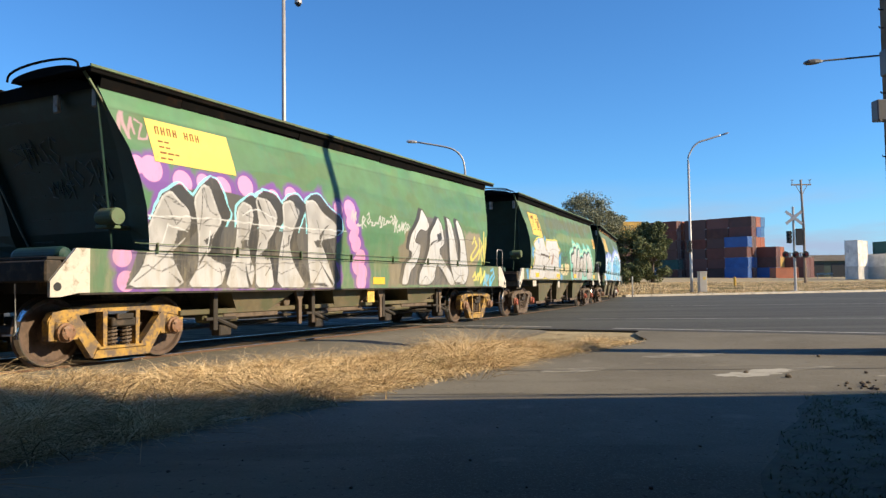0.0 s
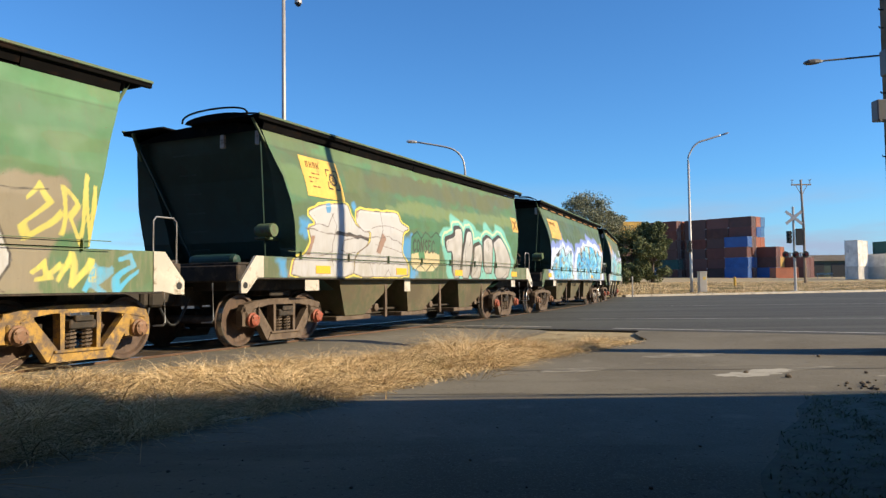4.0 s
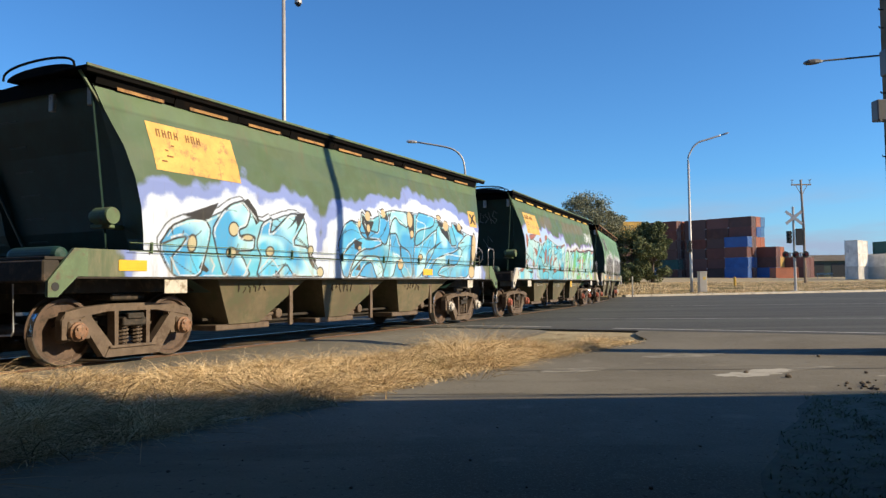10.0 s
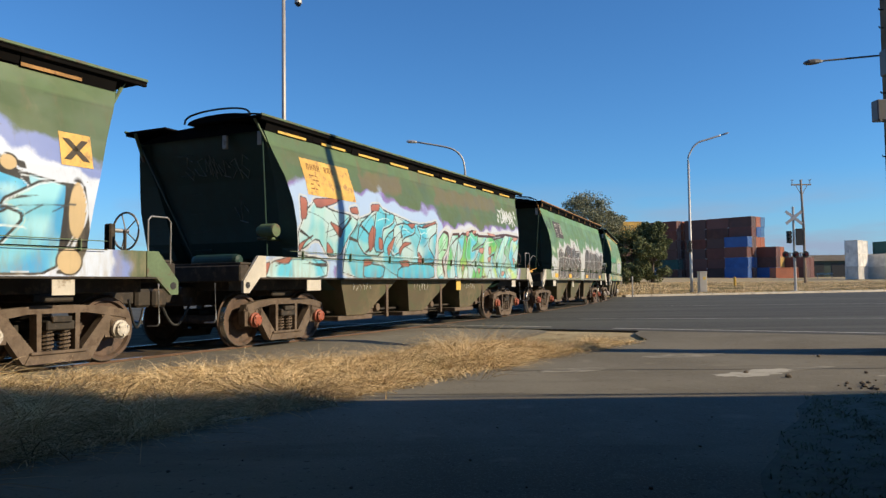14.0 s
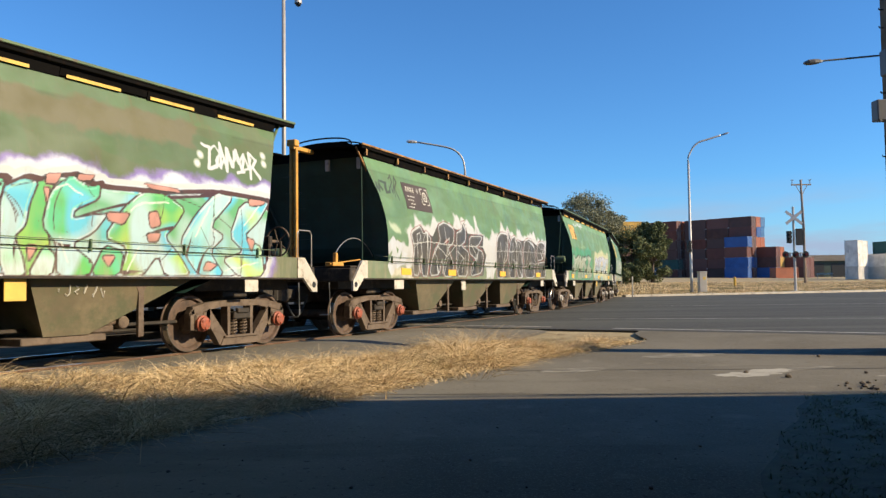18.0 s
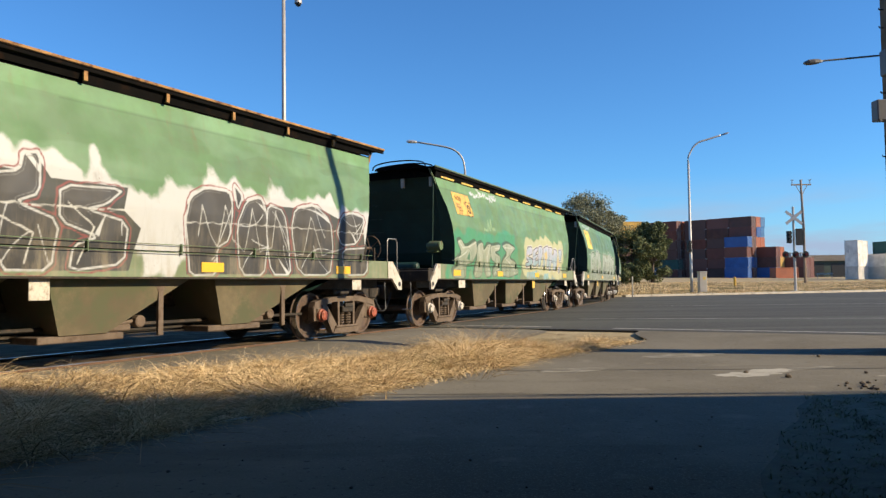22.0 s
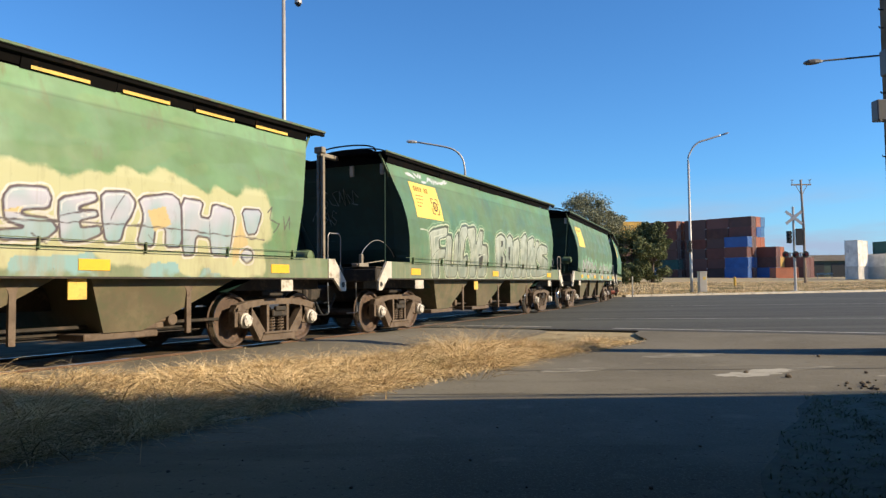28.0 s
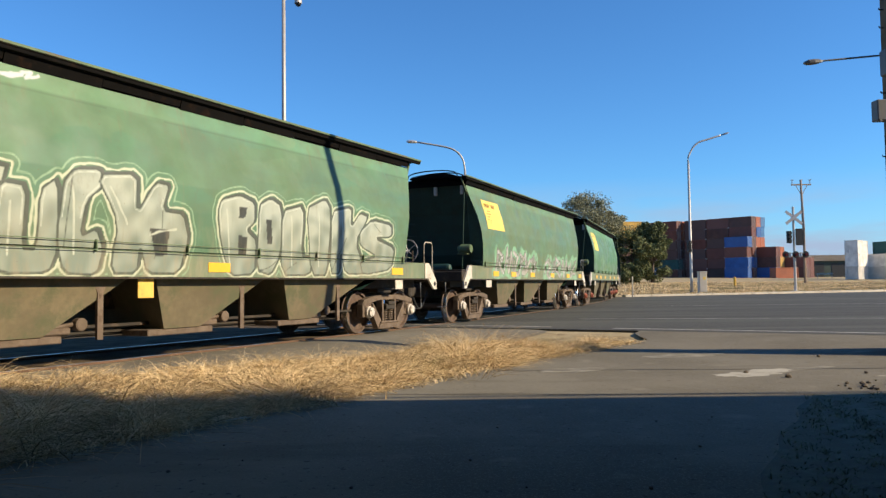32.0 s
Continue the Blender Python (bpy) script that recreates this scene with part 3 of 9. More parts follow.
def side_frame_mesh(mat, name="side_frame"):
    bm = bmesh.new()
    h = WB / 2
    T = Matrix.Translation((0, -0.07, 0))
    add_plate(bm, [(-h - .20, .60), (-h - .16, .72), (-h + .1, .78), (-.3, .82), (.3, .82), (h - .1, .78), (h + .16, .72), (h + .20, .60),
                   (h + .0, .64), (.42, .715), (-.42, .715), (-h, .64)], 0.14, T)
    for s in (-1, 1):
        add_plate(bm, [(s * (h - .20), .69), (s * (h - .06), .62), (s * .49, .10), (s * .44, .08), (s * .32, .20), (s * .35, .26)], 0.13, T)
        add_plate(bm, [(s * .30, .18), (s * .24, .18), (s * .24, .72), (s * .31, .72)], 0.15, T)
        add_plate(bm, [(s * (h - .21), .36), (s * (h - .13), .36), (s * (h - .13), .66), (s * (h - .21), .68)], 0.14, T)
        add_plate(bm, [(s * (h + .13), .36), (s * (h + .21), .36), (s * (h + .21), .62), (s * (h + .13), .70)], 0.14, T)
        add_box(bm, s * h - .125, s * h + .125, -.10, .10, .34, .60, .02)
        add_plate(bm, [(s * (h - .26), .75), (s * (h + .15), .73), (s * (h + .22), .62), (s * (h + .20), .40), (s * (h + .12), .35), (s * (h - .12), .35), (s * (h - .20), .44), (s * (h - .24), .58)], 0.11, Matrix.Translation((0, -.055, 0)))
    add_plate(bm, [(-.47, .08), (.47, .08), (.40, .21), (-.40, .21)], 0.17, Matrix.Translation((0, -0.085, 0)))
    add_box(bm, -.40, .40, -.11, .11, .195, .235, .01)
    bmesh.ops.recalc_face_normals(bm, faces=bm.faces)
    me = bpy.data.meshes.new(name)
    bm.to_mesh(me)
    bm.free()
    me.materials.append(mat)
    return me


def spring_mesh():
    bm = bmesh.new()
    pts = [Vector((0.07 * math.cos(a), 0.07 * math.sin(a), 0.245 + 0.255 * a / (2 * math.pi * 5))) for a in np.linspace(0, 2 * math.pi * 5, 46)]
    add_path(bm, pts, 0.017, 5)
    add_rod(bm, (0, 0, .24), (0, 0, .5), 0.035, 8)
    me = bpy.data.meshes.new("spring")
    bm.to_mesh(me)
    bm.free()
    me.materials.append(M_BOGIE)
    return me


def bolster_mesh():
    bm = bmesh.new()
    add_box(bm, -.20, .20, -1.14, 1.14 + FAR, .50, .62, .015)
    add_box(bm, -.17, .17, -.8, .8, .40, .66, .02)
    add_box(bm, -.14, .14, -1.17, -1.10, .60, .68, .01)
    for s in (-1, 1):
        add_box(bm, s * .56 - .05, s * .56 + .05, -.78, .78, .30, .40, .01)
        for w in (-.76, .76):
            add_box(bm, s * .41 - .035, s * .41 + .035, w - .07, w + .07, .24, .58, .01)
    me = bpy.data.meshes.new("bolster")
    bmesh.ops.recalc_face_normals(bm, faces=bm.faces)
    bm.to_mesh(me)
    bm.free()
    me.materials.append(M_UNDER)
    return me


def cap_mesh(mat):
    bm = bmesh.new()
    prof = [(0.125, -0.07), (0.13, -0.09), (0.13, -0.13), (0.105, -0.145), (0.10, -0.185), (0.06, -0.20), (0.03, -0.20)]
    add_lathe(bm, prof, 16)
    for k in range(3):
        a = k * 2.094 + 0.5
        add_box(bm, .075 * math.cos(a) - .014, .075 * math.cos(a) + .014, -.21, -.18, .075 * math.sin(a) - .014, .075 * math.sin(a) + .014)
    me = bpy.data.meshes.new("bearing_cap")
    bmesh.ops.recalc_face_normals(bm, faces=bm.faces)
    bm.to_mesh(me)
    bm.free()
    me.materials.append(mat)
    return me


ME_WHEELSET, ME_SPRING, ME_BOLSTER = wheelset_mesh(), spring_mesh(), bolster_mesh()
ME_FRAME, ME_FRAME_YEL = side_frame_mesh(M_BOGIE), side_frame_mesh(M_BOGIE_YEL)
ME_CAP = {"red": cap_mesh(M_CAP_RED), "white": cap_mesh(M_CAP_WHITE), "tan": cap_mesh(M_CAP_TAN)}
WHEELS, BOGIES = [], []


def under(name, me, parent, m=None, label=""):
    ob = new(name, me)
    ob.parent = parent
    if m is not None:
        ob.matrix_basis = m
    if label:
        tagged(ob, label)
    return ob


def bogie(wagon, u, spec, caps):
    bg = empty("bogie")
    bg.parent = wagon
    bg.matrix_basis = pose(u, 0, 0)
    yel = spec.get("yellow_bogie")
    for s in (-1, 1):
        under("side_frame", ME_FRAME_YEL if yel else ME_FRAME, bg, pose(0, 1.02 + FAR if s > 0 else -1.02, 0, 0, 0, 180 if s > 0 else 0))
        for k in (-1, 1):
            under("bearing_cap", ME_CAP[caps], bg, pose(k * WB / 2, 1.02 + FAR if s > 0 else -1.02, 0.46, 0, 0, 180 if s > 0 else 0), caps + " bearing cap")
        for k in (-.12, .12):
            under("spring", ME_SPRING, bg, pose(k, 1.02 + FAR if s > 0 else -1.02, 0))
    under("bolster", ME_BOLSTER, bg)
    for k in (-1, 1):
        w = under("wheelset", ME_WHEELSET, bg, pose(k * WB / 2, 0, R_WHEEL), "steel wheels with polished treads")
        WHEELS.append((w, k * WB / 2))
    BOGIES.append((bg, wagon, u))
    return bg


# ---------------------------------------------------------------- hopper wagon
def end_sheet(wagon, spec, front):
    """End sheet: sloping middle panel, folded wings, two posts."""
    sg = -1 if front else 1
    st = spec["stretch"]
    zs = np.linspace(1.57, 3.83, 15)
    bm = bmesh.new()
    rows = []
    for z in zs:
        zc = min(z, 3.80)
        b, u = float(bulge(zc)), float(end_u(zc)) * st
        inner = min(b - 0.06, 1.16 - 0.14 * (3.78 - z) / 2.2)
        dip = 0.10 + 0.05 * (3.78 - z)
        low = max(0.0, 1.85 - z) * 0.35
        row = [(-b, 0), (-inner, 0.03), (-inner + 0.05, dip), (0, dip), (inner - 0.05, dip), (inner, 0.03), (b, 0)]
        rows.append([bm.verts.new((sg * (u - d - low * (abs(v) < b - 0.001)), v, z)) for v, d in row])
    for a, b in zip(rows, rows[1:]):
        for k in range(6):
            bm.faces.new((a[k], a[k + 1], b[k + 1], b[k]))
    # slope sheet below the end, down to the first hopper
    u0 = float(end_u(1.57)) * st
    low = [bm.verts.new((sg * (4.2 * st), v, 0.95)) for v in (-1.25, -1.0, -0.9, 0, 0.9, 1.0, 1.25)]
    for k in range(6):
        bm.faces.new((low[k], low[k + 1], rows[0][k + 1], rows[0][k]))
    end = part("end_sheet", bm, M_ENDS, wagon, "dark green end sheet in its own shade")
    if front:
        for v0, z0, size, word in spec.get("end_tags", ()):
            for i, ch in enumerate(word):
                for stroke in GLYPHS[ch]:
                    bm = bmesh.new()
                    pts = []
                    for x, y in stroke:
                        v, z = v0 + (i + x) * size * .62, z0 + y * size
                        wing = abs(v) > 1.14 - 0.14 * (3.78 - z) / 2.2
                        d = 0.012 if wing else 0.10 + 0.05 * (3.78 - z)
                        pts.append((-(float(end_u(z)) * st - d + .006), v, z))
                    add_path(bm, pts, .011, 4)
                    part("scrawl_stroke", bm, M_SCRAWL, end)
    for v in ((0.25, 1.05) if front else (-.3,)):
        bm = bmesh.new()
        add_box(bm, sg * (6.30 * st) - .03, sg * (6.30 * st) + .03, -v - .05, -v + .05, 3.55, 3.80, .01)
        part("end_lug", bm, M_WHITE, wagon)
    for s in (-1, 1):
        bm = bmesh.new()
        add_rod(bm, (sg * (float(end_u(3.7)) * st + 0.03), s * 1.14, 3.74), (sg * (float(end_u(1.7)) * st + 0.12), s * (.85 if s < 0 else .55), 1.5), 0.02, 6)
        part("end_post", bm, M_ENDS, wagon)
        bm = bmesh.new()
        add_rod(bm, (sg * (6.34 * st + 0.2), s * 1.12, 3.98), (sg * (6.2 * st + 0.02), s * 1.19, 3.50), 0.026, 6)
        part("roof_bracket", bm, M_SILLGREEN if not spec.get("rust") else M_RUSTROOF, wagon)
    return end


def roof(wagon, spec):
    st = spec["stretch"]
    uf, ur = -6.55 * st, 6.80 * st
    bm = bmesh.new()
    sec = [(1.17, 3.80), (1.13, 3.835), (0.95, 3.90), (0.6, 3.99), (0, 4.04)]
    sec = sec + [(-v, z) for v, z in sec[-2::-1]]
    a = [bm.verts.new((-6.34 * st, v, z)) for v, z in sec]
    b = [bm.verts.new((6.34 * st, v, z)) for v, z in sec]
    for k in range(len(sec) - 1):
        bm.faces.new((a[k], a[k + 1], b[k + 1], b[k]))
    bm.faces.new(a)
    bm.faces.new(b[::-1])
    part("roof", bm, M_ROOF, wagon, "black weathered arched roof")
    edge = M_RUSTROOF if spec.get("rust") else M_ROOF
    for s in (-1, 1):
        # walkway slab above the side, with a thin lip and short posts under it
        bm = bmesh.new()
        add_box(bm, uf, ur, min(s * .62, s * 1.29), max(s * .62, s * 1.29), 3.995, 4.035, 0.008)
        add_box(bm, uf, ur, min(s * 1.22, s * 1.28), max(s * 1.22, s * 1.28), 3.95, 4.0, 0.006)
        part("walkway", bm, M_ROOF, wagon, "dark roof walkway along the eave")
        bm = bmesh.new()
        add_box(bm, uf - .01, ur + .01, min(s * 1.27, s * 1.30), max(s * 1.27, s * 1.30), 4.015, 4.055, 0.006)
        part("walkway_lip", bm, M_RUSTROOF if spec.get("rust") else M_SILLGREEN, wagon)
        # near-black plates whose colour stands in for shade under the walkway
        for i in range(9):
            u0, u1 = (-6.34 + i * 12.68 / 9) * st, (-6.34 + (i + 1) * 12.68 / 9) * st - .012
            dz = .012 * ((i * 7 + spec["seed"]) % 5)
            bm = bmesh.new()
            q = [bm.verts.new((u, s * v, z)) for u in (u0, u1) for v, z in ((1.185, 3.79 + dz), (1.24, 4.0), (1.21, 4.0), (1.165, 3.80 + dz))]
            for k in range(4):
                bm.faces.new((q[k], q[(k + 1) % 4], q[4 + (k + 1) % 4], q[4 + k]))
            bm.faces.new(q[:4]), bm.faces.new(q[:3:-1])
            part("eave_plate", bm, M_ROOF, wagon, "black plate for the shade under the walkway")
            if spec.get("rust"):
                bm = bmesh.new()
                add_plate(bm, [(u0 - .03, 3.82), (u0 + .03, 3.82), (u0 + .03, 4.0), (u0 - .03, 4.0)], .03, Matrix.Translation((0, 1.25 if s > 0 else -1.275, 0)))
                part("eave_bracket", bm, M_RUSTROOF, wagon)
        # coloured plates stand for the sunlit lower roof seen below the walkway
        if spec.get("strips"):
            for i in range(9):
                u0 = -6.0 * st + i * 12.3 * st / 9
                bm = bmesh.new()
                add_plate(bm, [(u0, 3.805), (u0 + .85, 3.805), (u0 + .85, 3.85), (u0, 3.85)], .012, Matrix.Translation((0, 1.19 if s > 0 else -1.21, 0)))
                part("eave_strip", bm, spec.get("strip_mat", M_YELLOW), wagon, "yellow plate for the sunlit lower roof")
    for i, uc in enumerate((-4.2, -1.4, 1.4, 4.2)):
        bm = bmesh.new()
        add_box(bm, uc * st - 1.2, uc * st + 1.2, -.36, .36, 4.03, 4.12, 0.02)
        part("roof_hatch", bm, M_ROOF, wagon)
    # arched hatch coaming at the front end of the roof, with a bent rail over it
    bm = bmesh.new()
    arch = [(-.25 - .72 * math.cos(a), 4.02 + .13 * math.sin(a) ** 0.8) for a in np.linspace(0, math.pi, 15)]
    a = [bm.verts.new((-6.5 * st, v, z)) for v, z in arch]
    b = [bm.verts.new((-5.2 * st, v, z)) for v, z in arch]
    bm.faces.new(a), bm.faces.new(b[::-1])
    for k in range(len(arch)):
        bm.faces.new((a[k], a[(k + 1) % 15], b[(k + 1) % 15], b[k]))
    part("hatch_coaming", bm, M_ROOF, wagon, "dark arched hatch coaming")
    for du in (0.0, 0.5):
        bm = bmesh.new()
        pts = [(uf + .02 + du, -.25 - .76 * math.cos(a), 4.03 + .20 * math.sin(a) ** 0.6) for a in np.linspace(0.001, math.pi - 0.001, 15)]
        add_path(bm, pts, 0.018, 6)
        part("roof_hoop", bm, M_ROOF, wagon, "dark bent steel roof hoop")


def sills(wagon, spec):
    st, zb = spec["stretch"], spec["sill"]
    uf, ur = -7.2 * st, 7.25 * st
    for s in (-1, 1):
        near = s < 0
        # the sill is a plate with its own paint fields on the near side
        step = spec["step"]
        nu, nz = int(13.6 / step), max(6, int((1.55 - zb) / step))
        zs = np.linspace(zb, 1.555, nz)
        us = np.linspace(-6.82 * st, 6.88 * st, nu)
        zz, uu = np.tile(zs, nu), np.repeat(us, nz)
        co = np.stack([uu, s * np.full(nu * nz, 1.428), zz], 1)
        me = grid_mesh("side_sill", co, nu, nz)
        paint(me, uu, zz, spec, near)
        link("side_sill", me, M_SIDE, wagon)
        bm = bmesh.new()
        add_box(bm, -6.8 * st, 6.86 * st, min(s * 1.30, s * 1.42), max(s * 1.30, s * 1.42), zb - .015, 1.53, 0)
        add_box(bm, -6.8 * st, 6.86 * st, min(s * 1.36, s * 1.445), max(s * 1.36, s * 1.445), zb - .03, zb - .005, 0.004)
        part("sill_beam", bm, M_UNDER, wagon)
        bm = bmesh.new()
        for z in (1.545, 1.66):
            add_rod(bm, (-6.0 * st, s * 1.475, z), (6.0 * st, s * 1.475, z), 0.006, 6)
        for i in range(8):
            u = (-5.6 + i * 1.6) * st
            add_box(bm, u - .008, u + .008, min(s * 1.43, s * 1.48), max(s * 1.43, s * 1.48), 1.52, 1.68)
        part("side_rail", bm, M_SILLGREEN, wagon, "thin horizontal pipe along the side")
        for e, u in ((-1, uf), (1, ur)):
            # gusset plate at the sill's end, with a jacking hole ring
            bm = bmesh.new()
            ua = -e * 0.37 + u
            pts = [(ua, 1.555), (u, 1.13), (u, .93), (u - e * .14, .93), (u - e * .42, zb), (ua - e * .2, zb), (ua - e * .2, 1.555)]
            add_plate(bm, pts, 0.05, Matrix.Translation((0, -1.445 if near else 1.395, 0)))
            g = part("end_gusset", bm, spec["gusset"], wagon, spec["gusset_label"])
            bm = bmesh.new()
            add_lathe(bm, [(.055, -.003), (.055, .004), (.03, .004)], 14, Matrix.Translation((u - e * .10, s * 1.447, 1.06)))
            part("jacking_hole", bm, M_HOSE, g)


def hoppers(wagon, spec):
    st, zb = spec["stretch"], spec["sill"]
    low = 0.42 if not spec.get("short_hopper") else 0.62
    for (t0, t1, b0, b1) in ((-4.12, -1.50, -3.70, -2.95), (-1.26, 1.42, -0.98, -0.25), (1.64, 4.68, 1.95, 2.60)):
        bm = bmesh.new()
        zt = 1.30
        top = [(t0 * st, -1.27, zt), (t1 * st, -1.27, zt), (t1 * st, 1.27, zt), (t0 * st, 1.27, zt)]
        bot = [(b0 * st, -1.16, low), (b1 * st, -1.16, low), (b1 * st, 1.16, low), (b0 * st, 1.16, low)]
        tv, bv = [bm.verts.new(p) for p in top], [bm.verts.new(p) for p in bot]
        bm.faces.new(tv), bm.faces.new(bv[::-1])
        for k in range(4):
            bm.faces.new((tv[k], tv[(k + 1) % 4], bv[(k + 1) % 4], bv[k]))
        hp = part("hopper", bm, M_HOPPER, wagon, "dusty olive-brown discharge hopper")
        if spec.get("scrawl"):
            rg = random.Random(int(t0 * 10))
            uq = max(t0, b0) * st + .15
            for k in range(6):
                q = [(uq + .13 * k + rg.uniform(-.03, .05), 1.0 + rg.uniform(-.09, .09)) for _ in range(4)]
                bm = bmesh.new()
                add_path(bm, [(u, -(1.275 - .125 * (1.30 - z)), z) for u, z in q], .011, 4)
                part("scrawl_stroke", bm, spec["scrawl"], hp)
        bm = bmesh.new()
        add_box(bm, (b0 - .28) * st, (b1 + .30) * st, -1.14, 1.14, low - .10, low - .004, .012)
        part("hopper_door", bm, M_BOGIE, hp)
        bm = bmesh.new()
        add_box(bm, b1 * st, b1 * st + .5, -1.05, -.75, low, low + .10, .02)
        add_rod(bm, (b1 * st + .1, -1.02, low + .08), (b1 * st + .75, -1.02, low + .16), .03, 8)
        add_lathe(bm, [(.07, -.06), (.09, -.05), (.09, .05), (.07, .06)], 12, Matrix.Translation((b1 * st + .62, -1.05, low + .13)))
        part("door_gear", bm, M_BOGIE, hp)
    for u in (-2.15, .62, 3.4):
        bm = bmesh.new()
        add_plate(bm, [(u * st - .15, zb), (u * st + .15, zb), (u * st + .045, zb - .22), (u * st + .045, .34), (u * st - .045, .34), (u * st - .045, zb - .22)],
                  .05, Matrix.Translation((0, -1.24, 0)))
        part("hopper_strut", bm, M_BOGIE, wagon)
    bm = bmesh.new()
    add_box(bm, -7.3 * st, 7.3 * st, -.22, .22, .72, 1.05, .02)
    part("centre_sill", bm, M_UNDER, wagon)
    for e in (-1, 1):
        bm = bmesh.new()
        add_box(bm, e * spec["pivots"] / 2 - .3, e * spec["pivots"] / 2 + .3, -.98, .98, .86, .965, .02)
        part("body_bolster", bm, M_UNDER, wagon)
        bm = bmesh.new()
        u0, u1 = (-7.0, -4.15) if e < 0 else (4.7, 7.0)
        add_box(bm, u0 * st, u1 * st, -.95, .95, .97, 1.17, .01)
        part("end_deck", bm, M_UNDER, wagon)
        bm = bmesh.new()
        add_box(bm, e * 7.12 * st - .12, e * 7.12 * st + .12, -1.40, 1.40, 1.12, 1.395, .02)
        part("headstock", bm, M_UNDER, wagon)
    bm = bmesh.new()
    add_rod(bm, (-4.0 * st, -.85, .50), (4.4 * st, -.85, .50), .028, 6)
    add_rod(bm, (-3.4 * st, -.55, .40), (3.9 * st, -.55, .40), .022, 6)
    add_box(bm, -4.3 * st, 4.7 * st, -.62, .62, .34, .36)
    part("brake_rigging", bm, M_UNDER, wagon)
    if spec.get("short_hopper"):
        rg = random.Random(5)
        for i in range(4):
            u = (-4.3 + i * 2.5) * st
            bm = bmesh.new()
            add_box(bm, u, u + .10, -1.24, -1.14, .34, zb, .01)
            add_box(bm, u - .15, u + .55, -1.23, -1.16, .50, .55, .008)
            add_rod(bm, (u + .1, -1.2, .52), (u + .55, -1.2, .30 + .1 * rg.random()), .04, 8)
            add_box(bm, u + .18, u + .46, -1.2, -1.0, .24, .42, .02)
            part("door_lever_frame", bm, M_UNDER, wagon)
        for u0, u1 in ((-4.9, -2.2), (-1.9, .4), (.8, 3.2)):
            bm = bmesh.new()
            add_box(bm, u0 * st, u1 * st, -1.16, -.90, .60, .68, .01)
            add_box(bm, (u0 + .5) * st, (u0 + 1.3) * st, -1.12, -.92, .46, .598, .03)
            part("tray_beam", bm, M_HOPPER, wagon, "dusty olive tray beam under the hoppers")


def fittings(wagon, spec, caps):
    st, zb = spec["stretch"], spec["sill"]
    # couplers and hoses
    for e in (-1, 1):
        bm = bmesh.new()
        u = e * 7.2 * st
        add_box(bm, min(u, u + e * .42), max(u, u + e * .42), -.10, .10, .78, .98, .02)
        add_box(bm, min(u + e * .38, u + e * .68), max(u + e * .38, u + e * .68), -.17, .14, .72, 1.02, .04)
        part("coupler", bm, M_UNDER, wagon, "rusty knuckle coupler")
        bm = bmesh.new()
        pts = [(u + e * (.05 + .45 * k / 8), -.38 + .2 * k / 8, .86 - .45 * math.sin(math.pi * k / 9)) for k in range(9)]
        add_path(bm, pts, .022, 6)
        part("brake_hose", bm, M_HOSE, wagon)
        for s in (-1, 1):
            bm = bmesh.new()
            add_path(bm, [(u + e * .12, s * .95, 1.1), (u + e * .12, s * .97, .50), (u + e * .12, s * .93, .46), (u + e * .12, s * .72, .45)], .014, 6)
            part("end_step", bm, M_STEELGREY, wagon, "bent steel uncoupling bar")
        bm = bmesh.new()
        add_box(bm, min(u - e * 1.2, u), max(u - e * 1.2, u), -1.38, 1.38, 1.40, 1.44, .006)
        part("end_platform", bm, M_UNDER, wagon)
    # front end: brake cylinder and air tank
    if not spec.get("post"):
        bm = bmesh.new()
        add_lathe(bm, [(.04, -.19), (.115, -.19), (.125, -.16), (.125, .12), (.10, .14), (.09, .2), (.03, .21)], 20,
                  Matrix.Translation((-6.05 * st, -1.02, 2.04)))
        add_box(bm, -6.1 * st, -5.6 * st, -1.05, -.8, 1.88, 1.93, .01)
        part("brake_cylinder", bm, M_SILLGREEN, wagon, "pale green brake cylinder on the end sheet")
    near_end, far_end = (.72, 1.9) if spec.get("post") else (-.78, .30)
    zt, rt = (1.72, .17) if spec.get("post") else (1.50, .12)
    bm = bmesh.new()
    add_lathe(bm, [(.05, near_end), (rt - .02, near_end + .03), (rt, near_end + .1), (rt, far_end - .1), (rt - .02, far_end - .03), (.05, far_end)], 18, Matrix.Translation((-6.5 * st, 0, zt)))
    part("air_tank", bm, M_SILLGREEN if spec.get("post") else M_ENDS, wagon, "round-ended air tank across the platform")
    # rear platform: hand brake wheel, rail, valves
    if spec.get("wheel", True):
        bm = bmesh.new()
        c = Vector((6.72 * st, -.95, 1.86))
        ring = [c + Vector((.0, .27 * math.cos(a), .27 * math.sin(a))) for a in np.linspace(0, 6.2832, 25)]
        add_path(bm, ring, .016, 6)
        for k in range(5):
            a = k * 1.2566
            add_rod(bm, c, c + Vector((0, .27 * math.cos(a), .27 * math.sin(a))), .010, 5)
        add_rod(bm, c - Vector((.25, 0, 0)), c + Vector((.04, 0, 0)), .03, 8)
        part("brake_wheel", bm, spec.get("wheel_mat", M_BOGIE), wagon, "spoked hand brake wheel")
        bm = bmesh.new()
        add_box(bm, 6.40 * st, 6.5 * st, -1.02, -.88, 1.43, 1.95, .02)
        part("brake_stand", bm, M_UNDER, wagon)
        bm = bmesh.new()
        add_box(bm, 6.25 * st, 6.42 * st, -.55, -.3, 1.43, 1.75, .03)
        part("valve_box", bm, M_UNDER, wagon)
        bm = bmesh.new()
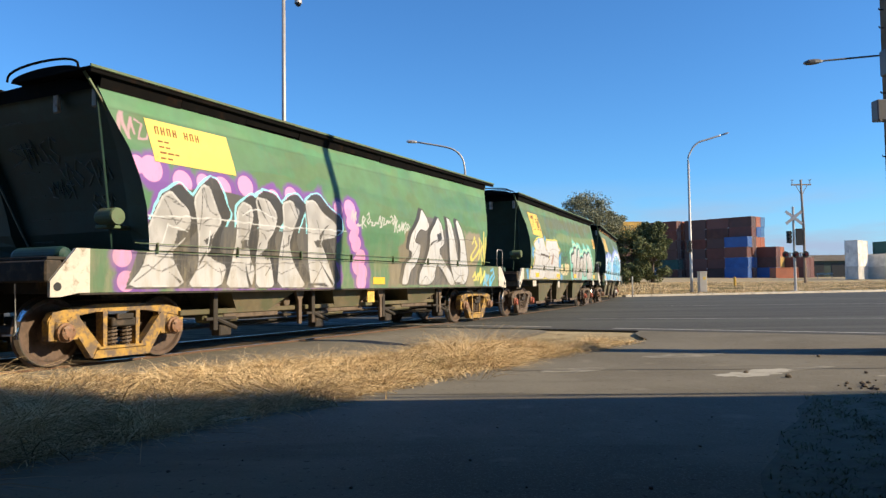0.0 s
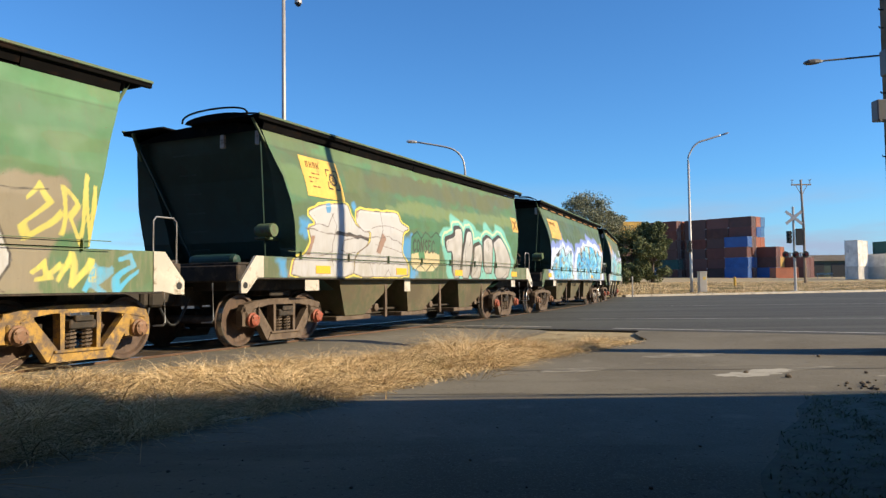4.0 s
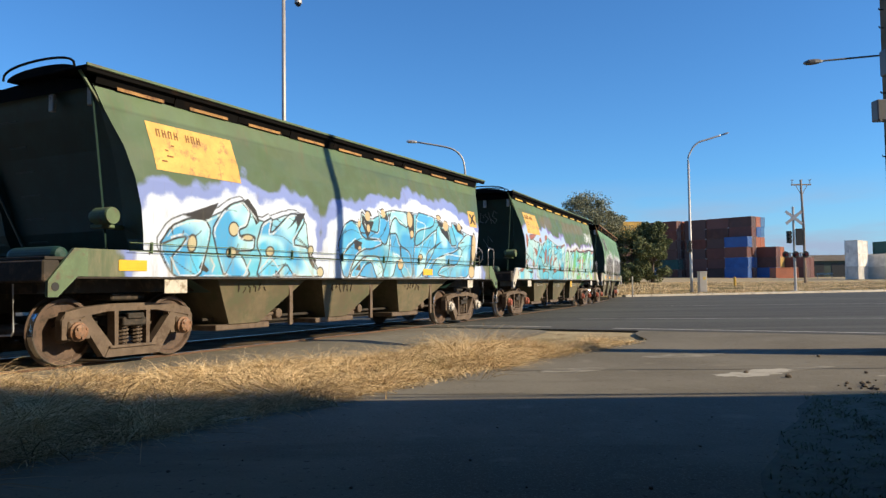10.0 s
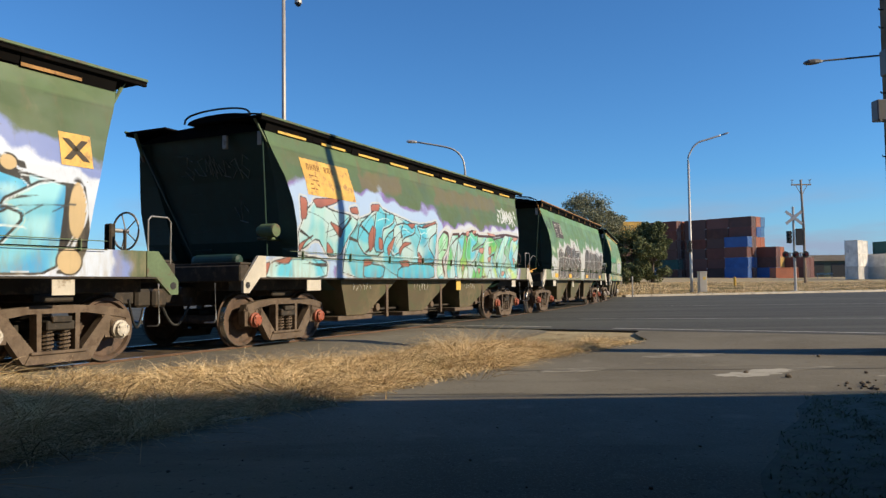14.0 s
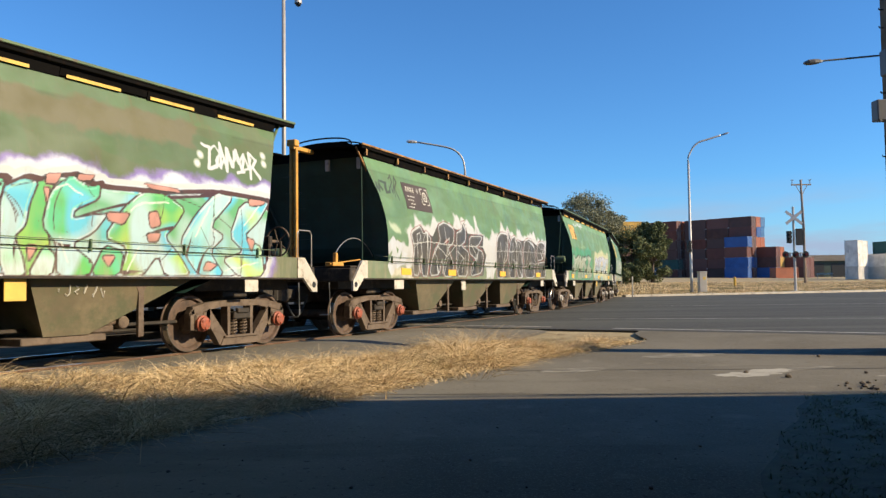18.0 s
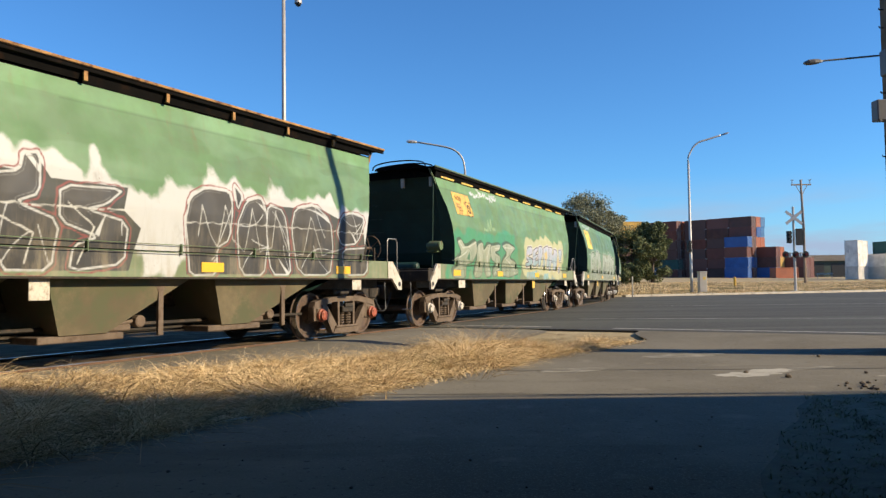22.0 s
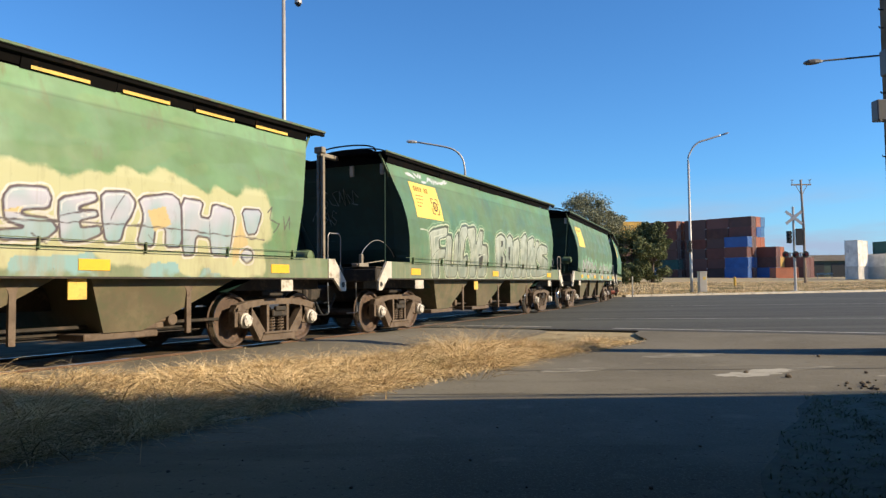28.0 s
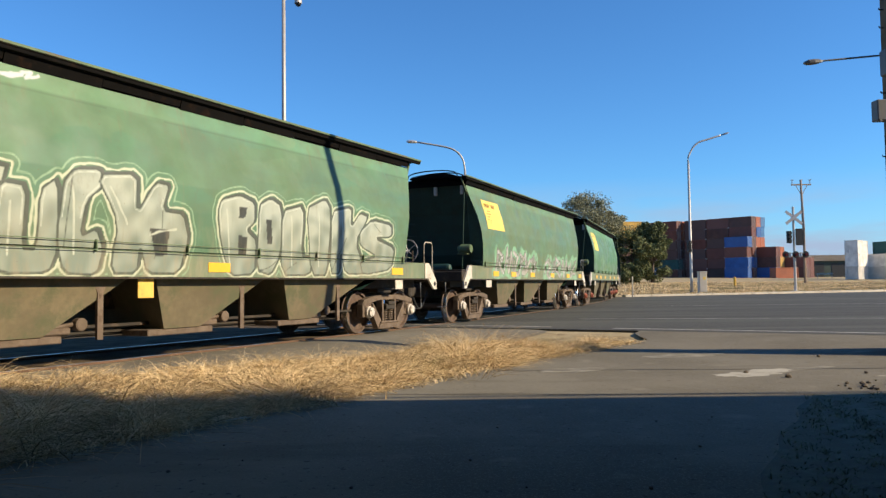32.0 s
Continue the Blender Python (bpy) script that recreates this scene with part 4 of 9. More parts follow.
        add_rod(bm, (6.5 * st, -1.2, 1.44), (6.5 * st, -1.2, 1.85), .022, 8)
        part("pipe_stub", bm, M_UNDER, wagon)
    bm = bmesh.new()
    add_path(bm, [(6.75 * st, -1.38, 1.45), (6.75 * st, -1.38, 2.0), (6.8 * st, -1.38, 2.06), (7.1 * st, -1.38, 2.06), (7.16 * st, -1.38, 2.0), (7.16 * st, -1.38, .95)], .012, 6)
    part("handrail", bm, spec.get("rail_mat", M_STEELGREY), wagon, "bent grab rail at the platform corner")
    if spec.get("post"):
        bm = bmesh.new()
        for v in (.03, .14):
            add_box(bm, -7.12, -7.04, v - .035, v + .035, 1.40, 3.96, .01)
        add_box(bm, -7.16, -6.42, .02, .15, 3.93, 4.02, .012)
        add_box(bm, -7.18, -7.02, -.02, .20, 4.0, 4.14, .015)
        part("end_mast", bm, spec["post"], wagon, spec["post_label"])
        bm = bmesh.new()
        pts = [(-7.0 + 1.5 * k / 14, -.9, 1.66 + .40 * math.sin(math.pi * min(1, (k + .3) / 14.5)) ** 0.7) for k in range(15)]
        add_path(bm, pts, .010, 5)
        part("cable", bm, M_STEELGREY, wagon)
        bm = bmesh.new()
        add_box(bm, -7.25, -6.85, -1.0, -.8, 1.44, 1.52, .01)
        add_box(bm, -7.05, -6.97, -.94, -.86, 1.5, 1.72, .01)
        add_rod(bm, (-7.3, -.95, 1.48), (-6.1, -.95, 1.6), .014, 6)
        part("brake_lever", bm, spec["post"], wagon)
    # ladder at the front corner
    for z in (1.75, 2.1, 2.45, 2.8, 3.15, 3.5):
        bm = bmesh.new()
        add_rod(bm, (-float(end_u(z)) * st - .03, .55, z), (-float(end_u(z)) * st - .03, .98, z), .012, 5)
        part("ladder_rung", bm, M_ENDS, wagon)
    # reflectors and placards
    for u in spec.get("reflect", (-4.6, -2.9, -.8, 1.8, 4.2, 6.3)):
        bm = bmesh.new()
        add_box(bm, u * st - .24, u * st + .24, -1.437, -1.430, zb + .08, zb + .23, .002)
        part("reflector", bm, M_REFLECT, wagon, "amber side reflector")
    for u, w in spec.get("placards", ((-5.2, .22), (5.5, .16))):
        bm = bmesh.new()
        add_box(bm, u * st - w, u * st + w, -1.42, -1.405, zb - .24, zb - .034, .004)
        part("placard", bm, M_WHITE, wagon, "white-painted placard below the sill")
    if spec.get("tag_u") is not None:
        bm = bmesh.new()
        add_box(bm, spec["tag_u"] - .14, spec["tag_u"] + .14, -1.36, -1.34, zb - .30, zb - .02, .004)
        part("tag_board", bm, spec.get("tag_mat", M_YELLOW), wagon, "square card board under the sill")


BODY = ("side", "end_sheet", "end_post", "roof", "walkway", "walkway_lip", "eave_plate", "eave_bracket", "eave_strip", "side_sill", "sill_beam", "side_rail",
        "end_gusset", "hopper", "body_bolster", "end_deck", "headstock", "end_platform", "end_lug", "roof_bracket")


def widen(wagon):
    """The body overhangs the track further on its far side."""
    for ob in wagon.children:
        if ob.type == "MESH" and ob.name.split(".")[0] in BODY:
            n = len(ob.data.vertices)
            co = np.empty(n * 3, np.float32)
            ob.data.vertices.foreach_get("co", co)
            y = co[1::3]
            co[1::3] = np.where(y > 0, y * 1.56, y)
            ob.data.vertices.foreach_set("co", co)
            ob.data.update()


def hopper_wagon(spec):
    w = empty("hopper_wagon")
    step = spec["step"]
    side_panel(w, spec, True, step)
    side_panel(w, dict(spec, pieces=[]), False, 0.3)
    end_sheet(w, spec, True)
    end_sheet(w, spec, False)
    roof(w, spec)
    sills(w, spec)
    hoppers(w, spec)
    fittings(w, spec, spec["caps"])
    for s in (-1, 1):
        bogie(w, s * spec["pivots"] / 2, spec, spec["caps"] if s < 0 else spec.get("caps_rear", spec["caps"]))
    widen(w)
    pn = spec.get("panel")
    if pn:
        u0, u1, z0, z1, mat, mark = pn
        rake = 0.10
        curved_patch(w, "number_panel", u0, u1, z0, z1, mat, spec["panel_label"], rake=-rake)
        bars, rg = [], random.Random(spec["seed"])
        for k in range(8):
            if k not in (4,):
                q = u0 + .10 + k * .115
                if q + .07 < min(u1, spec.get('square_mark', (9,))[0] - .22):
                    bars += [(q, q + .022, z1 - .21, z1 - .09), (q + .05, q + .072, z1 - .21, z1 - .09), (q + .022, q + .05, z1 - (.16 if k % 2 else .11), z1 - (.14 if k % 2 else .09))]
        for k in range(4):
            q = u0 + .12
            for j in range(3):
                w_ = rg.uniform(.05, .12)
                if rg.random() < .75:
                    bars.append((q, q + w_, z1 - .33 - .085 * k, z1 - .305 - .085 * k))
                q += w_ + .03
        stencil(w, bars, mark)
        if spec.get("square_mark"):
            q0, qz = spec["square_mark"]
            sq, r, e = [], .19, .026
            for sg in (-1, 1):
                for h0, h1 in ((-r, -.05), (.05, r)):
                    sq += [(q0 + h0, q0 + h1, qz + sg * r - e / 2, qz + sg * r + e / 2), (q0 + sg * r - e / 2, q0 + sg * r + e / 2, qz + h0, qz + h1)]
            for k in range(12):
                x, y = .105 * math.cos(k * .5236), .105 * math.sin(k * .5236)
                sq.append((q0 + x - .026, q0 + x + .026, qz + y - .022, qz + y + .022))
            sq += [(q0 - .03, q0 - .008, qz - .05, qz + .05), (q0 + .012, q0 + .034, qz - .05, qz + .05)]
            stencil(w, sq, M_MARK if mark is not M_MARK_WHITE else M_MARK_WHITE, "square_mark")
    if spec.get("cross"):
        u, z, r = spec["cross"]
        curved_patch(w, "cross_panel", u - r, u + r, z - r * .95, z + r * .95, M_ORANGE, "orange panel with a dark cross")
        bm = bmesh.new()
        for sg in (-1, 1):
            n = 6
            vs = []
            for k in range(n + 1):
                t = -1 + 2 * k / n
                for d in (-.05, .05):
                    zz = z + t * r * .6
                    vs.append(bm.verts.new((u + sg * t * r * .6 + d, -(float(bulge(zz)) + .012), zz)))
            for k in range(n):
                bm.faces.new((vs[2 * k], vs[2 * k + 1], vs[2 * k + 3], vs[2 * k + 2]))
        part("cross_mark", bm, spec.get("cross_mat", M_MARK), w)
    return tagged(w, spec["label"], "grain wagon", "wagons of the grain train")


def spec(i, label, side_label, paint, pieces, **kw):
    d = dict(seed=i * 7 + 3, label=label, side_label=side_label, paint=paint, pieces=pieces, stretch=1.0, sill=1.19, step=0.023, pivots=PIVOTS,
             gusset=M_WHITE, gusset_label="white-painted sill end plate", caps="red", panel_label="yellow number panel with faded marks")
    d.update(kw)
    return d


def piece(box, word, fill, edge, cloud_c, **kw):
    return dict(box=box, word=word, fill=fill, edge=edge, cloud_c=cloud_c, **kw)


TAN = (.55, .42, .24, 1)
NONE = -.9


def bubble_row(u0, u1, z0, z1, n, seed):
    rg = random.Random(seed)
    return [(u0 + (u1 - u0) * k / n + rg.uniform(-.1, .1), z0 + (z1 - z0) * k / n + rg.uniform(-.12, .10), rg.uniform(.2, .34)) for k in range(n + 1)]


def tag(box, word, col, w=.022):
    """A thin sprayed signature."""
    return piece(box, word, (col, col), col, (col, col), w=w, ew=.006, cloud=NONE, facets=0, streaks=0, wild=1.6)


SILV, PALE = (.49, .49, .50, 1), (.31, .31, .31, 1)


def art_1():
    a = Art()
    bubbles(a, bubble_row(-6.0, -.9, 2.66, 2.5, 12, 2) + bubble_row(-.75, -.3, 2.3, 1.05, 7, 3) + bubble_row(-6.3, -6.0, 2.2, 1.2, 4, 4), PURPLE, PINK)
    dab(a, [(-5.81, 1.83), (-5.55, 2.32), (-4.77, 2.59), (-3.28, 2.49), (-2.01, 2.62), (-1.32, 2.20), (-1.27, 0.99), (-6.10, 1.03)], (.075, .075, .075, 1))
    body(a, [(-5.66, 2.17), (-5.54, 2.39), (-5.37, 2.48), (-5.22, 2.35), (-5.04, 2.22), (-4.97, 2.03), (-5.04, 1.78), (-5.33, 1.53), (-5.02, 1.03), (-6.12, 1.03), (-5.84, 1.33), (-5.74, 1.65), (-5.81, 1.83)], SILV, PALE)
    body(a, [(-4.97, 2.38), (-4.76, 2.65), (-4.60, 2.62), (-4.45, 2.27), (-4.34, 2.08), (-4.53, 1.81), (-4.57, 1.50), (-4.19, 1.38), (-4.33, 1.02), (-5.05, 1.03), (-4.80, 1.40), (-4.86, 1.89)], SILV, PALE)
    body(a, [(-4.06, 2.31), (-3.90, 2.46), (-3.68, 2.40), (-3.64, 2.18), (-3.74, 1.85), (-3.67, 1.53), (-3.56, 1.31), (-3.63, 1.01), (-4.26, 1.02), (-4.12, 1.41), (-4.04, 1.84)], SILV, PALE)
    body(a, [(-3.63, 2.57), (-3.27, 2.55), (-3.03, 2.29), (-3.11, 2.00), (-3.30, 1.76), (-3.15, 1.43), (-3.07, 1.01), (-3.56, 1.01), (-3.56, 1.53), (-3.51, 1.97)], SILV, PALE)
    body(a, [(-2.94, 2.53), (-2.67, 2.61), (-2.41, 2.40), (-2.59, 2.09), (-2.71, 1.79), (-2.55, 1.44), (-2.18, 1.00), (-3.03, 1.01), (-2.96, 1.72), (-2.90, 2.01)], SILV, PALE)
    body(a, [(-2.30, 2.62), (-2.00, 2.68), (-1.73, 2.43), (-1.32, 2.27), (-1.31, 1.98), (-1.82, 1.89), (-1.58, 1.59), (-1.27, 0.99), (-2.08, 1.00), (-2.18, 1.57), (-2.22, 2.05)], SILV, PALE)
    dab(a, [(-5.23, 1.87), (-4.96, 1.91), (-4.98, 1.74), (-5.28, 1.67)], (.05, .05, .05, 1))
    dab(a, [(-3.92, 1.79), (-3.70, 1.83), (-3.72, 1.69), (-3.89, 1.66)], (.05, .05, .05, 1))
    dab(a, [(-2.76, 1.93), (-2.50, 2.01), (-2.53, 1.80), (-2.75, 1.79)], (.05, .05, .05, 1))
    dab(a, [(-5.33, 1.48), (-4.83, 1.54), (-5.12, 1.34)], (.05, .05, .05, 1))
    dab(a, [(-3.44, 1.59), (-3.18, 1.77), (-3.23, 1.49)], (.05, .05, .05, 1))
    dab(a, [(-4.72, 1.75), (-4.47, 1.91), (-4.58, 1.65)], (.05, .05, .05, 1))
    dab(a, [(-2.02, 1.88), (-1.31, 1.98), (-1.35, 1.82), (-1.91, 1.76)], (.05, .05, .05, 1))
    dab(a, [(-2.18, 1.06), (-2.03, 1.10), (-1.69, 1.10), (-1.50, 1.01)], (.05, .05, .05, 1))
    cast(a, .17, .11, (.03, .03, .03, 1))
    ring(a, .02, .022, (.25, .66, .76, 1), 2.0)
    haze(a, .10, PURPLE)
    line(a, [(-5.94, 1.28), (-5.73, 1.35), (-5.50, 1.26), (-5.21, 1.39), (-4.93, 1.25), (-4.64, 1.40), (-4.37, 1.28), (-4.08, 1.39), (-3.71, 1.26), (-3.32, 1.40), (-2.90, 1.26), (-2.36, 1.42), (-1.79, 1.28)], .009, (.07, .07, .07, 1))
    line(a, [(-5.82, 2.06), (-4.93, 2.01), (-3.90, 1.98), (-2.59, 2.03), (-1.21, 2.02)], .009, (.07, .07, .07, 1))
    line(a, [(-5.84, 1.51), (-4.90, 1.44), (-3.48, 1.42), (-1.27, 1.50)], .009, (.07, .07, .07, 1))
    line(a, [(-5.49, 2.32), (-5.27, 1.96), (-5.16, 2.07)], .009, (.07, .07, .07, 1))
    line(a, [(-4.78, 2.55), (-4.62, 2.21), (-4.48, 2.17)], .009, (.07, .07, .07, 1))
    line(a, [(-3.76, 2.34), (-3.75, 1.96), (-3.92, 1.79)], .009, (.07, .07, .07, 1))
    line(a, [(-3.36, 2.54), (-3.16, 2.16)], .009, (.07, .07, .07, 1))
    line(a, [(-2.72, 2.52), (-2.55, 2.27)], .009, (.07, .07, .07, 1))
    line(a, [(-5.51, 1.66), (-5.42, 1.95), (-5.05, 1.88)], .010, (.62, .64, .66, 1))
    line(a, [(-4.60, 1.91), (-4.64, 1.55)], .010, (.62, .64, .66, 1))
    line(a, [(-3.91, 2.22), (-3.60, 2.35), (-3.12, 2.22)], .010, (.62, .64, .66, 1))
    line(a, [(-6.03, 2.04), (-4.61, 2.11), (-3.11, 2.08), (-1.00, 2.13)], .010, (.62, .64, .66, 1))
    after(a)
    dab(a, [(1.42, 1.45), (1.60, 1.80), (1.78, 2.22), (2.15, 2.70), (2.95, 2.67), (3.16, 2.38), (3.49, 2.58), (4.30, 2.38), (4.73, 1.38), (4.51, 1.03), (1.18, 1.04)], (.10, .095, .09, 1))
    body(a, [(1.55, 2.20), (1.78, 2.40), (2.00, 2.64), (2.17, 2.89), (2.38, 2.66), (2.48, 2.45), (2.29, 2.32), (2.03, 2.36), (1.85, 2.23), (1.75, 2.05), (2.04, 2.00), (2.01, 1.75), (1.85, 1.50), (1.62, 1.36), (1.46, 1.04), (1.18, 1.04), (1.36, 1.52), (1.61, 1.66), (1.63, 1.80), (1.46, 1.85)], (.47, .48, .50, 1), (.50, .51, .53, 1), (.035, .03, .03, 1), .016)
    body(a, [(2.48, 2.30), (2.77, 2.57), (2.96, 2.75), (3.16, 2.46), (3.25, 2.07), (2.95, 1.89), (3.38, 1.56), (3.67, 1.36), (3.92, 1.01), (3.57, 1.02), (3.20, 1.39), (2.89, 1.54), (2.77, 1.16), (2.49, 1.03), (1.97, 1.03), (2.03, 1.33), (2.32, 1.63), (2.46, 1.93)], (.47, .48, .50, 1), (.50, .51, .53, 1), (.035, .03, .03, 1), .016)
    body(a, [(3.37, 2.77), (3.60, 2.72), (3.88, 2.04), (4.01, 1.71), (4.17, 1.67), (4.14, 2.06), (3.89, 2.63), (4.01, 2.78), (4.30, 2.42), (4.54, 1.82), (4.73, 1.38), (4.51, 1.04), (3.87, 1.05), (3.56, 1.69)], (.47, .48, .50, 1), (.50, .51, .53, 1), (.035, .03, .03, 1), .016)
    dab(a, [(2.84, 2.28), (3.07, 2.34), (3.10, 2.17), (2.90, 2.10)], (.03, .03, .03, 1))
    cast(a, -.13, .03, (.03, .03, .03, 1))
    dab(a, [(1.05, 1.89), (1.46, 2.29), (1.64, 1.97), (1.51, 1.53), (1.33, 1.01), (0.71, 1.02), (0.64, 1.56), (1.07, 1.62)], (.17, .15, .10, 1), 'cloud')
    dab(a, [(4.38, 2.44), (5.28, 2.44), (5.62, 1.98), (5.19, 1.49), (5.05, 0.98), (4.54, 0.99)], (.24, .21, .15, 1), 'cloud')
    line(a, [(2.15, 1.49), (2.94, 1.47), (4.55, 1.54)], .010, (.05, .045, .04, 1))
    line(a, [(2.69, 2.09), (3.54, 2.20), (5.13, 2.26)], .010, (.05, .045, .04, 1))
    line(a, [(1.95, 0.98), (2.34, 1.26), (2.73, 1.00), (3.15, 1.27), (3.70, 0.99), (4.17, 1.28), (4.66, 0.98)], .010, (.05, .045, .04, 1))
    return a


def art_2():
    a = Art()
    body(a, [(-5.42, 2.40), (-5.09, 2.54), (-4.74, 2.62), (-4.04, 2.68), (-3.95, 2.48), (-3.72, 2.24), (-3.20, 2.16), (-3.27, 1.88), (-3.73, 1.68), (-3.79, 1.21), (-5.87, 1.20), (-5.77, 1.54), (-5.44, 1.61), (-5.26, 1.87), (-5.39, 2.12), (-5.13, 2.20)], (.46, .46, .47, 1), (.50, .505, .52, 1), (.16, .11, .09, 1), .012)
    body(a, [(-3.71, 2.60), (-2.75, 2.62), (-1.98, 2.67), (-1.86, 2.44), (-1.44, 2.34), (-1.76, 2.24), (-1.79, 1.77), (-1.45, 1.50), (-1.45, 1.23), (-3.79, 1.21), (-3.69, 1.68), (-3.18, 1.92), (-3.16, 2.17), (-3.45, 2.15), (-3.76, 2.33)], (.46, .46, .47, 1), (.50, .505, .52, 1), (.16, .11, .09, 1), .012)
    ring(a, .03, .022, (.72, .60, .10, 1))
    dab(a, [(-1.81, 2.14), (-1.34, 2.17), (-1.26, 1.79), (-1.45, 1.57), (-1.73, 1.70)], BLUE, 'cloud')
    dab(a, [(-5.65, 2.27), (-5.34, 2.31), (-5.29, 2.15), (-5.41, 1.91), (-5.64, 2.00)], BLUE, 'cloud')
    dab(a, [(-6.23, 1.53), (-5.98, 1.53), (-6.03, 1.20), (-6.20, 1.20)], BLUE, 'cloud')
    dab(a, [(-3.86, 2.66), (-3.73, 2.65), (-3.80, 2.49)], BLUE, 'cloud')
    dab(a, [(-1.34, 1.51), (-0.95, 1.37), (-0.89, 1.23), (-1.39, 1.23)], BLUE, 'cloud')
    dab(a, [(-4.80, 2.66), (-4.65, 2.68), (-4.64, 2.46), (-4.79, 2.45)], (.10, .30, .55, 1))
    dab(a, [(-2.92, 1.75), (-2.68, 2.17), (-2.51, 2.06), (-2.74, 1.71)], (.30, .19, .15, 1))
    dab(a, [(-5.39, 1.61), (-5.27, 1.98), (-5.16, 1.98), (-5.30, 1.61)], (.30, .19, .15, 1))
    dab(a, [(-3.72, 2.57), (-3.62, 2.58), (-3.68, 2.42), (-3.76, 2.45)], (.30, .19, .15, 1))
    dab(a, [(-5.95, 1.20), (-5.83, 1.53), (-5.74, 1.53), (-5.85, 1.20)], (.30, .19, .15, 1))
    line(a, [(-4.44, 2.07), (-4.05, 2.06), (-3.27, 2.01)], .035, (.045, .04, .04, 1))
    line(a, [(-5.48, 2.11), (-4.74, 2.04), (-3.28, 2.04), (-2.40, 2.10), (-1.80, 1.97)], .010, (.13, .10, .09, 1))
    line(a, [(-4.25, 1.74), (-4.16, 1.95), (-3.75, 2.00)], .010, (.13, .10, .09, 1))
    line(a, [(-4.25, 1.74), (-4.03, 1.67), (-3.73, 1.71)], .010, (.13, .10, .09, 1))
    line(a, [(-5.13, 2.20), (-4.75, 2.18), (-4.55, 2.45)], .010, (.13, .10, .09, 1))
    line(a, [(-4.51, 1.43), (-4.58, 1.59), (-4.57, 1.86), (-4.45, 2.21), (-4.62, 2.44)], .010, (.13, .10, .09, 1))
    line(a, [(-3.15, 1.52), (-3.02, 1.28), (-3.02, 1.22)], .010, (.13, .10, .09, 1))
    line(a, [(-2.54, 1.22), (-2.35, 1.38), (-2.24, 1.22)], .010, (.13, .10, .09, 1))
    line(a, [(-2.75, 2.60), (-2.66, 2.24), (-2.87, 1.75)], .010, (.13, .10, .09, 1))
    line(a, [(-4.71, 1.53), (-3.48, 1.51), (-1.45, 1.50)], .010, (.13, .10, .09, 1))
    after(a)
    dab(a, [(-1.36, 2.17), (-1.00, 2.36), (-0.77, 2.25), (-0.34, 2.35), (0.22, 2.24), (0.16, 1.85), (0.22, 1.47), (-0.30, 1.61), (-0.54, 1.30), (-0.89, 1.52), (-1.23, 1.37), (-1.36, 1.78)], (.055, .17, .085, 1))
    dab(a, [(-1.31, 1.75), (-0.69, 1.85), (-0.20, 1.84), (0.17, 1.77), (0.22, 1.55), (-0.17, 1.37), (-0.89, 1.36), (-1.28, 1.47)], (.56, .48, .28, 1))
    dab(a, [(-0.98, 1.80), (-0.69, 1.87), (-0.61, 1.67), (-0.90, 1.63)], (.06, .22, .10, 1))
    line(a, [(-1.31, 2.17), (-1.08, 2.30), (-0.85, 2.15), (-0.61, 2.32), (-0.35, 2.19), (-0.03, 2.33), (0.19, 2.24)], .02, (.03, .06, .035, 1))
    line(a, [(-1.34, 1.51), (-1.10, 1.38), (-0.83, 1.52), (-0.54, 1.36), (-0.23, 1.53), (0.06, 1.40), (0.22, 1.55)], .016, (.03, .06, .035, 1))
    ring(a, .07, .025, (.40, .62, .45, 1))
    letters(a, (-1.28, -0.11, 1.82, 2.11), 'CONSEC', .022, (.03, .04, .03, 1))
    after(a)
    body(a, [(0.50, 2.18), (1.07, 2.30), (1.08, 2.50), (1.54, 2.54), (1.54, 1.91), (1.43, 1.20), (1.05, 1.20), (0.94, 1.89), (0.59, 1.87)], (.34, .33, .31, 1), (.50, .49, .48, 1), (.03, .03, .03, 1), .02)
    body(a, [(1.62, 1.92), (1.85, 2.48), (2.18, 2.50), (2.26, 1.94), (2.06, 1.20), (1.58, 1.20)], (.34, .33, .31, 1), (.50, .49, .48, 1), (.03, .03, .03, 1), .02)
    body(a, [(2.34, 2.08), (2.85, 2.19), (2.98, 1.70), (2.82, 1.20), (2.14, 1.20), (2.37, 1.69)], (.34, .33, .31, 1), (.50, .49, .48, 1), (.03, .03, .03, 1), .02)
    body(a, [(2.98, 2.25), (3.32, 2.40), (3.70, 2.33), (3.75, 1.35), (3.18, 1.35), (3.07, 1.71)], (.34, .33, .31, 1), (.50, .49, .48, 1), (.03, .03, .03, 1), .02)
    body(a, [(3.69, 2.24), (4.31, 2.47), (4.94, 2.06), (5.32, 1.67), (4.99, 1.20), (3.95, 1.20), (4.02, 1.83)], (.34, .33, .31, 1), (.50, .49, .48, 1), (.03, .03, .03, 1), .02)
    dab(a, [(0.76, 1.64), (2.14, 1.59), (4.99, 1.61), (5.67, 1.25), (0.91, 1.22)], (.12, .11, .10, 1), 'cloud')
    cast(a, -.10, .07, (.04, .035, .03, 1))
    ring(a, .10, .03, (.50, .62, .38, 1), 2.0)
    haze(a, .26, (.16, .46, .40, 1))
    dab(a, [(-3.09, 3.38), (-1.08, 3.60), (3.25, 3.67), (6.28, 3.81), (6.13, 3.52), (3.00, 3.15), (0.51, 3.21), (-2.37, 3.12), (-3.18, 3.06)], (.105, .125, .055, 1), 'halo')
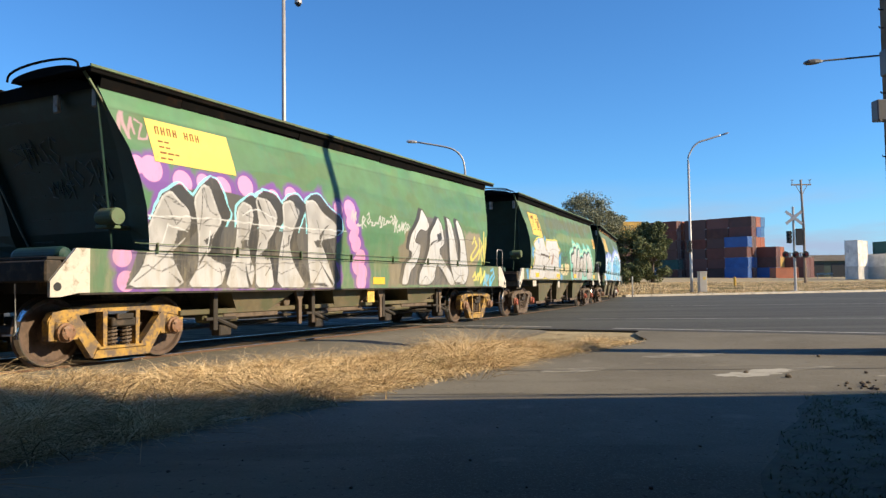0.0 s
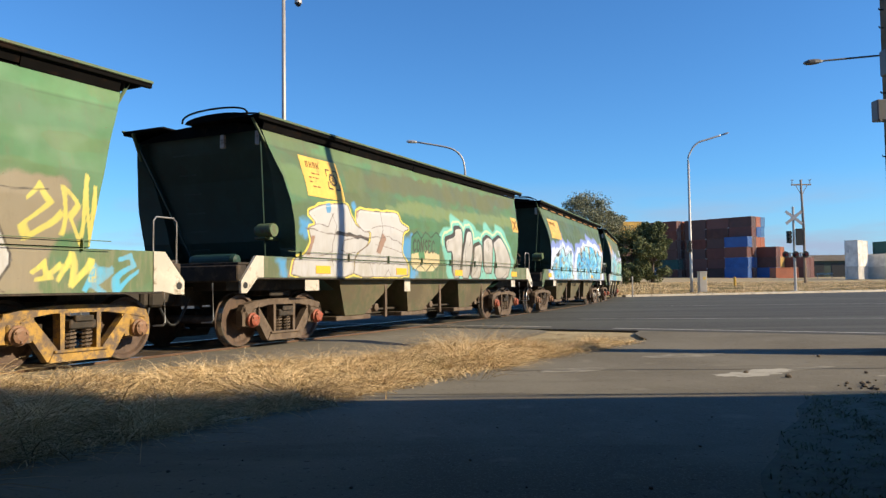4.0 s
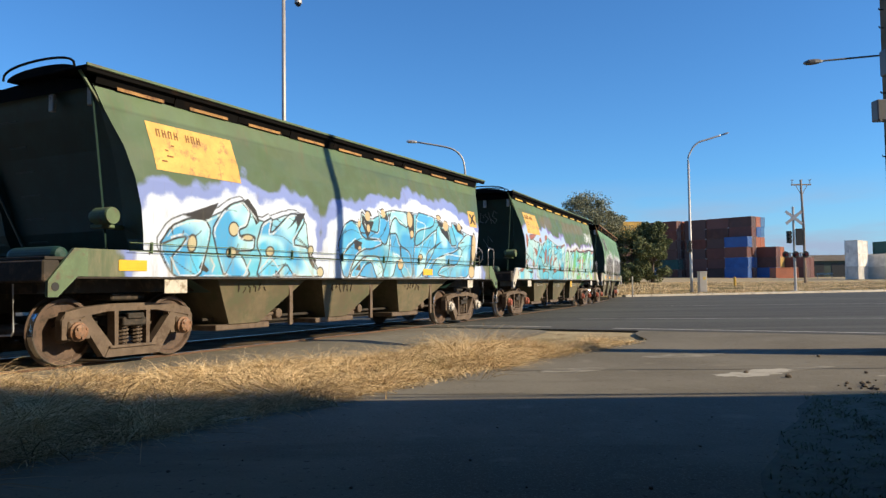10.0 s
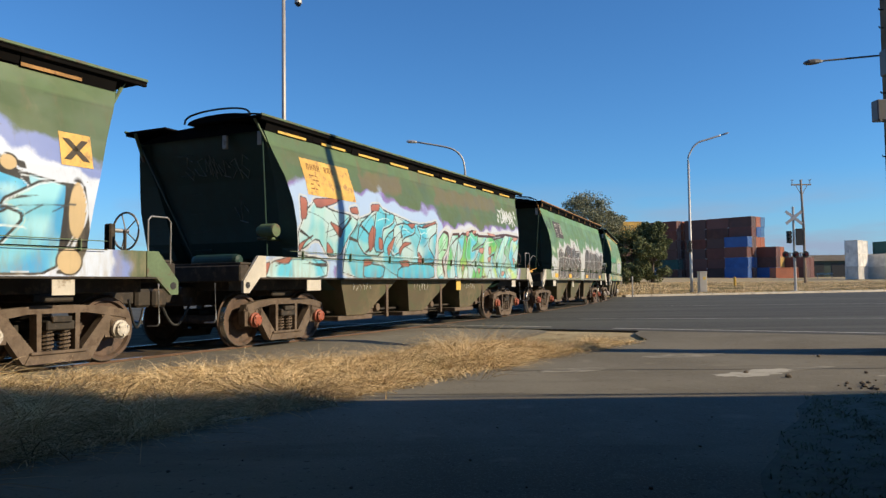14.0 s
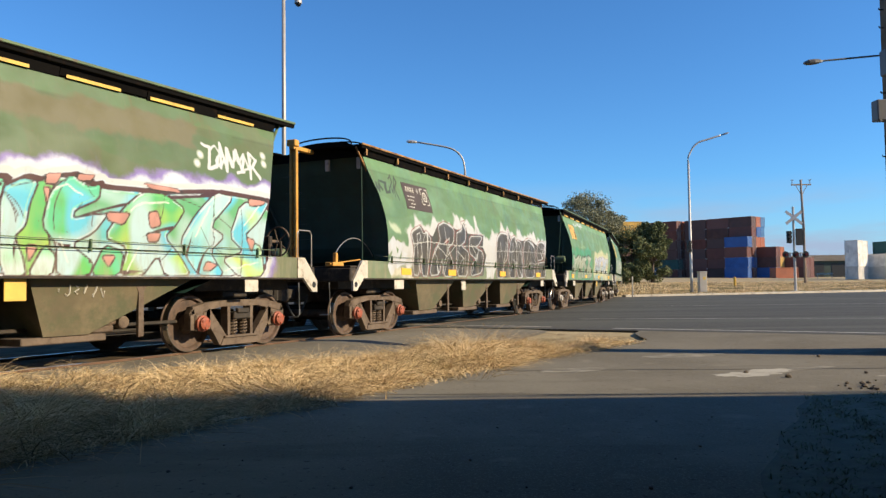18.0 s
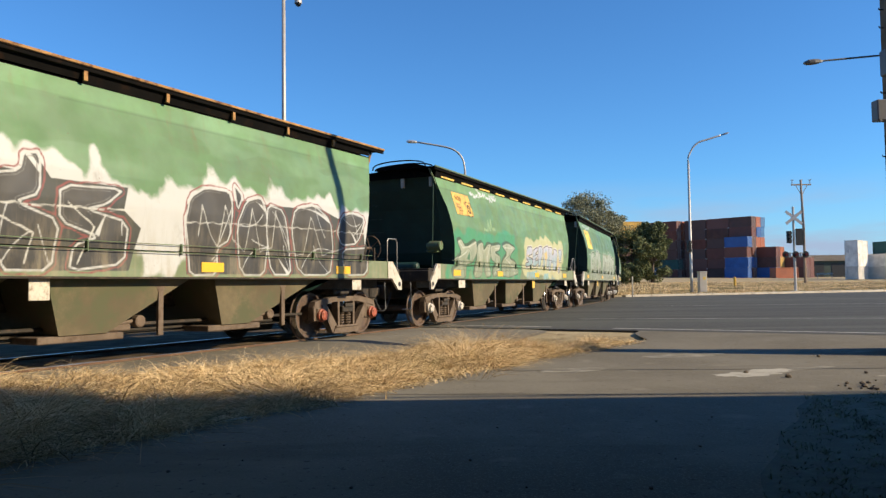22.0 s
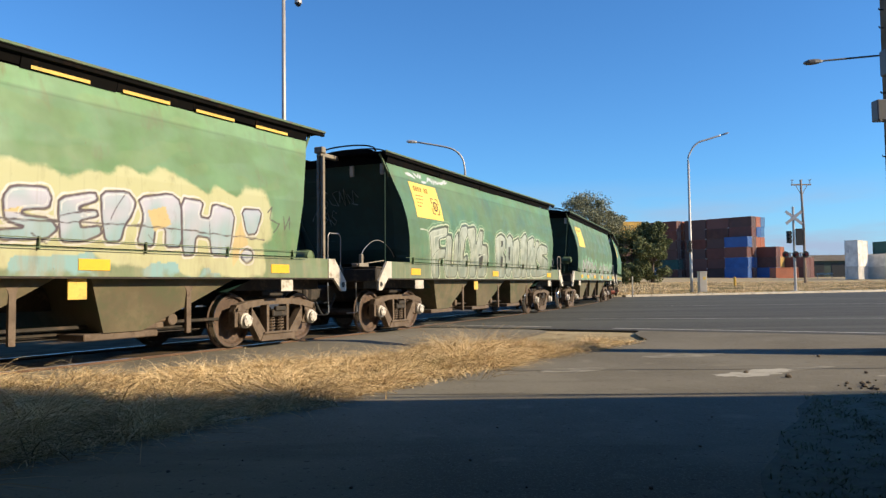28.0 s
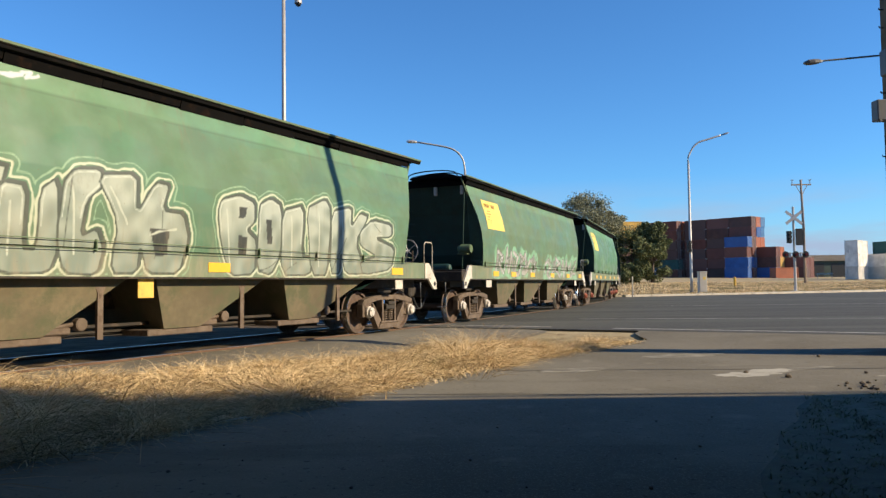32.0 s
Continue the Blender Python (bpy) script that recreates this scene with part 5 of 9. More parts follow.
    dab(a, [(-2.44, 2.78), (-1.29, 2.98), (1.28, 2.98), (5.66, 3.13), (5.50, 2.80), (0.61, 2.67), (-2.38, 2.64)], (.15, .215, .085, 1), 'halo')
    dab(a, [(-6.03, 3.25), (-5.38, 3.22), (-5.35, 2.64), (-5.85, 2.67)], (.115, .20, .085, 1), 'halo')
    dab(a, [(-3.89, 3.39), (-3.07, 3.45), (-3.30, 2.93), (-4.00, 2.95)], (.105, .145, .062, 1), 'halo')
    return a


def art_3():
    a = Art()
    dab(a, [(-5.82, 1.13), (-5.82, 2.00), (-5.68, 2.31), (-5.35, 2.42), (-5.05, 2.33), (-4.62, 2.38), (-4.21, 2.50), (-3.63, 2.67), (-3.31, 2.47), (-2.65, 2.54), (-2.01, 2.48), (-1.75, 2.17), (-1.62, 1.65), (-1.45, 1.71), (-1.32, 2.20), (-0.83, 2.53), (-0.11, 2.56), (0.75, 2.83), (1.62, 2.79), (2.19, 3.07), (3.23, 2.88), (4.09, 2.99), (4.71, 2.76), (5.59, 2.56), (6.14, 2.33), (6.13, 1.12)], (.58, .67, .84, 1), 'cloud')
    glow(a, .24, LAV)
    body(a, [(-5.46, 1.64), (-5.24, 1.94), (-4.56, 2.08), (-4.21, 2.23), (-3.68, 2.46), (-3.24, 2.10), (-2.50, 2.33), (-2.02, 2.26), (-1.91, 1.75), (-1.45, 1.21), (-5.18, 1.19)], (.10, .46, .66, 1), (.34, .64, .76, 1), BLACK, .014)
    body(a, [(-5.46, 1.64), (-5.24, 1.94), (-4.89, 2.08), (-4.56, 2.08), (-4.43, 1.93), (-4.49, 1.59), (-4.63, 1.19), (-5.18, 1.19), (-5.21, 1.48), (-5.02, 1.66), (-4.92, 1.80), (-5.13, 1.77)], (.08, .46, .74, 1), (.42, .74, .86, 1), BLACK, .018)
    body(a, [(-4.41, 1.93), (-4.21, 2.23), (-3.97, 2.38), (-3.68, 2.46), (-3.52, 2.29), (-3.61, 2.03), (-3.80, 1.97), (-3.76, 1.85), (-3.40, 1.87), (-3.41, 1.64), (-3.87, 1.62), (-3.67, 1.53), (-3.47, 1.20), (-4.11, 1.20), (-4.26, 1.56)], (.08, .46, .74, 1), (.42, .74, .86, 1), BLACK, .018)
    body(a, [(-3.36, 1.74), (-3.24, 2.11), (-2.96, 2.24), (-3.02, 1.92), (-2.50, 2.33), (-2.27, 2.35), (-2.02, 2.26), (-2.40, 1.79), (-1.91, 1.75), (-1.80, 1.47), (-1.45, 1.21), (-2.30, 1.21), (-2.54, 1.45), (-2.84, 1.20), (-3.34, 1.20), (-3.20, 1.54)], (.08, .46, .74, 1), (.42, .74, .86, 1), BLACK, .018)
    cast(a, -.07, .07, (.58, .67, .84, 1), .012)
    dab(a, [(-5.05, 2.11), (-4.27, 2.37), (-4.47, 2.09), (-4.56, 2.08)], BLACK, 'edge')
    dab(a, [(-3.71, 2.45), (-3.58, 2.50), (-3.38, 2.31), (-3.31, 2.13), (-3.39, 2.07), (-3.52, 2.29)], BLACK, 'edge')
    dab(a, [(-2.35, 2.35), (-2.02, 2.38), (-2.34, 1.96), (-2.27, 2.13)], BLACK, 'edge')
    dab(a, [(-4.60, 1.43), (-4.43, 1.30), (-4.49, 1.26), (-4.66, 1.33)], BLACK, 'edge')
    dab(a, [(-2.84, 1.34), (-2.69, 1.23), (-2.73, 1.18), (-2.84, 1.19)], BLACK, 'edge')
    dab(a, [(-1.94, 1.69), (-1.63, 1.53), (-1.72, 1.35), (-1.84, 1.47)], BLACK, 'edge')
    eye(a, -4.81, 1.70, 0.080, 0.110, CREAM)
    eye(a, -3.92, 1.97, 0.100, 0.100, CREAM)
    eye(a, -3.57, 1.85, 0.120, 0.040, CREAM)
    eye(a, -3.94, 1.59, 0.100, 0.070, CREAM)
    eye(a, -2.99, 1.64, 0.090, 0.070, CREAM)
    eye(a, -1.83, 1.70, 0.070, 0.070, CREAM)
    eye(a, -1.51, 1.30, 0.090, 0.080, CREAM)
    line(a, [(-5.21, 1.48), (-5.05, 1.21)], .016, (.50, .56, .62, 1))
    line(a, [(-4.40, 1.50), (-4.32, 1.36), (-4.37, 1.29)], .016, (.50, .56, .62, 1))
    line(a, [(-3.64, 1.22), (-3.47, 1.48)], .016, (.50, .56, .62, 1))
    line(a, [(-3.23, 1.33), (-2.98, 1.55), (-2.76, 1.37)], .016, (.50, .56, .62, 1))
    line(a, [(-2.06, 1.58), (-1.72, 1.21)], .016, (.50, .56, .62, 1))
    after(a)
    body(a, [(-0.95, 1.89), (-0.77, 2.25), (-0.49, 2.37), (-0.15, 2.32), (-0.12, 2.59), (0.23, 2.41), (0.96, 2.68), (1.85, 2.73), (3.27, 2.71), (4.01, 2.53), (5.11, 2.40), (5.66, 2.32), (5.32, 1.22), (-0.73, 1.19)], (.06, .36, .60, 1), (.14, .46, .64, 1), BLACK, .014)
    body(a, [(-0.15, 2.59), (0.04, 2.34), (0.23, 2.19), (0.54, 2.16), (0.61, 2.46), (0.52, 2.68), (0.94, 2.43), (1.03, 2.68), (1.05, 2.27), (0.88, 1.90), (0.55, 2.02), (0.11, 2.02)], (.045, .36, .74, 1), (.10, .50, .80, 1), BLACK, .018)
    body(a, [(-0.95, 1.89), (-0.77, 2.25), (-0.49, 2.37), (-0.25, 2.28), (-0.12, 2.08), (0.11, 1.99), (0.65, 2.03), (0.73, 1.92), (0.32, 1.81), (0.06, 1.80), (-0.25, 1.68), (-0.44, 1.41), (-0.56, 1.19), (-0.73, 1.22), (-0.84, 1.55)], (.045, .36, .74, 1), (.10, .50, .80, 1), BLACK, .018)
    body(a, [(1.04, 2.71), (1.85, 2.72), (1.86, 2.34), (1.48, 2.43), (1.29, 2.56), (1.13, 2.45), (1.01, 2.17), (1.32, 2.20), (1.49, 1.94), (2.01, 1.78), (2.17, 1.22), (1.69, 1.20), (1.44, 1.64), (1.21, 1.20), (0.76, 1.21), (1.04, 1.68)], (.11, .46, .68, 1), (.28, .66, .82, 1), BLACK, .018)
    body(a, [(2.30, 2.77), (3.27, 2.71), (3.13, 2.45), (2.35, 2.32), (2.12, 2.11), (2.27, 1.92), (3.23, 2.39), (3.55, 2.35), (3.24, 1.98), (2.84, 1.82), (2.77, 1.42), (2.39, 1.20), (2.21, 1.20), (2.15, 1.73)], (.045, .36, .74, 1), (.10, .50, .80, 1), BLACK, .018)
    body(a, [(3.34, 2.54), (4.00, 2.46), (4.12, 2.03), (4.48, 2.05), (4.13, 2.62), (4.50, 2.65), (4.98, 2.23), (4.49, 1.90), (3.37, 1.71), (2.87, 1.21), (2.58, 1.28), (3.24, 1.91)], (.045, .36, .74, 1), (.10, .50, .80, 1), BLACK, .018)
    body(a, [(4.48, 2.05), (5.11, 2.40), (5.59, 2.31), (5.67, 1.96), (5.29, 1.22), (4.04, 1.21), (3.38, 1.29), (3.71, 1.51), (4.52, 1.53), (4.86, 1.92)], (.11, .46, .68, 1), (.28, .66, .82, 1), BLACK, .018)
    body(a, [(-0.41, 1.36), (0.07, 1.66), (0.61, 1.66), (0.83, 1.38), (0.76, 1.20), (0.55, 1.20), (0.34, 1.54), (0.08, 1.47), (-0.23, 1.19), (-0.50, 1.19)], (.045, .36, .74, 1), (.10, .50, .80, 1), BLACK, .018)
    ring(a, .035, .02, (.58, .67, .84, 1))
    dab(a, [(-0.15, 2.62), (0.24, 2.61), (0.37, 2.37), (0.12, 2.01), (-0.10, 2.32)], BLACK, 'edge')
    dab(a, [(0.52, 2.68), (0.96, 2.70), (0.94, 2.49), (0.65, 2.48)], BLACK, 'edge')
    dab(a, [(1.80, 2.71), (2.18, 2.75), (2.16, 2.24), (1.99, 2.07), (1.83, 2.46)], BLACK, 'edge')
    dab(a, [(3.31, 2.68), (3.95, 2.54), (4.18, 2.03), (3.57, 2.35)], BLACK, 'edge')
    dab(a, [(4.20, 2.66), (4.83, 2.57), (4.91, 2.32), (4.50, 2.41)], BLACK, 'edge')
    dab(a, [(-0.39, 1.98), (-0.07, 1.93), (-0.15, 1.73), (-0.35, 1.80)], BLACK, 'edge')
    dab(a, [(-0.30, 1.36), (-0.11, 1.50), (-0.08, 1.34)], BLACK, 'edge')
    dab(a, [(5.38, 2.38), (5.66, 2.36), (5.77, 1.64), (5.57, 1.22), (5.29, 1.22)], BLACK, 'edge')
    eye(a, -0.20, 2.31, 0.050, 0.070, TAN)
    eye(a, 0.13, 2.49, 0.100, 0.100, TAN)
    eye(a, 0.15, 2.24, 0.060, 0.080, TAN)
    eye(a, 0.78, 2.60, 0.090, 0.090, TAN)
    eye(a, 1.97, 2.55, 0.120, 0.180, TAN)
    eye(a, 2.04, 2.22, 0.080, 0.080, TAN)
    eye(a, 2.50, 1.69, 0.090, 0.060, TAN)
    eye(a, 1.57, 1.51, 0.110, 0.110, TAN)
    eye(a, 3.83, 2.52, 0.150, 0.120, TAN)
    eye(a, 3.48, 2.71, 0.100, 0.050, TAN)
    eye(a, 4.63, 2.54, 0.100, 0.090, TAN)
    eye(a, 5.55, 2.03, 0.120, 0.350, TAN)
    eye(a, 5.47, 1.38, 0.170, 0.160, TAN)
    eye(a, -0.16, 1.80, 0.050, 0.050, TAN)
    line(a, [(-0.82, 1.55), (-0.59, 1.86), (-0.33, 1.99)], .013, (.62, .76, .84, 1))
    line(a, [(0.08, 1.58), (0.41, 1.57), (0.76, 1.26)], .013, (.62, .76, .84, 1))
    line(a, [(1.19, 1.74), (1.51, 1.70), (2.03, 1.28)], .013, (.62, .76, .84, 1))
    line(a, [(2.77, 1.35), (3.17, 1.63), (4.02, 1.81), (4.87, 1.77)], .013, (.62, .76, .84, 1))
    line(a, [(2.26, 2.57), (2.73, 2.48), (2.55, 1.94)], .013, (.62, .76, .84, 1))
    line(a, [(-0.99, 1.74), (-0.55, 1.81), (0.06, 1.74), (0.87, 1.93), (1.50, 1.88), (2.55, 1.94), (4.01, 1.95), (5.51, 2.11)], .007, (.04, .06, .08, 1))
    line(a, [(1.10, 1.98), (1.29, 1.45)], .007, (.04, .06, .08, 1))
    line(a, [(1.84, 1.71), (2.21, 1.41)], .007, (.04, .06, .08, 1))
    line(a, [(2.96, 1.69), (3.38, 1.43)], .007, (.04, .06, .08, 1))
    line(a, [(4.26, 1.74), (4.16, 1.30)], .007, (.04, .06, .08, 1))
    return a


def art_4():
    a = Art()
    body(a, [(-4.26, 1.17), (-4.14, 1.97), (-3.76, 2.41), (-3.48, 2.45), (-2.97, 2.65), (-2.19, 2.61), (-1.21, 2.45), (-0.03, 2.58), (-0.16, 1.58), (-0.12, 1.18)], (.07, .38, .52, 1), (.16, .50, .62, 1), BLACK, .016)
    body(a, [(-6.82, 1.18), (-6.52, 1.45), (-5.67, 1.61), (-5.10, 1.57), (-4.75, 1.48), (-4.80, 1.18)], (.42, .62, .66, 1), (.32, .58, .62, 1), BLACK, .018)
    body(a, [(-5.76, 2.03), (-5.53, 2.42), (-5.22, 2.66), (-4.69, 2.50), (-3.99, 2.46), (-3.70, 2.35), (-4.15, 1.93), (-4.34, 1.62), (-4.81, 1.61), (-5.14, 1.95), (-5.68, 1.67)], (.20, .52, .58, 1), (.36, .60, .62, 1), BLACK, .018)
    body(a, [(-3.70, 2.27), (-3.13, 2.61), (-2.77, 2.72), (-2.20, 2.58), (-2.07, 2.35), (-2.56, 2.13), (-2.79, 1.67), (-3.42, 1.67), (-3.75, 1.92)], (.20, .52, .58, 1), (.36, .60, .62, 1), BLACK, .018)
    body(a, [(-3.11, 2.20), (-2.97, 2.66), (-2.80, 2.78), (-2.62, 2.66), (-2.19, 2.62), (-2.23, 2.43), (-2.43, 2.33), (-2.72, 2.25), (-2.76, 2.02), (-2.64, 1.75), (-3.04, 1.75)], (.035, .32, .52, 1), (.08, .48, .64, 1), BLACK, .018)
    body(a, [(-2.23, 2.35), (-1.82, 2.45), (-1.21, 2.40), (-1.25, 2.23), (-1.82, 2.10), (-1.86, 1.80), (-2.31, 1.67), (-2.28, 2.03)], (.035, .32, .52, 1), (.08, .48, .64, 1), BLACK, .018)
    body(a, [(-1.14, 2.44), (-0.76, 2.39), (-0.03, 2.59), (-0.08, 2.33), (-0.45, 2.18), (-0.52, 1.96), (-0.17, 1.71), (-0.16, 1.58), (-0.95, 1.53), (-1.12, 1.84), (-0.92, 2.20)], (.035, .32, .52, 1), (.08, .48, .64, 1), BLACK, .018)
    body(a, [(-1.97, 1.42), (-1.10, 1.55), (-0.16, 1.52), (-0.12, 1.18), (-2.03, 1.18)], (.035, .32, .52, 1), (.08, .48, .64, 1), BLACK, .018)
    body(a, [(-3.44, 1.52), (-2.56, 1.45), (-2.67, 1.19), (-3.48, 1.19)], (.035, .32, .52, 1), (.08, .48, .64, 1), BLACK, .018)
    dab(a, [(-4.10, 1.17), (-4.08, 1.67), (-3.72, 1.51), (-3.16, 1.72), (-2.64, 1.78), (-2.28, 1.67), (-1.86, 1.80), (-1.12, 1.81), (-0.33, 1.64), (-0.12, 1.18)], (.24, .56, .62, 1), 'cloud')
    brick_shade(a, [(-5.69, 2.69), (-5.46, 2.65), (-5.49, 2.30), (-5.67, 2.22)], (.36, .12, .09, 1))
    brick_shade(a, [(-5.32, 2.67), (-4.27, 2.78), (-4.51, 2.65), (-5.15, 2.49)], (.36, .12, .09, 1))
    brick_shade(a, [(-4.80, 2.29), (-4.28, 2.16), (-4.37, 1.96)], (.36, .12, .09, 1))
    brick_shade(a, [(-4.84, 1.90), (-4.56, 1.68), (-4.81, 1.64)], (.36, .12, .09, 1))
    brick_shade(a, [(-5.74, 1.79), (-5.24, 2.00), (-5.52, 1.86), (-5.68, 1.64)], (.36, .12, .09, 1))
    brick_shade(a, [(-6.75, 1.40), (-6.48, 1.47), (-6.59, 1.23), (-6.75, 1.22)], (.36, .12, .09, 1))
    brick_shade(a, [(-6.44, 1.47), (-5.81, 1.60), (-6.02, 1.42)], (.36, .12, .09, 1))
    brick_shade(a, [(-4.03, 2.60), (-3.73, 2.66), (-3.69, 2.49), (-3.98, 2.50)], (.36, .12, .09, 1))
    brick_shade(a, [(-3.15, 2.76), (-2.75, 2.80), (-2.86, 2.63), (-3.19, 2.60)], (.36, .12, .09, 1))
    brick_shade(a, [(-3.28, 2.20), (-3.02, 2.29), (-3.07, 1.85), (-3.26, 1.84)], (.36, .12, .09, 1))
    brick_shade(a, [(-3.33, 2.09), (-3.11, 2.35), (-3.12, 1.82), (-3.26, 1.72)], (.36, .12, .09, 1))
    brick_shade(a, [(-2.90, 2.08), (-2.71, 2.02), (-2.70, 1.80), (-2.86, 1.81)], (.36, .12, .09, 1))
    brick_shade(a, [(-2.53, 1.86), (-2.17, 2.15), (-2.27, 1.88), (-2.43, 1.66)], (.36, .12, .09, 1))
    brick_shade(a, [(-1.99, 1.84), (-1.75, 2.02), (-1.34, 2.02), (-1.81, 1.88), (-1.92, 1.68)], (.36, .12, .09, 1))
    brick_shade(a, [(-1.05, 1.84), (-0.81, 1.68), (-0.84, 1.53), (-1.02, 1.53)], (.36, .12, .09, 1))
    brick_shade(a, [(-1.62, 2.44), (-1.17, 2.49), (-1.35, 2.33)], (.36, .12, .09, 1))
    brick_shade(a, [(-0.84, 2.44), (-0.06, 2.62), (-0.12, 2.54), (-0.76, 2.40)], (.36, .12, .09, 1))
    brick_shade(a, [(-1.97, 1.58), (-1.45, 1.60), (-1.45, 1.46), (-1.78, 1.46)], (.36, .12, .09, 1))
    brick_shade(a, [(-3.45, 1.59), (-3.05, 1.58), (-3.15, 1.48), (-3.44, 1.43)], (.36, .12, .09, 1))
    ring(a, .03, .02, (.48, .53, .58, 1))
    line(a, [(-2.36, 1.82), (-2.10, 1.68), (-1.59, 1.65), (-0.96, 1.70)], .012, (.50, .74, .80, 1))
    line(a, [(-0.99, 2.25), (-0.61, 2.29), (-0.37, 2.43)], .012, (.50, .74, .80, 1))
    line(a, [(-1.82, 2.34), (-1.49, 2.26)], .012, (.50, .74, .80, 1))
    line(a, [(-2.93, 2.42), (-2.71, 2.50), (-2.43, 2.48)], .012, (.50, .74, .80, 1))
    haze(a, .30, (.34, .48, .72, 1))
    after(a)
    body(a, [(0.59, 1.19), (0.67, 2.02), (1.17, 2.24), (2.10, 2.49), (2.48, 2.36), (3.61, 2.40), (4.62, 2.52), (5.90, 2.49), (5.83, 1.21)], (.40, .58, .56, 1), (.10, .36, .16, 1), (.05, .015, .02, 1), .014)
    body(a, [(0.01, 2.15), (0.32, 2.37), (0.59, 2.30), (0.56, 1.93), (0.26, 1.66), (0.46, 1.18), (0.01, 1.18), (0.03, 1.78)], (.50, .66, .64, 1), (.20, .55, .30, 1), (.05, .015, .02, 1), .015)
    body(a, [(0.55, 1.19), (0.74, 2.31), (1.29, 2.35), (1.14, 2.03), (1.01, 1.69), (1.13, 1.19)], (.10, .44, .10, 1), (.10, .50, .30, 1), (.05, .015, .02, 1), .015)
    body(a, [(1.23, 1.19), (1.50, 2.34), (1.88, 2.40), (1.79, 1.79), (1.93, 1.19)], (.34, .55, .10, 1), (.08, .42, .14, 1), (.05, .015, .02, 1), .015)
    body(a, [(1.17, 2.22), (1.45, 2.38), (1.66, 2.36), (1.55, 2.08), (1.51, 1.80), (1.38, 1.66), (1.49, 1.44), (1.54, 1.19), (1.21, 1.19)], (.50, .66, .64, 1), (.20, .55, .30, 1), (.05, .015, .02, 1), .015)
    body(a, [(1.71, 1.81), (1.79, 2.24), (2.10, 2.51), (2.34, 2.37), (2.54, 2.42), (2.51, 2.21), (2.16, 2.04), (2.14, 1.94), (2.43, 2.01), (2.66, 2.03), (2.45, 1.76), (2.13, 1.60), (2.47, 1.37), (2.41, 1.20), (1.93, 1.19), (1.93, 1.59)], (.10, .44, .10, 1), (.10, .50, .30, 1), (.05, .015, .02, 1), .015)
    body(a, [(2.60, 1.72), (2.90, 2.15), (3.21, 2.39), (3.61, 2.40), (4.00, 2.21), (3.83, 1.95), (3.63, 1.77), (3.94, 1.51), (4.16, 1.21), (3.66, 1.20), (3.52, 1.50), (3.26, 1.20), (2.88, 1.20), (3.00, 1.59)], (.34, .55, .10, 1), (.08, .42, .14, 1), (.05, .015, .02, 1), .015)
    body(a, [(3.92, 1.73), (4.19, 2.14), (4.62, 2.53), (5.04, 2.49), (4.51, 1.99), (4.84, 1.84), (4.54, 1.59), (4.87, 1.21), (4.31, 1.21), (4.08, 1.46)], (.16, .52, .62, 1), (.40, .68, .62, 1), (.05, .015, .02, 1), .015)
    body(a, [(4.93, 1.84), (5.17, 2.41), (5.91, 2.51), (5.61, 2.13), (5.27, 1.86), (5.74, 1.69), (5.80, 1.21), (5.21, 1.18), (4.79, 1.48), (5.29, 1.61)], (.45, .60, .16, 1), (.30, .66, .66, 1), (.05, .015, .02, 1), .015)
    body(a, [(1.54, 1.19), (1.77, 1.59), (1.93, 1.45), (1.88, 1.19)], (.50, .66, .64, 1), (.20, .55, .30, 1), (.05, .015, .02, 1), .015)
    body(a, [(2.41, 1.20), (2.63, 1.62), (2.94, 1.53), (2.88, 1.20)], (.10, .44, .10, 1), (.10, .50, .30, 1), (.05, .015, .02, 1), .015)
    cast(a, .06, .06, (.06, .02, .02, 1))
    ring(a, .05, .035, (.50, .53, .55, 1))
    brick_shade(a, [(1.74, 2.47), (1.99, 2.50), (1.89, 2.34), (1.74, 2.33)], (.55, .27, .23, 1))
    brick_shade(a, [(2.18, 2.52), (2.48, 2.54), (2.37, 2.42), (2.18, 2.42)], (.55, .27, .23, 1))
    brick_shade(a, [(3.18, 2.52), (3.83, 2.51), (3.97, 2.42), (3.41, 2.42)], (.55, .27, .23, 1))
    brick_shade(a, [(2.60, 2.05), (3.02, 2.08), (2.91, 1.89), (2.67, 1.93)], (.55, .27, .23, 1))
    brick_shade(a, [(1.71, 2.30), (1.81, 2.29), (1.77, 2.05)], (.55, .27, .23, 1))
    brick_shade(a, [(5.35, 2.50), (5.83, 2.51), (5.71, 2.41), (5.39, 2.36)], (.55, .27, .23, 1))
    brick_shade(a, [(3.30, 1.81), (3.56, 1.83), (3.51, 1.69), (3.34, 1.68)], (.55, .27, .23, 1))
    brick_shade(a, [(1.53, 1.58), (1.69, 1.56), (1.56, 1.34)], (.55, .27, .23, 1))
    brick_shade(a, [(2.58, 1.47), (2.82, 1.48), (2.70, 1.30)], (.55, .27, .23, 1))
    brick_shade(a, [(4.47, 1.44), (4.72, 1.39), (4.54, 1.28), (4.39, 1.29)], (.55, .27, .23, 1))
    brick_shade(a, [(3.31, 2.10), (3.48, 2.14), (3.56, 1.93), (3.36, 1.87)], (.55, .27, .23, 1))
    brick_shade(a, [(5.31, 1.86), (5.54, 1.81), (5.48, 1.59)], (.55, .27, .23, 1))
    line(a, [(1.89, 2.30), (2.04, 2.36), (2.26, 2.24)], .012, (.62, .70, .62, 1))
    line(a, [(1.97, 1.69), (2.09, 1.36)], .012, (.62, .70, .62, 1))
    line(a, [(3.02, 2.11), (3.21, 2.23), (3.68, 2.27)], .012, (.62, .70, .62, 1))
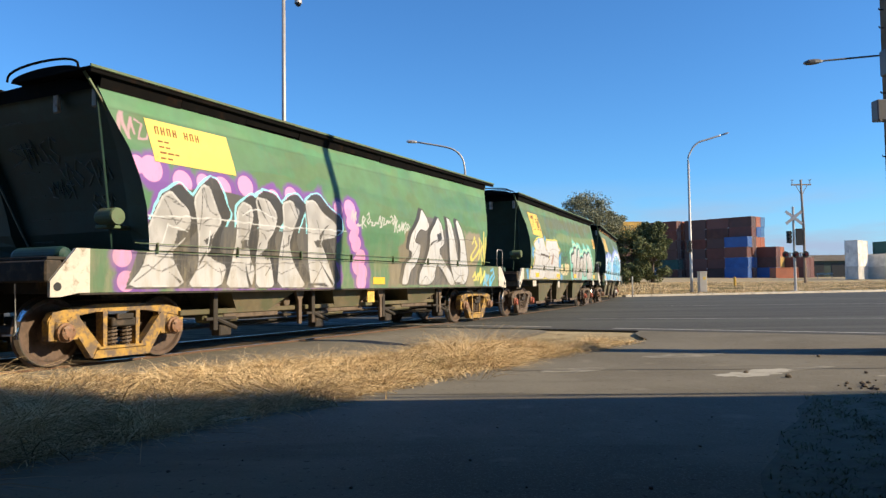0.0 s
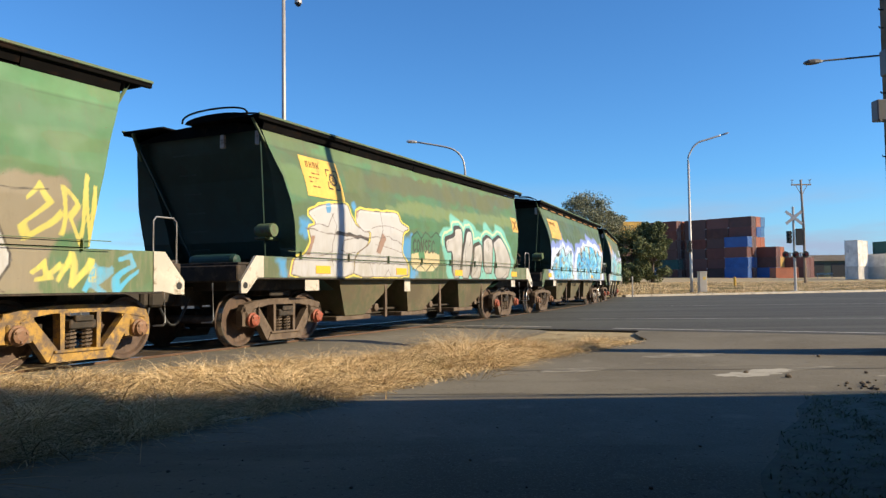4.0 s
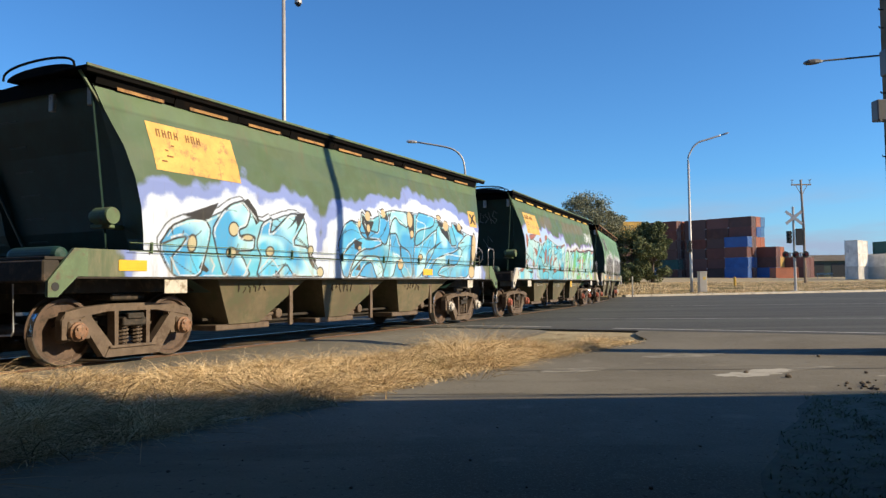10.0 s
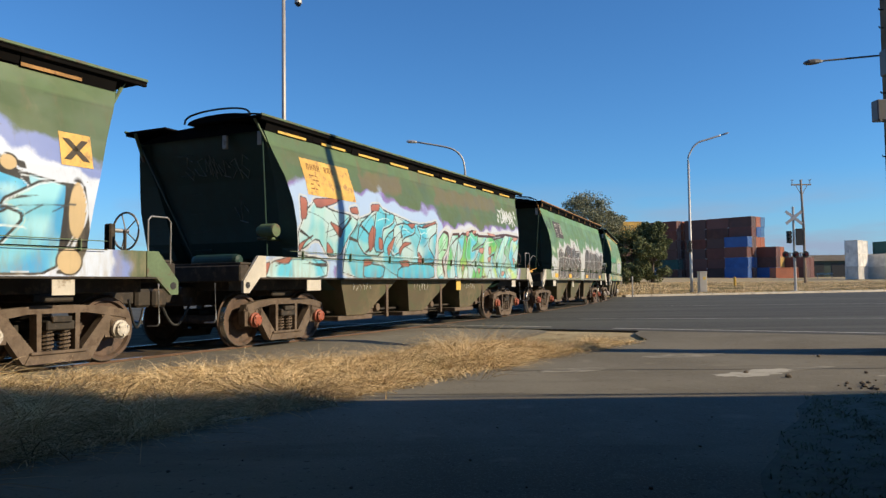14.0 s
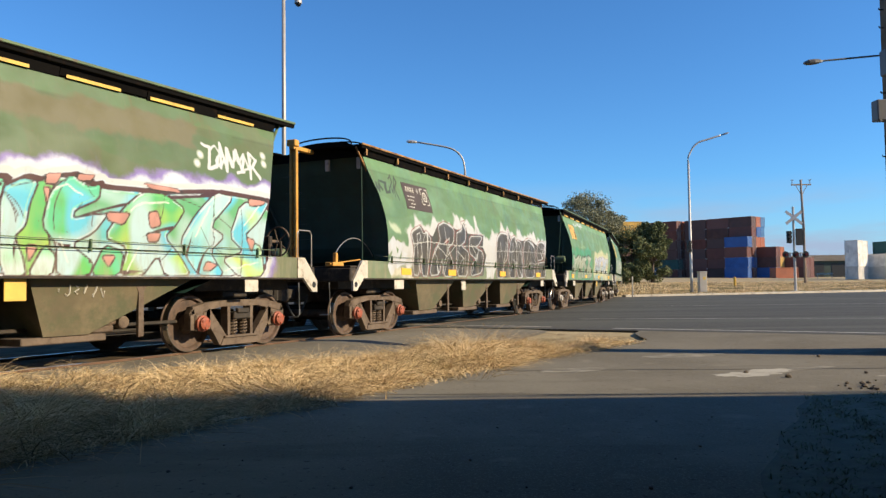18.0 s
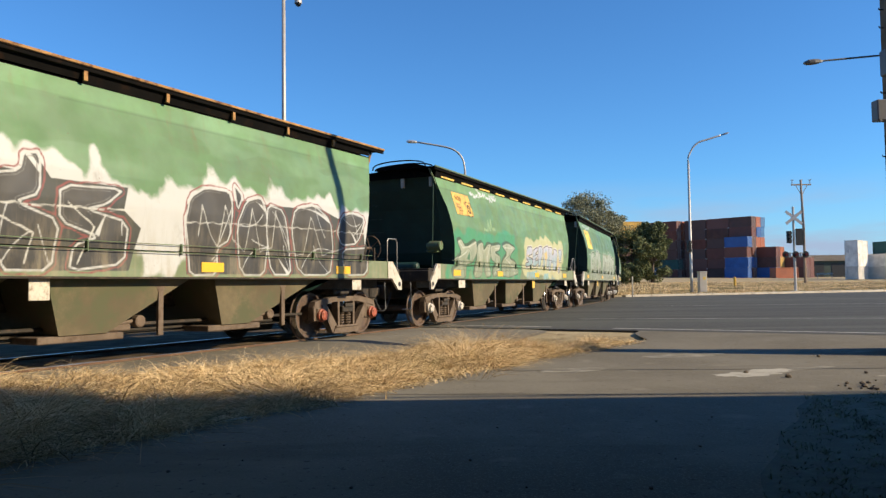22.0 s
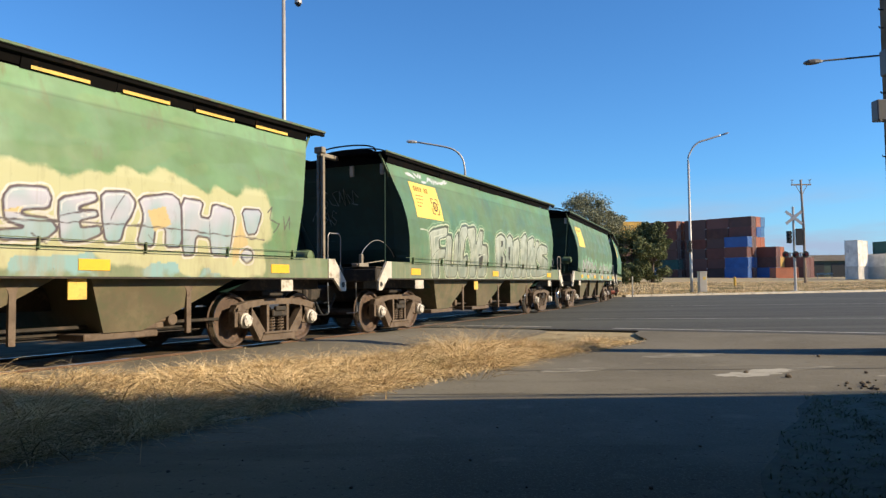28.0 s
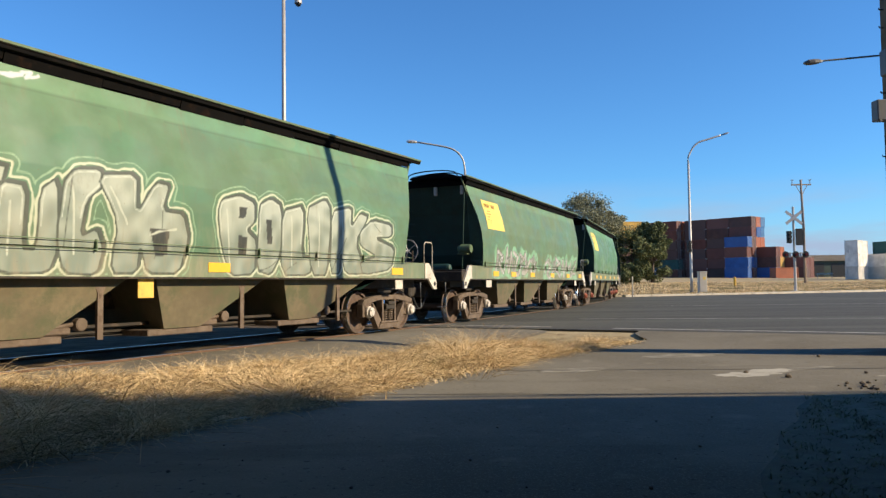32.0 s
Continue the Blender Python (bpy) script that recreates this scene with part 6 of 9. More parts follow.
    line(a, [(3.00, 1.28), (3.19, 1.59)], .012, (.62, .70, .62, 1))
    line(a, [(4.21, 1.80), (4.50, 2.29)], .012, (.62, .70, .62, 1))
    line(a, [(5.26, 2.04), (5.62, 2.38)], .012, (.62, .70, .62, 1))
    line(a, [(4.87, 1.30), (5.66, 1.44)], .012, (.62, .70, .62, 1))
    haze(a, .13, (.50, .56, .65, 1))
    glow(a, .07, (.20, .15, .42, 1))
    dab(a, [(-3.21, 3.46), (-1.53, 3.54), (-1.63, 3.15), (-3.37, 3.06)], (.13, .12, .06, 1), 'halo')
    dab(a, [(0.29, 3.51), (4.45, 3.63), (4.18, 3.23), (0.06, 3.08)], (.12, .115, .06, 1), 'halo')
    dab(a, [(-3.39, 3.34), (-2.48, 3.38), (-1.61, 3.39), (-1.67, 3.11), (-3.44, 3.03)], (.13, .115, .06, 1), 'halo')
    dab(a, [(2.34, 3.50), (4.51, 3.57), (4.29, 3.24), (2.27, 3.14)], (.125, .12, .062, 1), 'halo')
    letters(a, (4.45, 5.75, 2.85, 3.35), "5134", .028, (.52, .55, .58, 1))
    letters(a, (4.6, 5.6, 2.95, 3.3), "213", .018, (.52, .55, .58, 1))
    for u, z in ((4.3, 2.95), (4.4, 3.1), (5.9, 3.3), (5.88, 3.15)):
        eye(a, u, z, .05, .05, (.52, .55, .58, 1), (.30, .36, .28, 1))
    return a


def art_5():
    a = Art()
    dab(a, [(-5.21, 1.97), (-4.83, 1.94), (-4.95, 2.34), (-4.57, 2.39), (-4.50, 2.68), (-4.10, 2.48), (-3.76, 2.45), (-3.37, 2.76), (-3.21, 2.63), (-2.25, 2.54), (-2.11, 2.89), (-1.78, 2.74), (-1.68, 2.82), (-1.28, 2.79), (-0.86, 2.52), (-0.69, 2.89), (-0.44, 2.52), (-0.10, 2.44), (0.25, 2.21), (0.16, 1.54), (-4.66, 1.42), (-5.15, 1.52)], (.48, .50, .51, 1), 'cloud')
    dab(a, [(-0.07, 2.08), (0.06, 2.41), (0.37, 2.33), (0.49, 2.62), (0.89, 2.52), (1.25, 2.60), (1.35, 2.97), (1.59, 2.67), (1.94, 2.80), (2.26, 2.64), (2.73, 2.56), (2.89, 2.88), (3.16, 2.67), (3.36, 2.56), (4.13, 2.70), (4.59, 2.80), (4.79, 2.57), (5.39, 2.56), (6.08, 2.55), (6.14, 1.83), (5.22, 1.60), (0.93, 1.49), (0.63, 1.21), (0.14, 1.21), (-0.00, 1.60)], (.48, .50, .51, 1), 'cloud')
    dab(a, [(-4.70, 2.22), (-4.17, 2.44), (-3.93, 2.29), (-3.54, 2.22), (-3.22, 2.54), (-2.23, 2.50), (-1.68, 2.45), (-1.49, 2.63), (-1.33, 2.42), (-0.17, 2.42), (-0.24, 2.10), (0.06, 1.87), (-0.12, 1.27), (-4.58, 1.23), (-4.48, 1.67)], (.045, .05, .045, 1))
    dab(a, [(0.88, 2.27), (1.28, 2.54), (1.88, 2.42), (2.24, 2.46), (2.83, 2.43), (3.46, 2.45), (4.16, 2.51), (4.78, 2.35), (5.60, 2.41), (5.76, 1.82), (5.86, 1.27), (0.93, 1.23)], (.05, .055, .05, 1))
    body(a, [(-4.70, 2.25), (-4.21, 2.42), (-4.05, 2.25), (-3.89, 2.30), (-3.63, 2.16), (-3.75, 1.25), (-4.04, 1.25), (-4.11, 1.81), (-4.24, 1.25), (-4.51, 1.28), (-4.50, 1.91)], (.028, .028, .028, 1), (.06, .06, .06, 1), (.48, .50, .51, 1), .014)
    body(a, [(-3.22, 2.49), (-2.83, 2.62), (-2.23, 2.48), (-2.29, 2.12), (-2.64, 1.96), (-2.19, 1.56), (-2.30, 1.25), (-2.80, 1.25), (-2.92, 1.74), (-3.09, 1.29), (-3.63, 1.26), (-3.44, 1.85), (-3.09, 2.13)], (.028, .028, .028, 1), (.06, .06, .06, 1), (.48, .50, .51, 1), .014)
    body(a, [(-2.11, 2.39), (-1.74, 2.46), (-1.68, 2.69), (-1.47, 2.72), (-1.48, 2.21), (-1.80, 2.08), (-1.20, 1.89), (-1.29, 1.26), (-1.98, 1.26)], (.028, .028, .028, 1), (.06, .06, .06, 1), (.48, .50, .51, 1), .014)
    body(a, [(-1.21, 2.35), (-0.24, 2.39), (-0.52, 2.16), (-0.84, 2.07), (-0.16, 1.94), (-0.19, 1.37), (-1.04, 1.26), (-0.98, 1.59), (-0.61, 1.72), (-1.20, 1.89)], (.028, .028, .028, 1), (.06, .06, .06, 1), (.48, .50, .51, 1), .014)
    body(a, [(0.96, 2.40), (1.28, 2.58), (1.79, 2.57), (1.87, 2.36), (1.81, 1.79), (1.56, 1.66), (1.57, 1.23), (1.00, 1.22), (0.96, 1.58), (0.87, 2.04)], (.028, .028, .028, 1), (.06, .06, .06, 1), (.48, .50, .51, 1), .014)
    body(a, [(1.91, 2.72), (2.10, 2.51), (1.98, 2.28)], (.028, .028, .028, 1), (.06, .06, .06, 1), (.48, .50, .51, 1), .014)
    body(a, [(2.19, 2.45), (2.53, 2.55), (2.67, 2.37), (2.75, 1.70), (2.67, 1.23), (2.10, 1.23), (1.97, 2.05)], (.028, .028, .028, 1), (.06, .06, .06, 1), (.48, .50, .51, 1), .014)
    body(a, [(2.73, 2.44), (3.14, 2.37), (3.32, 1.72), (3.39, 1.24), (2.87, 1.24), (2.68, 2.03)], (.028, .028, .028, 1), (.06, .06, .06, 1), (.48, .50, .51, 1), .014)
    body(a, [(3.46, 2.43), (4.04, 2.55), (4.52, 2.30), (4.65, 1.70), (4.57, 1.25), (3.62, 1.24), (3.35, 2.07)], (.028, .028, .028, 1), (.06, .06, .06, 1), (.48, .50, .51, 1), .014)
    body(a, [(4.91, 2.40), (5.25, 2.50), (5.74, 2.42), (5.47, 1.89), (4.93, 1.83), (4.75, 2.08)], (.028, .028, .028, 1), (.06, .06, .06, 1), (.48, .50, .51, 1), .014)
    body(a, [(4.93, 1.75), (5.90, 1.82), (5.86, 1.26), (5.09, 1.25)], (.028, .028, .028, 1), (.06, .06, .06, 1), (.48, .50, .51, 1), .014)
    line(a, [(-4.40, 2.22), (-4.27, 1.56), (-4.12, 1.31), (-4.06, 1.69), (-4.25, 2.29), (-4.40, 2.22)], .011, (.52, .53, .51, 1))
    line(a, [(-3.85, 2.20), (-3.71, 1.45)], .011, (.52, .53, .51, 1))
    line(a, [(-2.84, 2.49), (-2.64, 1.89), (-2.90, 1.33)], .011, (.52, .53, .51, 1))
    line(a, [(-2.85, 2.08), (-2.55, 2.24), (-2.60, 2.03)], .011, (.52, .53, .51, 1))
    line(a, [(-3.47, 1.71), (-3.22, 1.99), (-2.63, 1.75), (-2.13, 2.06)], .011, (.52, .53, .51, 1))
    line(a, [(-2.01, 1.92), (-1.54, 1.72), (-1.64, 1.35)], .011, (.52, .53, .51, 1))
    line(a, [(-1.09, 2.13), (-0.69, 1.84), (-0.92, 1.36)], .011, (.52, .53, .51, 1))
    line(a, [(-4.62, 1.99), (-3.84, 2.08), (-2.65, 2.06), (-1.33, 2.07), (-0.03, 2.11)], .011, (.52, .53, .51, 1))
    line(a, [(1.14, 1.82), (1.20, 2.30), (1.37, 1.89), (1.56, 1.66), (1.70, 2.35), (1.89, 1.80), (2.18, 1.62), (2.33, 2.34), (2.56, 1.63), (2.85, 1.71), (2.92, 2.32), (3.28, 1.65), (3.73, 1.60), (3.91, 2.33), (4.31, 1.62), (5.06, 1.79)], .009, (.45, .46, .45, 1))
    line(a, [(0.89, 2.01), (2.24, 2.07), (3.91, 2.09), (5.74, 2.10)], .009, (.45, .46, .45, 1))
    dab(a, [(-2.85, 2.12), (-2.70, 2.22), (-2.59, 2.13), (-2.73, 2.06)], (.20, .05, .05, 1), 'edge')
    dab(a, [(-5.73, 2.42), (-5.16, 2.23), (-5.19, 2.17), (-5.67, 2.31)], (.42, .50, .36, 1), 'cloud')
    dab(a, [(-5.72, 1.94), (-5.19, 2.06), (-5.21, 1.86), (-5.68, 1.80)], (.24, .27, .10, 1), 'cloud')
    dab(a, [(-5.63, 1.40), (-5.15, 1.48), (-4.58, 1.31), (-4.58, 1.22), (-5.60, 1.21)], (.50, .48, .38, 1), 'cloud')
    ring(a, .05, .012, (.22, .06, .06, 1))
    return a


def art_6():
    a = Art()
    body(a, [(-5.65, 2.18), (-5.36, 2.25), (-5.03, 2.04), (-4.28, 2.27), (-4.14, 1.96), (-4.45, 1.63), (-4.88, 1.58), (-4.95, 1.19), (-5.82, 1.21), (-5.89, 1.41), (-5.32, 1.59), (-5.77, 1.63), (-5.27, 1.86)], (.20, .25, .17, 1), (.31, .345, .27, 1), (.045, .08, .05, 1), .016)
    body(a, [(-4.16, 2.16), (-3.76, 2.25), (-3.66, 2.00), (-3.33, 2.22), (-2.78, 2.16), (-3.02, 1.90), (-3.15, 1.68), (-2.94, 1.27), (-3.43, 1.23), (-3.54, 1.73), (-3.80, 1.23), (-4.40, 1.22), (-4.17, 1.70)], (.20, .25, .17, 1), (.31, .345, .27, 1), (.045, .08, .05, 1), .016)
    body(a, [(-3.19, 2.16), (-2.23, 2.25), (-2.34, 2.04), (-2.77, 1.98), (-2.21, 1.87), (-2.24, 1.35), (-2.83, 1.23), (-2.83, 1.48), (-2.57, 1.63), (-3.01, 1.76)], (.20, .25, .17, 1), (.31, .345, .27, 1), (.045, .08, .05, 1), .016)
    body(a, [(-2.17, 2.20), (-1.63, 2.32), (-0.80, 2.18), (-1.25, 1.99), (-1.37, 1.83), (-0.76, 1.74), (-0.39, 1.37), (-1.34, 1.24), (-2.01, 1.28), (-2.08, 1.72), (-1.63, 1.97)], (.20, .25, .17, 1), (.31, .345, .27, 1), (.045, .08, .05, 1), .016)
    dab(a, [(-4.90, 1.73), (-4.72, 1.93), (-4.67, 1.68)], (.05, .16, .09, 1))
    cast(a, -.08, .06, (.05, .10, .06, 1))
    line(a, [(-5.50, 2.19), (-5.21, 2.01), (-4.61, 2.09), (-4.28, 2.21)], .014, (.50, .53, .46, 1))
    line(a, [(-5.74, 1.69), (-5.20, 1.81), (-4.91, 1.94)], .014, (.50, .53, .46, 1))
    line(a, [(-4.03, 2.13), (-3.91, 1.72), (-4.24, 1.32)], .014, (.50, .53, .46, 1))
    line(a, [(-3.19, 2.13), (-3.36, 1.81), (-3.14, 1.33)], .014, (.50, .53, .46, 1))
    line(a, [(-2.77, 2.09), (-2.34, 2.12)], .014, (.50, .53, .46, 1))
    line(a, [(-1.88, 2.15), (-1.13, 2.16)], .014, (.50, .53, .46, 1))
    line(a, [(-1.74, 1.81), (-1.08, 1.60), (-0.81, 1.37)], .014, (.50, .53, .46, 1))
    line(a, [(-2.54, 1.78), (-2.35, 1.49), (-2.73, 1.34)], .014, (.50, .53, .46, 1))
    line(a, [(-5.62, 1.87), (-5.32, 1.48)], .010, (.05, .07, .05, 1))
    line(a, [(-5.11, 1.66), (-5.03, 1.31)], .010, (.05, .07, .05, 1))
    line(a, [(-3.75, 1.99), (-3.52, 1.33)], .010, (.05, .07, .05, 1))
    line(a, [(-2.65, 1.88), (-2.73, 1.34)], .010, (.05, .07, .05, 1))
    line(a, [(-1.61, 1.74), (-1.71, 1.28)], .010, (.05, .07, .05, 1))
    line(a, [(-5.79, 1.41), (-5.03, 1.43), (-3.71, 1.39), (-0.53, 1.46)], .010, (.05, .07, .05, 1))
    haze(a, .26, (.055, .25, .13, 1))
    after(a)
    body(a, [(0.33, 2.13), (0.44, 2.27), (0.88, 2.30), (0.96, 2.17), (0.92, 2.03), (0.59, 1.99), (0.57, 1.93), (0.95, 1.91), (1.06, 1.78), (0.91, 1.65), (0.62, 1.63), (0.34, 1.61), (0.26, 1.73), (0.65, 1.78), (0.37, 1.84)], (.25, .38, .42, 1), (.42, .43, .53, 1), (.07, .05, .07, 1), .018)
    body(a, [(1.04, 2.18), (1.57, 2.31), (1.61, 2.19), (1.34, 2.09), (1.34, 2.04), (1.60, 2.07), (1.63, 1.98), (1.35, 1.91), (1.38, 1.82), (1.66, 1.87), (1.69, 1.75), (1.43, 1.64), (1.10, 1.62), (1.05, 1.94)], (.25, .38, .42, 1), (.42, .43, .53, 1), (.07, .05, .07, 1), .018)
    body(a, [(1.65, 2.32), (2.08, 2.37), (2.21, 2.24), (2.18, 2.08), (2.04, 1.88), (1.99, 1.67), (1.75, 1.65), (1.67, 1.99)], (.25, .38, .42, 1), (.42, .43, .53, 1), (.07, .05, .07, 1), .018)
    body(a, [(2.24, 2.30), (2.83, 2.42), (3.01, 2.32), (3.07, 1.63), (2.76, 1.62), (2.74, 1.90), (2.56, 1.89), (2.55, 1.61), (2.25, 1.65), (2.35, 2.04)], (.25, .38, .42, 1), (.42, .43, .53, 1), (.07, .05, .07, 1), .018)
    body(a, [(3.01, 2.38), (3.47, 2.36), (3.39, 2.12), (3.59, 2.10), (3.66, 2.35), (4.14, 2.27), (4.06, 1.54), (3.68, 1.53), (3.61, 1.80), (3.33, 1.82), (3.32, 1.52), (3.09, 1.51)], (.25, .38, .42, 1), (.42, .43, .53, 1), (.07, .05, .07, 1), .018)
    body(a, [(4.28, 2.31), (4.79, 2.34), (4.66, 1.92), (4.43, 1.89)], (.25, .38, .42, 1), (.42, .43, .53, 1), (.07, .05, .07, 1), .018)
    body(a, [(4.32, 1.61), (4.44, 1.68), (4.61, 1.61), (4.60, 1.49), (4.46, 1.42), (4.34, 1.49)], (.25, .38, .42, 1), (.42, .43, .53, 1), (.07, .05, .07, 1), .018)
    dab(a, [(2.39, 1.49), (3.32, 1.52), (3.28, 1.21), (2.39, 1.21)], (.20, .36, .38, 1), 'cloud')
    dab(a, [(3.64, 1.53), (4.14, 1.35), (4.06, 1.23), (3.48, 1.22)], (.20, .36, .38, 1), 'cloud')
    dab(a, [(0.82, 1.49), (1.58, 1.54), (1.58, 1.21), (0.44, 1.20), (0.43, 1.43)], (.20, .36, .38, 1), 'cloud')
    dab(a, [(2.41, 2.12), (2.72, 2.21), (2.84, 1.96), (2.56, 1.83)], (.50, .40, .20, 1))
    dab(a, [(4.12, 1.79), (4.28, 2.12), (4.48, 1.75), (4.14, 1.35)], (.50, .40, .20, 1))
    dab(a, [(0.31, 1.95), (0.59, 2.03), (0.55, 1.95)], (.50, .40, .20, 1))
    ring(a, .035, .014, (.55, .54, .55, 1))
    haze(a, .30, (.42, .43, .25, 1))
    line(a, [(0.27, 1.86), (1.05, 1.88), (2.56, 1.91), (4.86, 1.83)], .012, (.06, .05, .06, 1))
    line(a, [(0.71, 1.72), (0.92, 1.59)], .012, (.06, .05, .06, 1))
    line(a, [(4.93, 2.30), (5.04, 2.39), (4.98, 2.20), (5.23, 2.12), (5.09, 1.97)], .012, (.06, .05, .06, 1))
    line(a, [(5.34, 2.26), (5.37, 2.02), (5.50, 2.28), (5.50, 2.05)], .012, (.06, .05, .06, 1))
    return a


def art_7():
    a = Art()
    body(a, [(-4.75, 2.35), (-3.63, 2.53), (-3.70, 2.26), (-4.21, 2.16), (-4.16, 1.93), (-3.77, 1.95), (-3.81, 1.70), (-4.19, 1.68), (-4.12, 1.19), (-4.50, 1.19), (-4.57, 1.66), (-4.67, 2.07)], (.17, .215, .175, 1), (.36, .40, .34, 1), (.045, .06, .045, 1), .017)
    body(a, [(-3.72, 2.31), (-3.39, 2.29), (-3.41, 1.52), (-3.23, 1.52), (-3.22, 2.25), (-2.98, 2.44), (-2.93, 1.53), (-3.05, 1.23), (-3.67, 1.22), (-3.80, 1.44), (-3.77, 1.95)], (.17, .215, .175, 1), (.36, .40, .34, 1), (.045, .06, .045, 1), .017)
    body(a, [(-2.90, 2.38), (-2.75, 2.58), (-2.34, 2.63), (-2.30, 2.40), (-2.56, 2.17), (-2.63, 1.71), (-2.39, 1.83), (-2.26, 1.55), (-2.36, 1.21), (-2.86, 1.23), (-2.97, 1.73)], (.17, .215, .175, 1), (.36, .40, .34, 1), (.045, .06, .045, 1), .017)
    body(a, [(-2.42, 2.55), (-1.74, 2.64), (-1.76, 2.08), (-1.43, 2.56), (-1.16, 2.54), (-1.30, 2.15), (-0.90, 2.14), (-0.77, 1.75), (-0.94, 1.24), (-1.54, 1.24), (-1.66, 1.64), (-1.71, 1.24), (-2.15, 1.23), (-2.06, 1.92)], (.17, .215, .175, 1), (.36, .40, .34, 1), (.045, .06, .045, 1), .017)
    body(a, [(-0.20, 2.22), (-0.12, 2.43), (0.31, 2.55), (0.68, 2.45), (0.67, 2.11), (0.49, 1.97), (0.74, 1.81), (0.72, 1.25), (0.13, 1.21), (-0.11, 1.78)], (.17, .215, .175, 1), (.36, .40, .34, 1), (.045, .06, .045, 1), .017)
    body(a, [(0.76, 2.42), (1.08, 2.57), (1.37, 2.46), (1.38, 1.57), (1.12, 1.23), (0.77, 1.31)], (.17, .215, .175, 1), (.36, .40, .34, 1), (.045, .06, .045, 1), .017)
    body(a, [(1.36, 2.37), (2.01, 2.53), (1.96, 1.58), (2.32, 1.55), (2.22, 1.24), (1.41, 1.23)], (.17, .215, .175, 1), (.36, .40, .34, 1), (.045, .06, .045, 1), .017)
    body(a, [(2.06, 2.47), (2.70, 2.71), (2.84, 2.52), (2.78, 1.24), (2.28, 1.24)], (.17, .215, .175, 1), (.36, .40, .34, 1), (.045, .06, .045, 1), .017)
    body(a, [(2.84, 2.48), (3.57, 2.63), (3.53, 2.22), (3.86, 2.53), (4.19, 2.47), (3.69, 1.93), (4.16, 1.28), (3.38, 1.27), (3.22, 1.71), (3.18, 1.27), (2.88, 1.27)], (.17, .215, .175, 1), (.36, .40, .34, 1), (.045, .06, .045, 1), .017)
    body(a, [(3.84, 2.14), (4.30, 2.42), (5.11, 2.36), (5.10, 2.09), (4.40, 2.04), (5.25, 1.86), (5.16, 1.39), (4.01, 1.25), (3.91, 1.53), (4.56, 1.65), (3.87, 1.85)], (.17, .215, .175, 1), (.36, .40, .34, 1), (.045, .06, .045, 1), .017)
    cast(a, .05, .04, (.06, .075, .06, 1))
    dab(a, [(0.96, 2.17), (1.09, 2.18), (1.14, 1.78), (1.01, 1.78)], (.03, .035, .03, 1))
    dab(a, [(0.30, 2.34), (0.48, 2.35), (0.44, 2.18), (0.29, 2.17)], (.03, .035, .03, 1))
    dab(a, [(0.29, 1.88), (0.50, 1.85), (0.50, 1.55), (0.32, 1.54)], (.03, .035, .03, 1))
    dab(a, [(-1.51, 1.87), (-1.16, 1.89), (-1.18, 1.51), (-1.39, 1.50)], (.03, .035, .03, 1))
    ring(a, .03, .018, (.47, .51, .38, 1))
    ring(a, .11, .010, (.24, .38, .24, 1), 1.2)
    line(a, [(-5.22, 2.36), (-4.87, 2.36), (-4.75, 2.30)], .014, (.46, .50, .42, 1))
    line(a, [(-4.48, 2.21), (-4.38, 1.79), (-4.39, 1.31)], .014, (.46, .50, .42, 1))
    line(a, [(-4.48, 2.21), (-3.88, 2.32)], .014, (.46, .50, .42, 1))
    line(a, [(-3.59, 2.09), (-3.59, 1.45)], .014, (.46, .50, .42, 1))
    line(a, [(-2.76, 2.36), (-2.71, 1.47)], .014, (.46, .50, .42, 1))
    line(a, [(-2.19, 2.41), (-1.91, 1.93)], .014, (.46, .50, .42, 1))
    line(a, [(-1.51, 1.80), (-1.03, 1.90)], .014, (.46, .50, .42, 1))
    line(a, [(0.01, 2.28), (0.13, 1.37)], .014, (.46, .50, .42, 1))
    line(a, [(1.64, 2.30), (1.70, 1.40)], .014, (.46, .50, .42, 1))
    line(a, [(2.46, 2.45), (2.50, 1.41)], .014, (.46, .50, .42, 1))
    line(a, [(3.23, 2.40), (3.28, 1.42)], .014, (.46, .50, .42, 1))
    return a


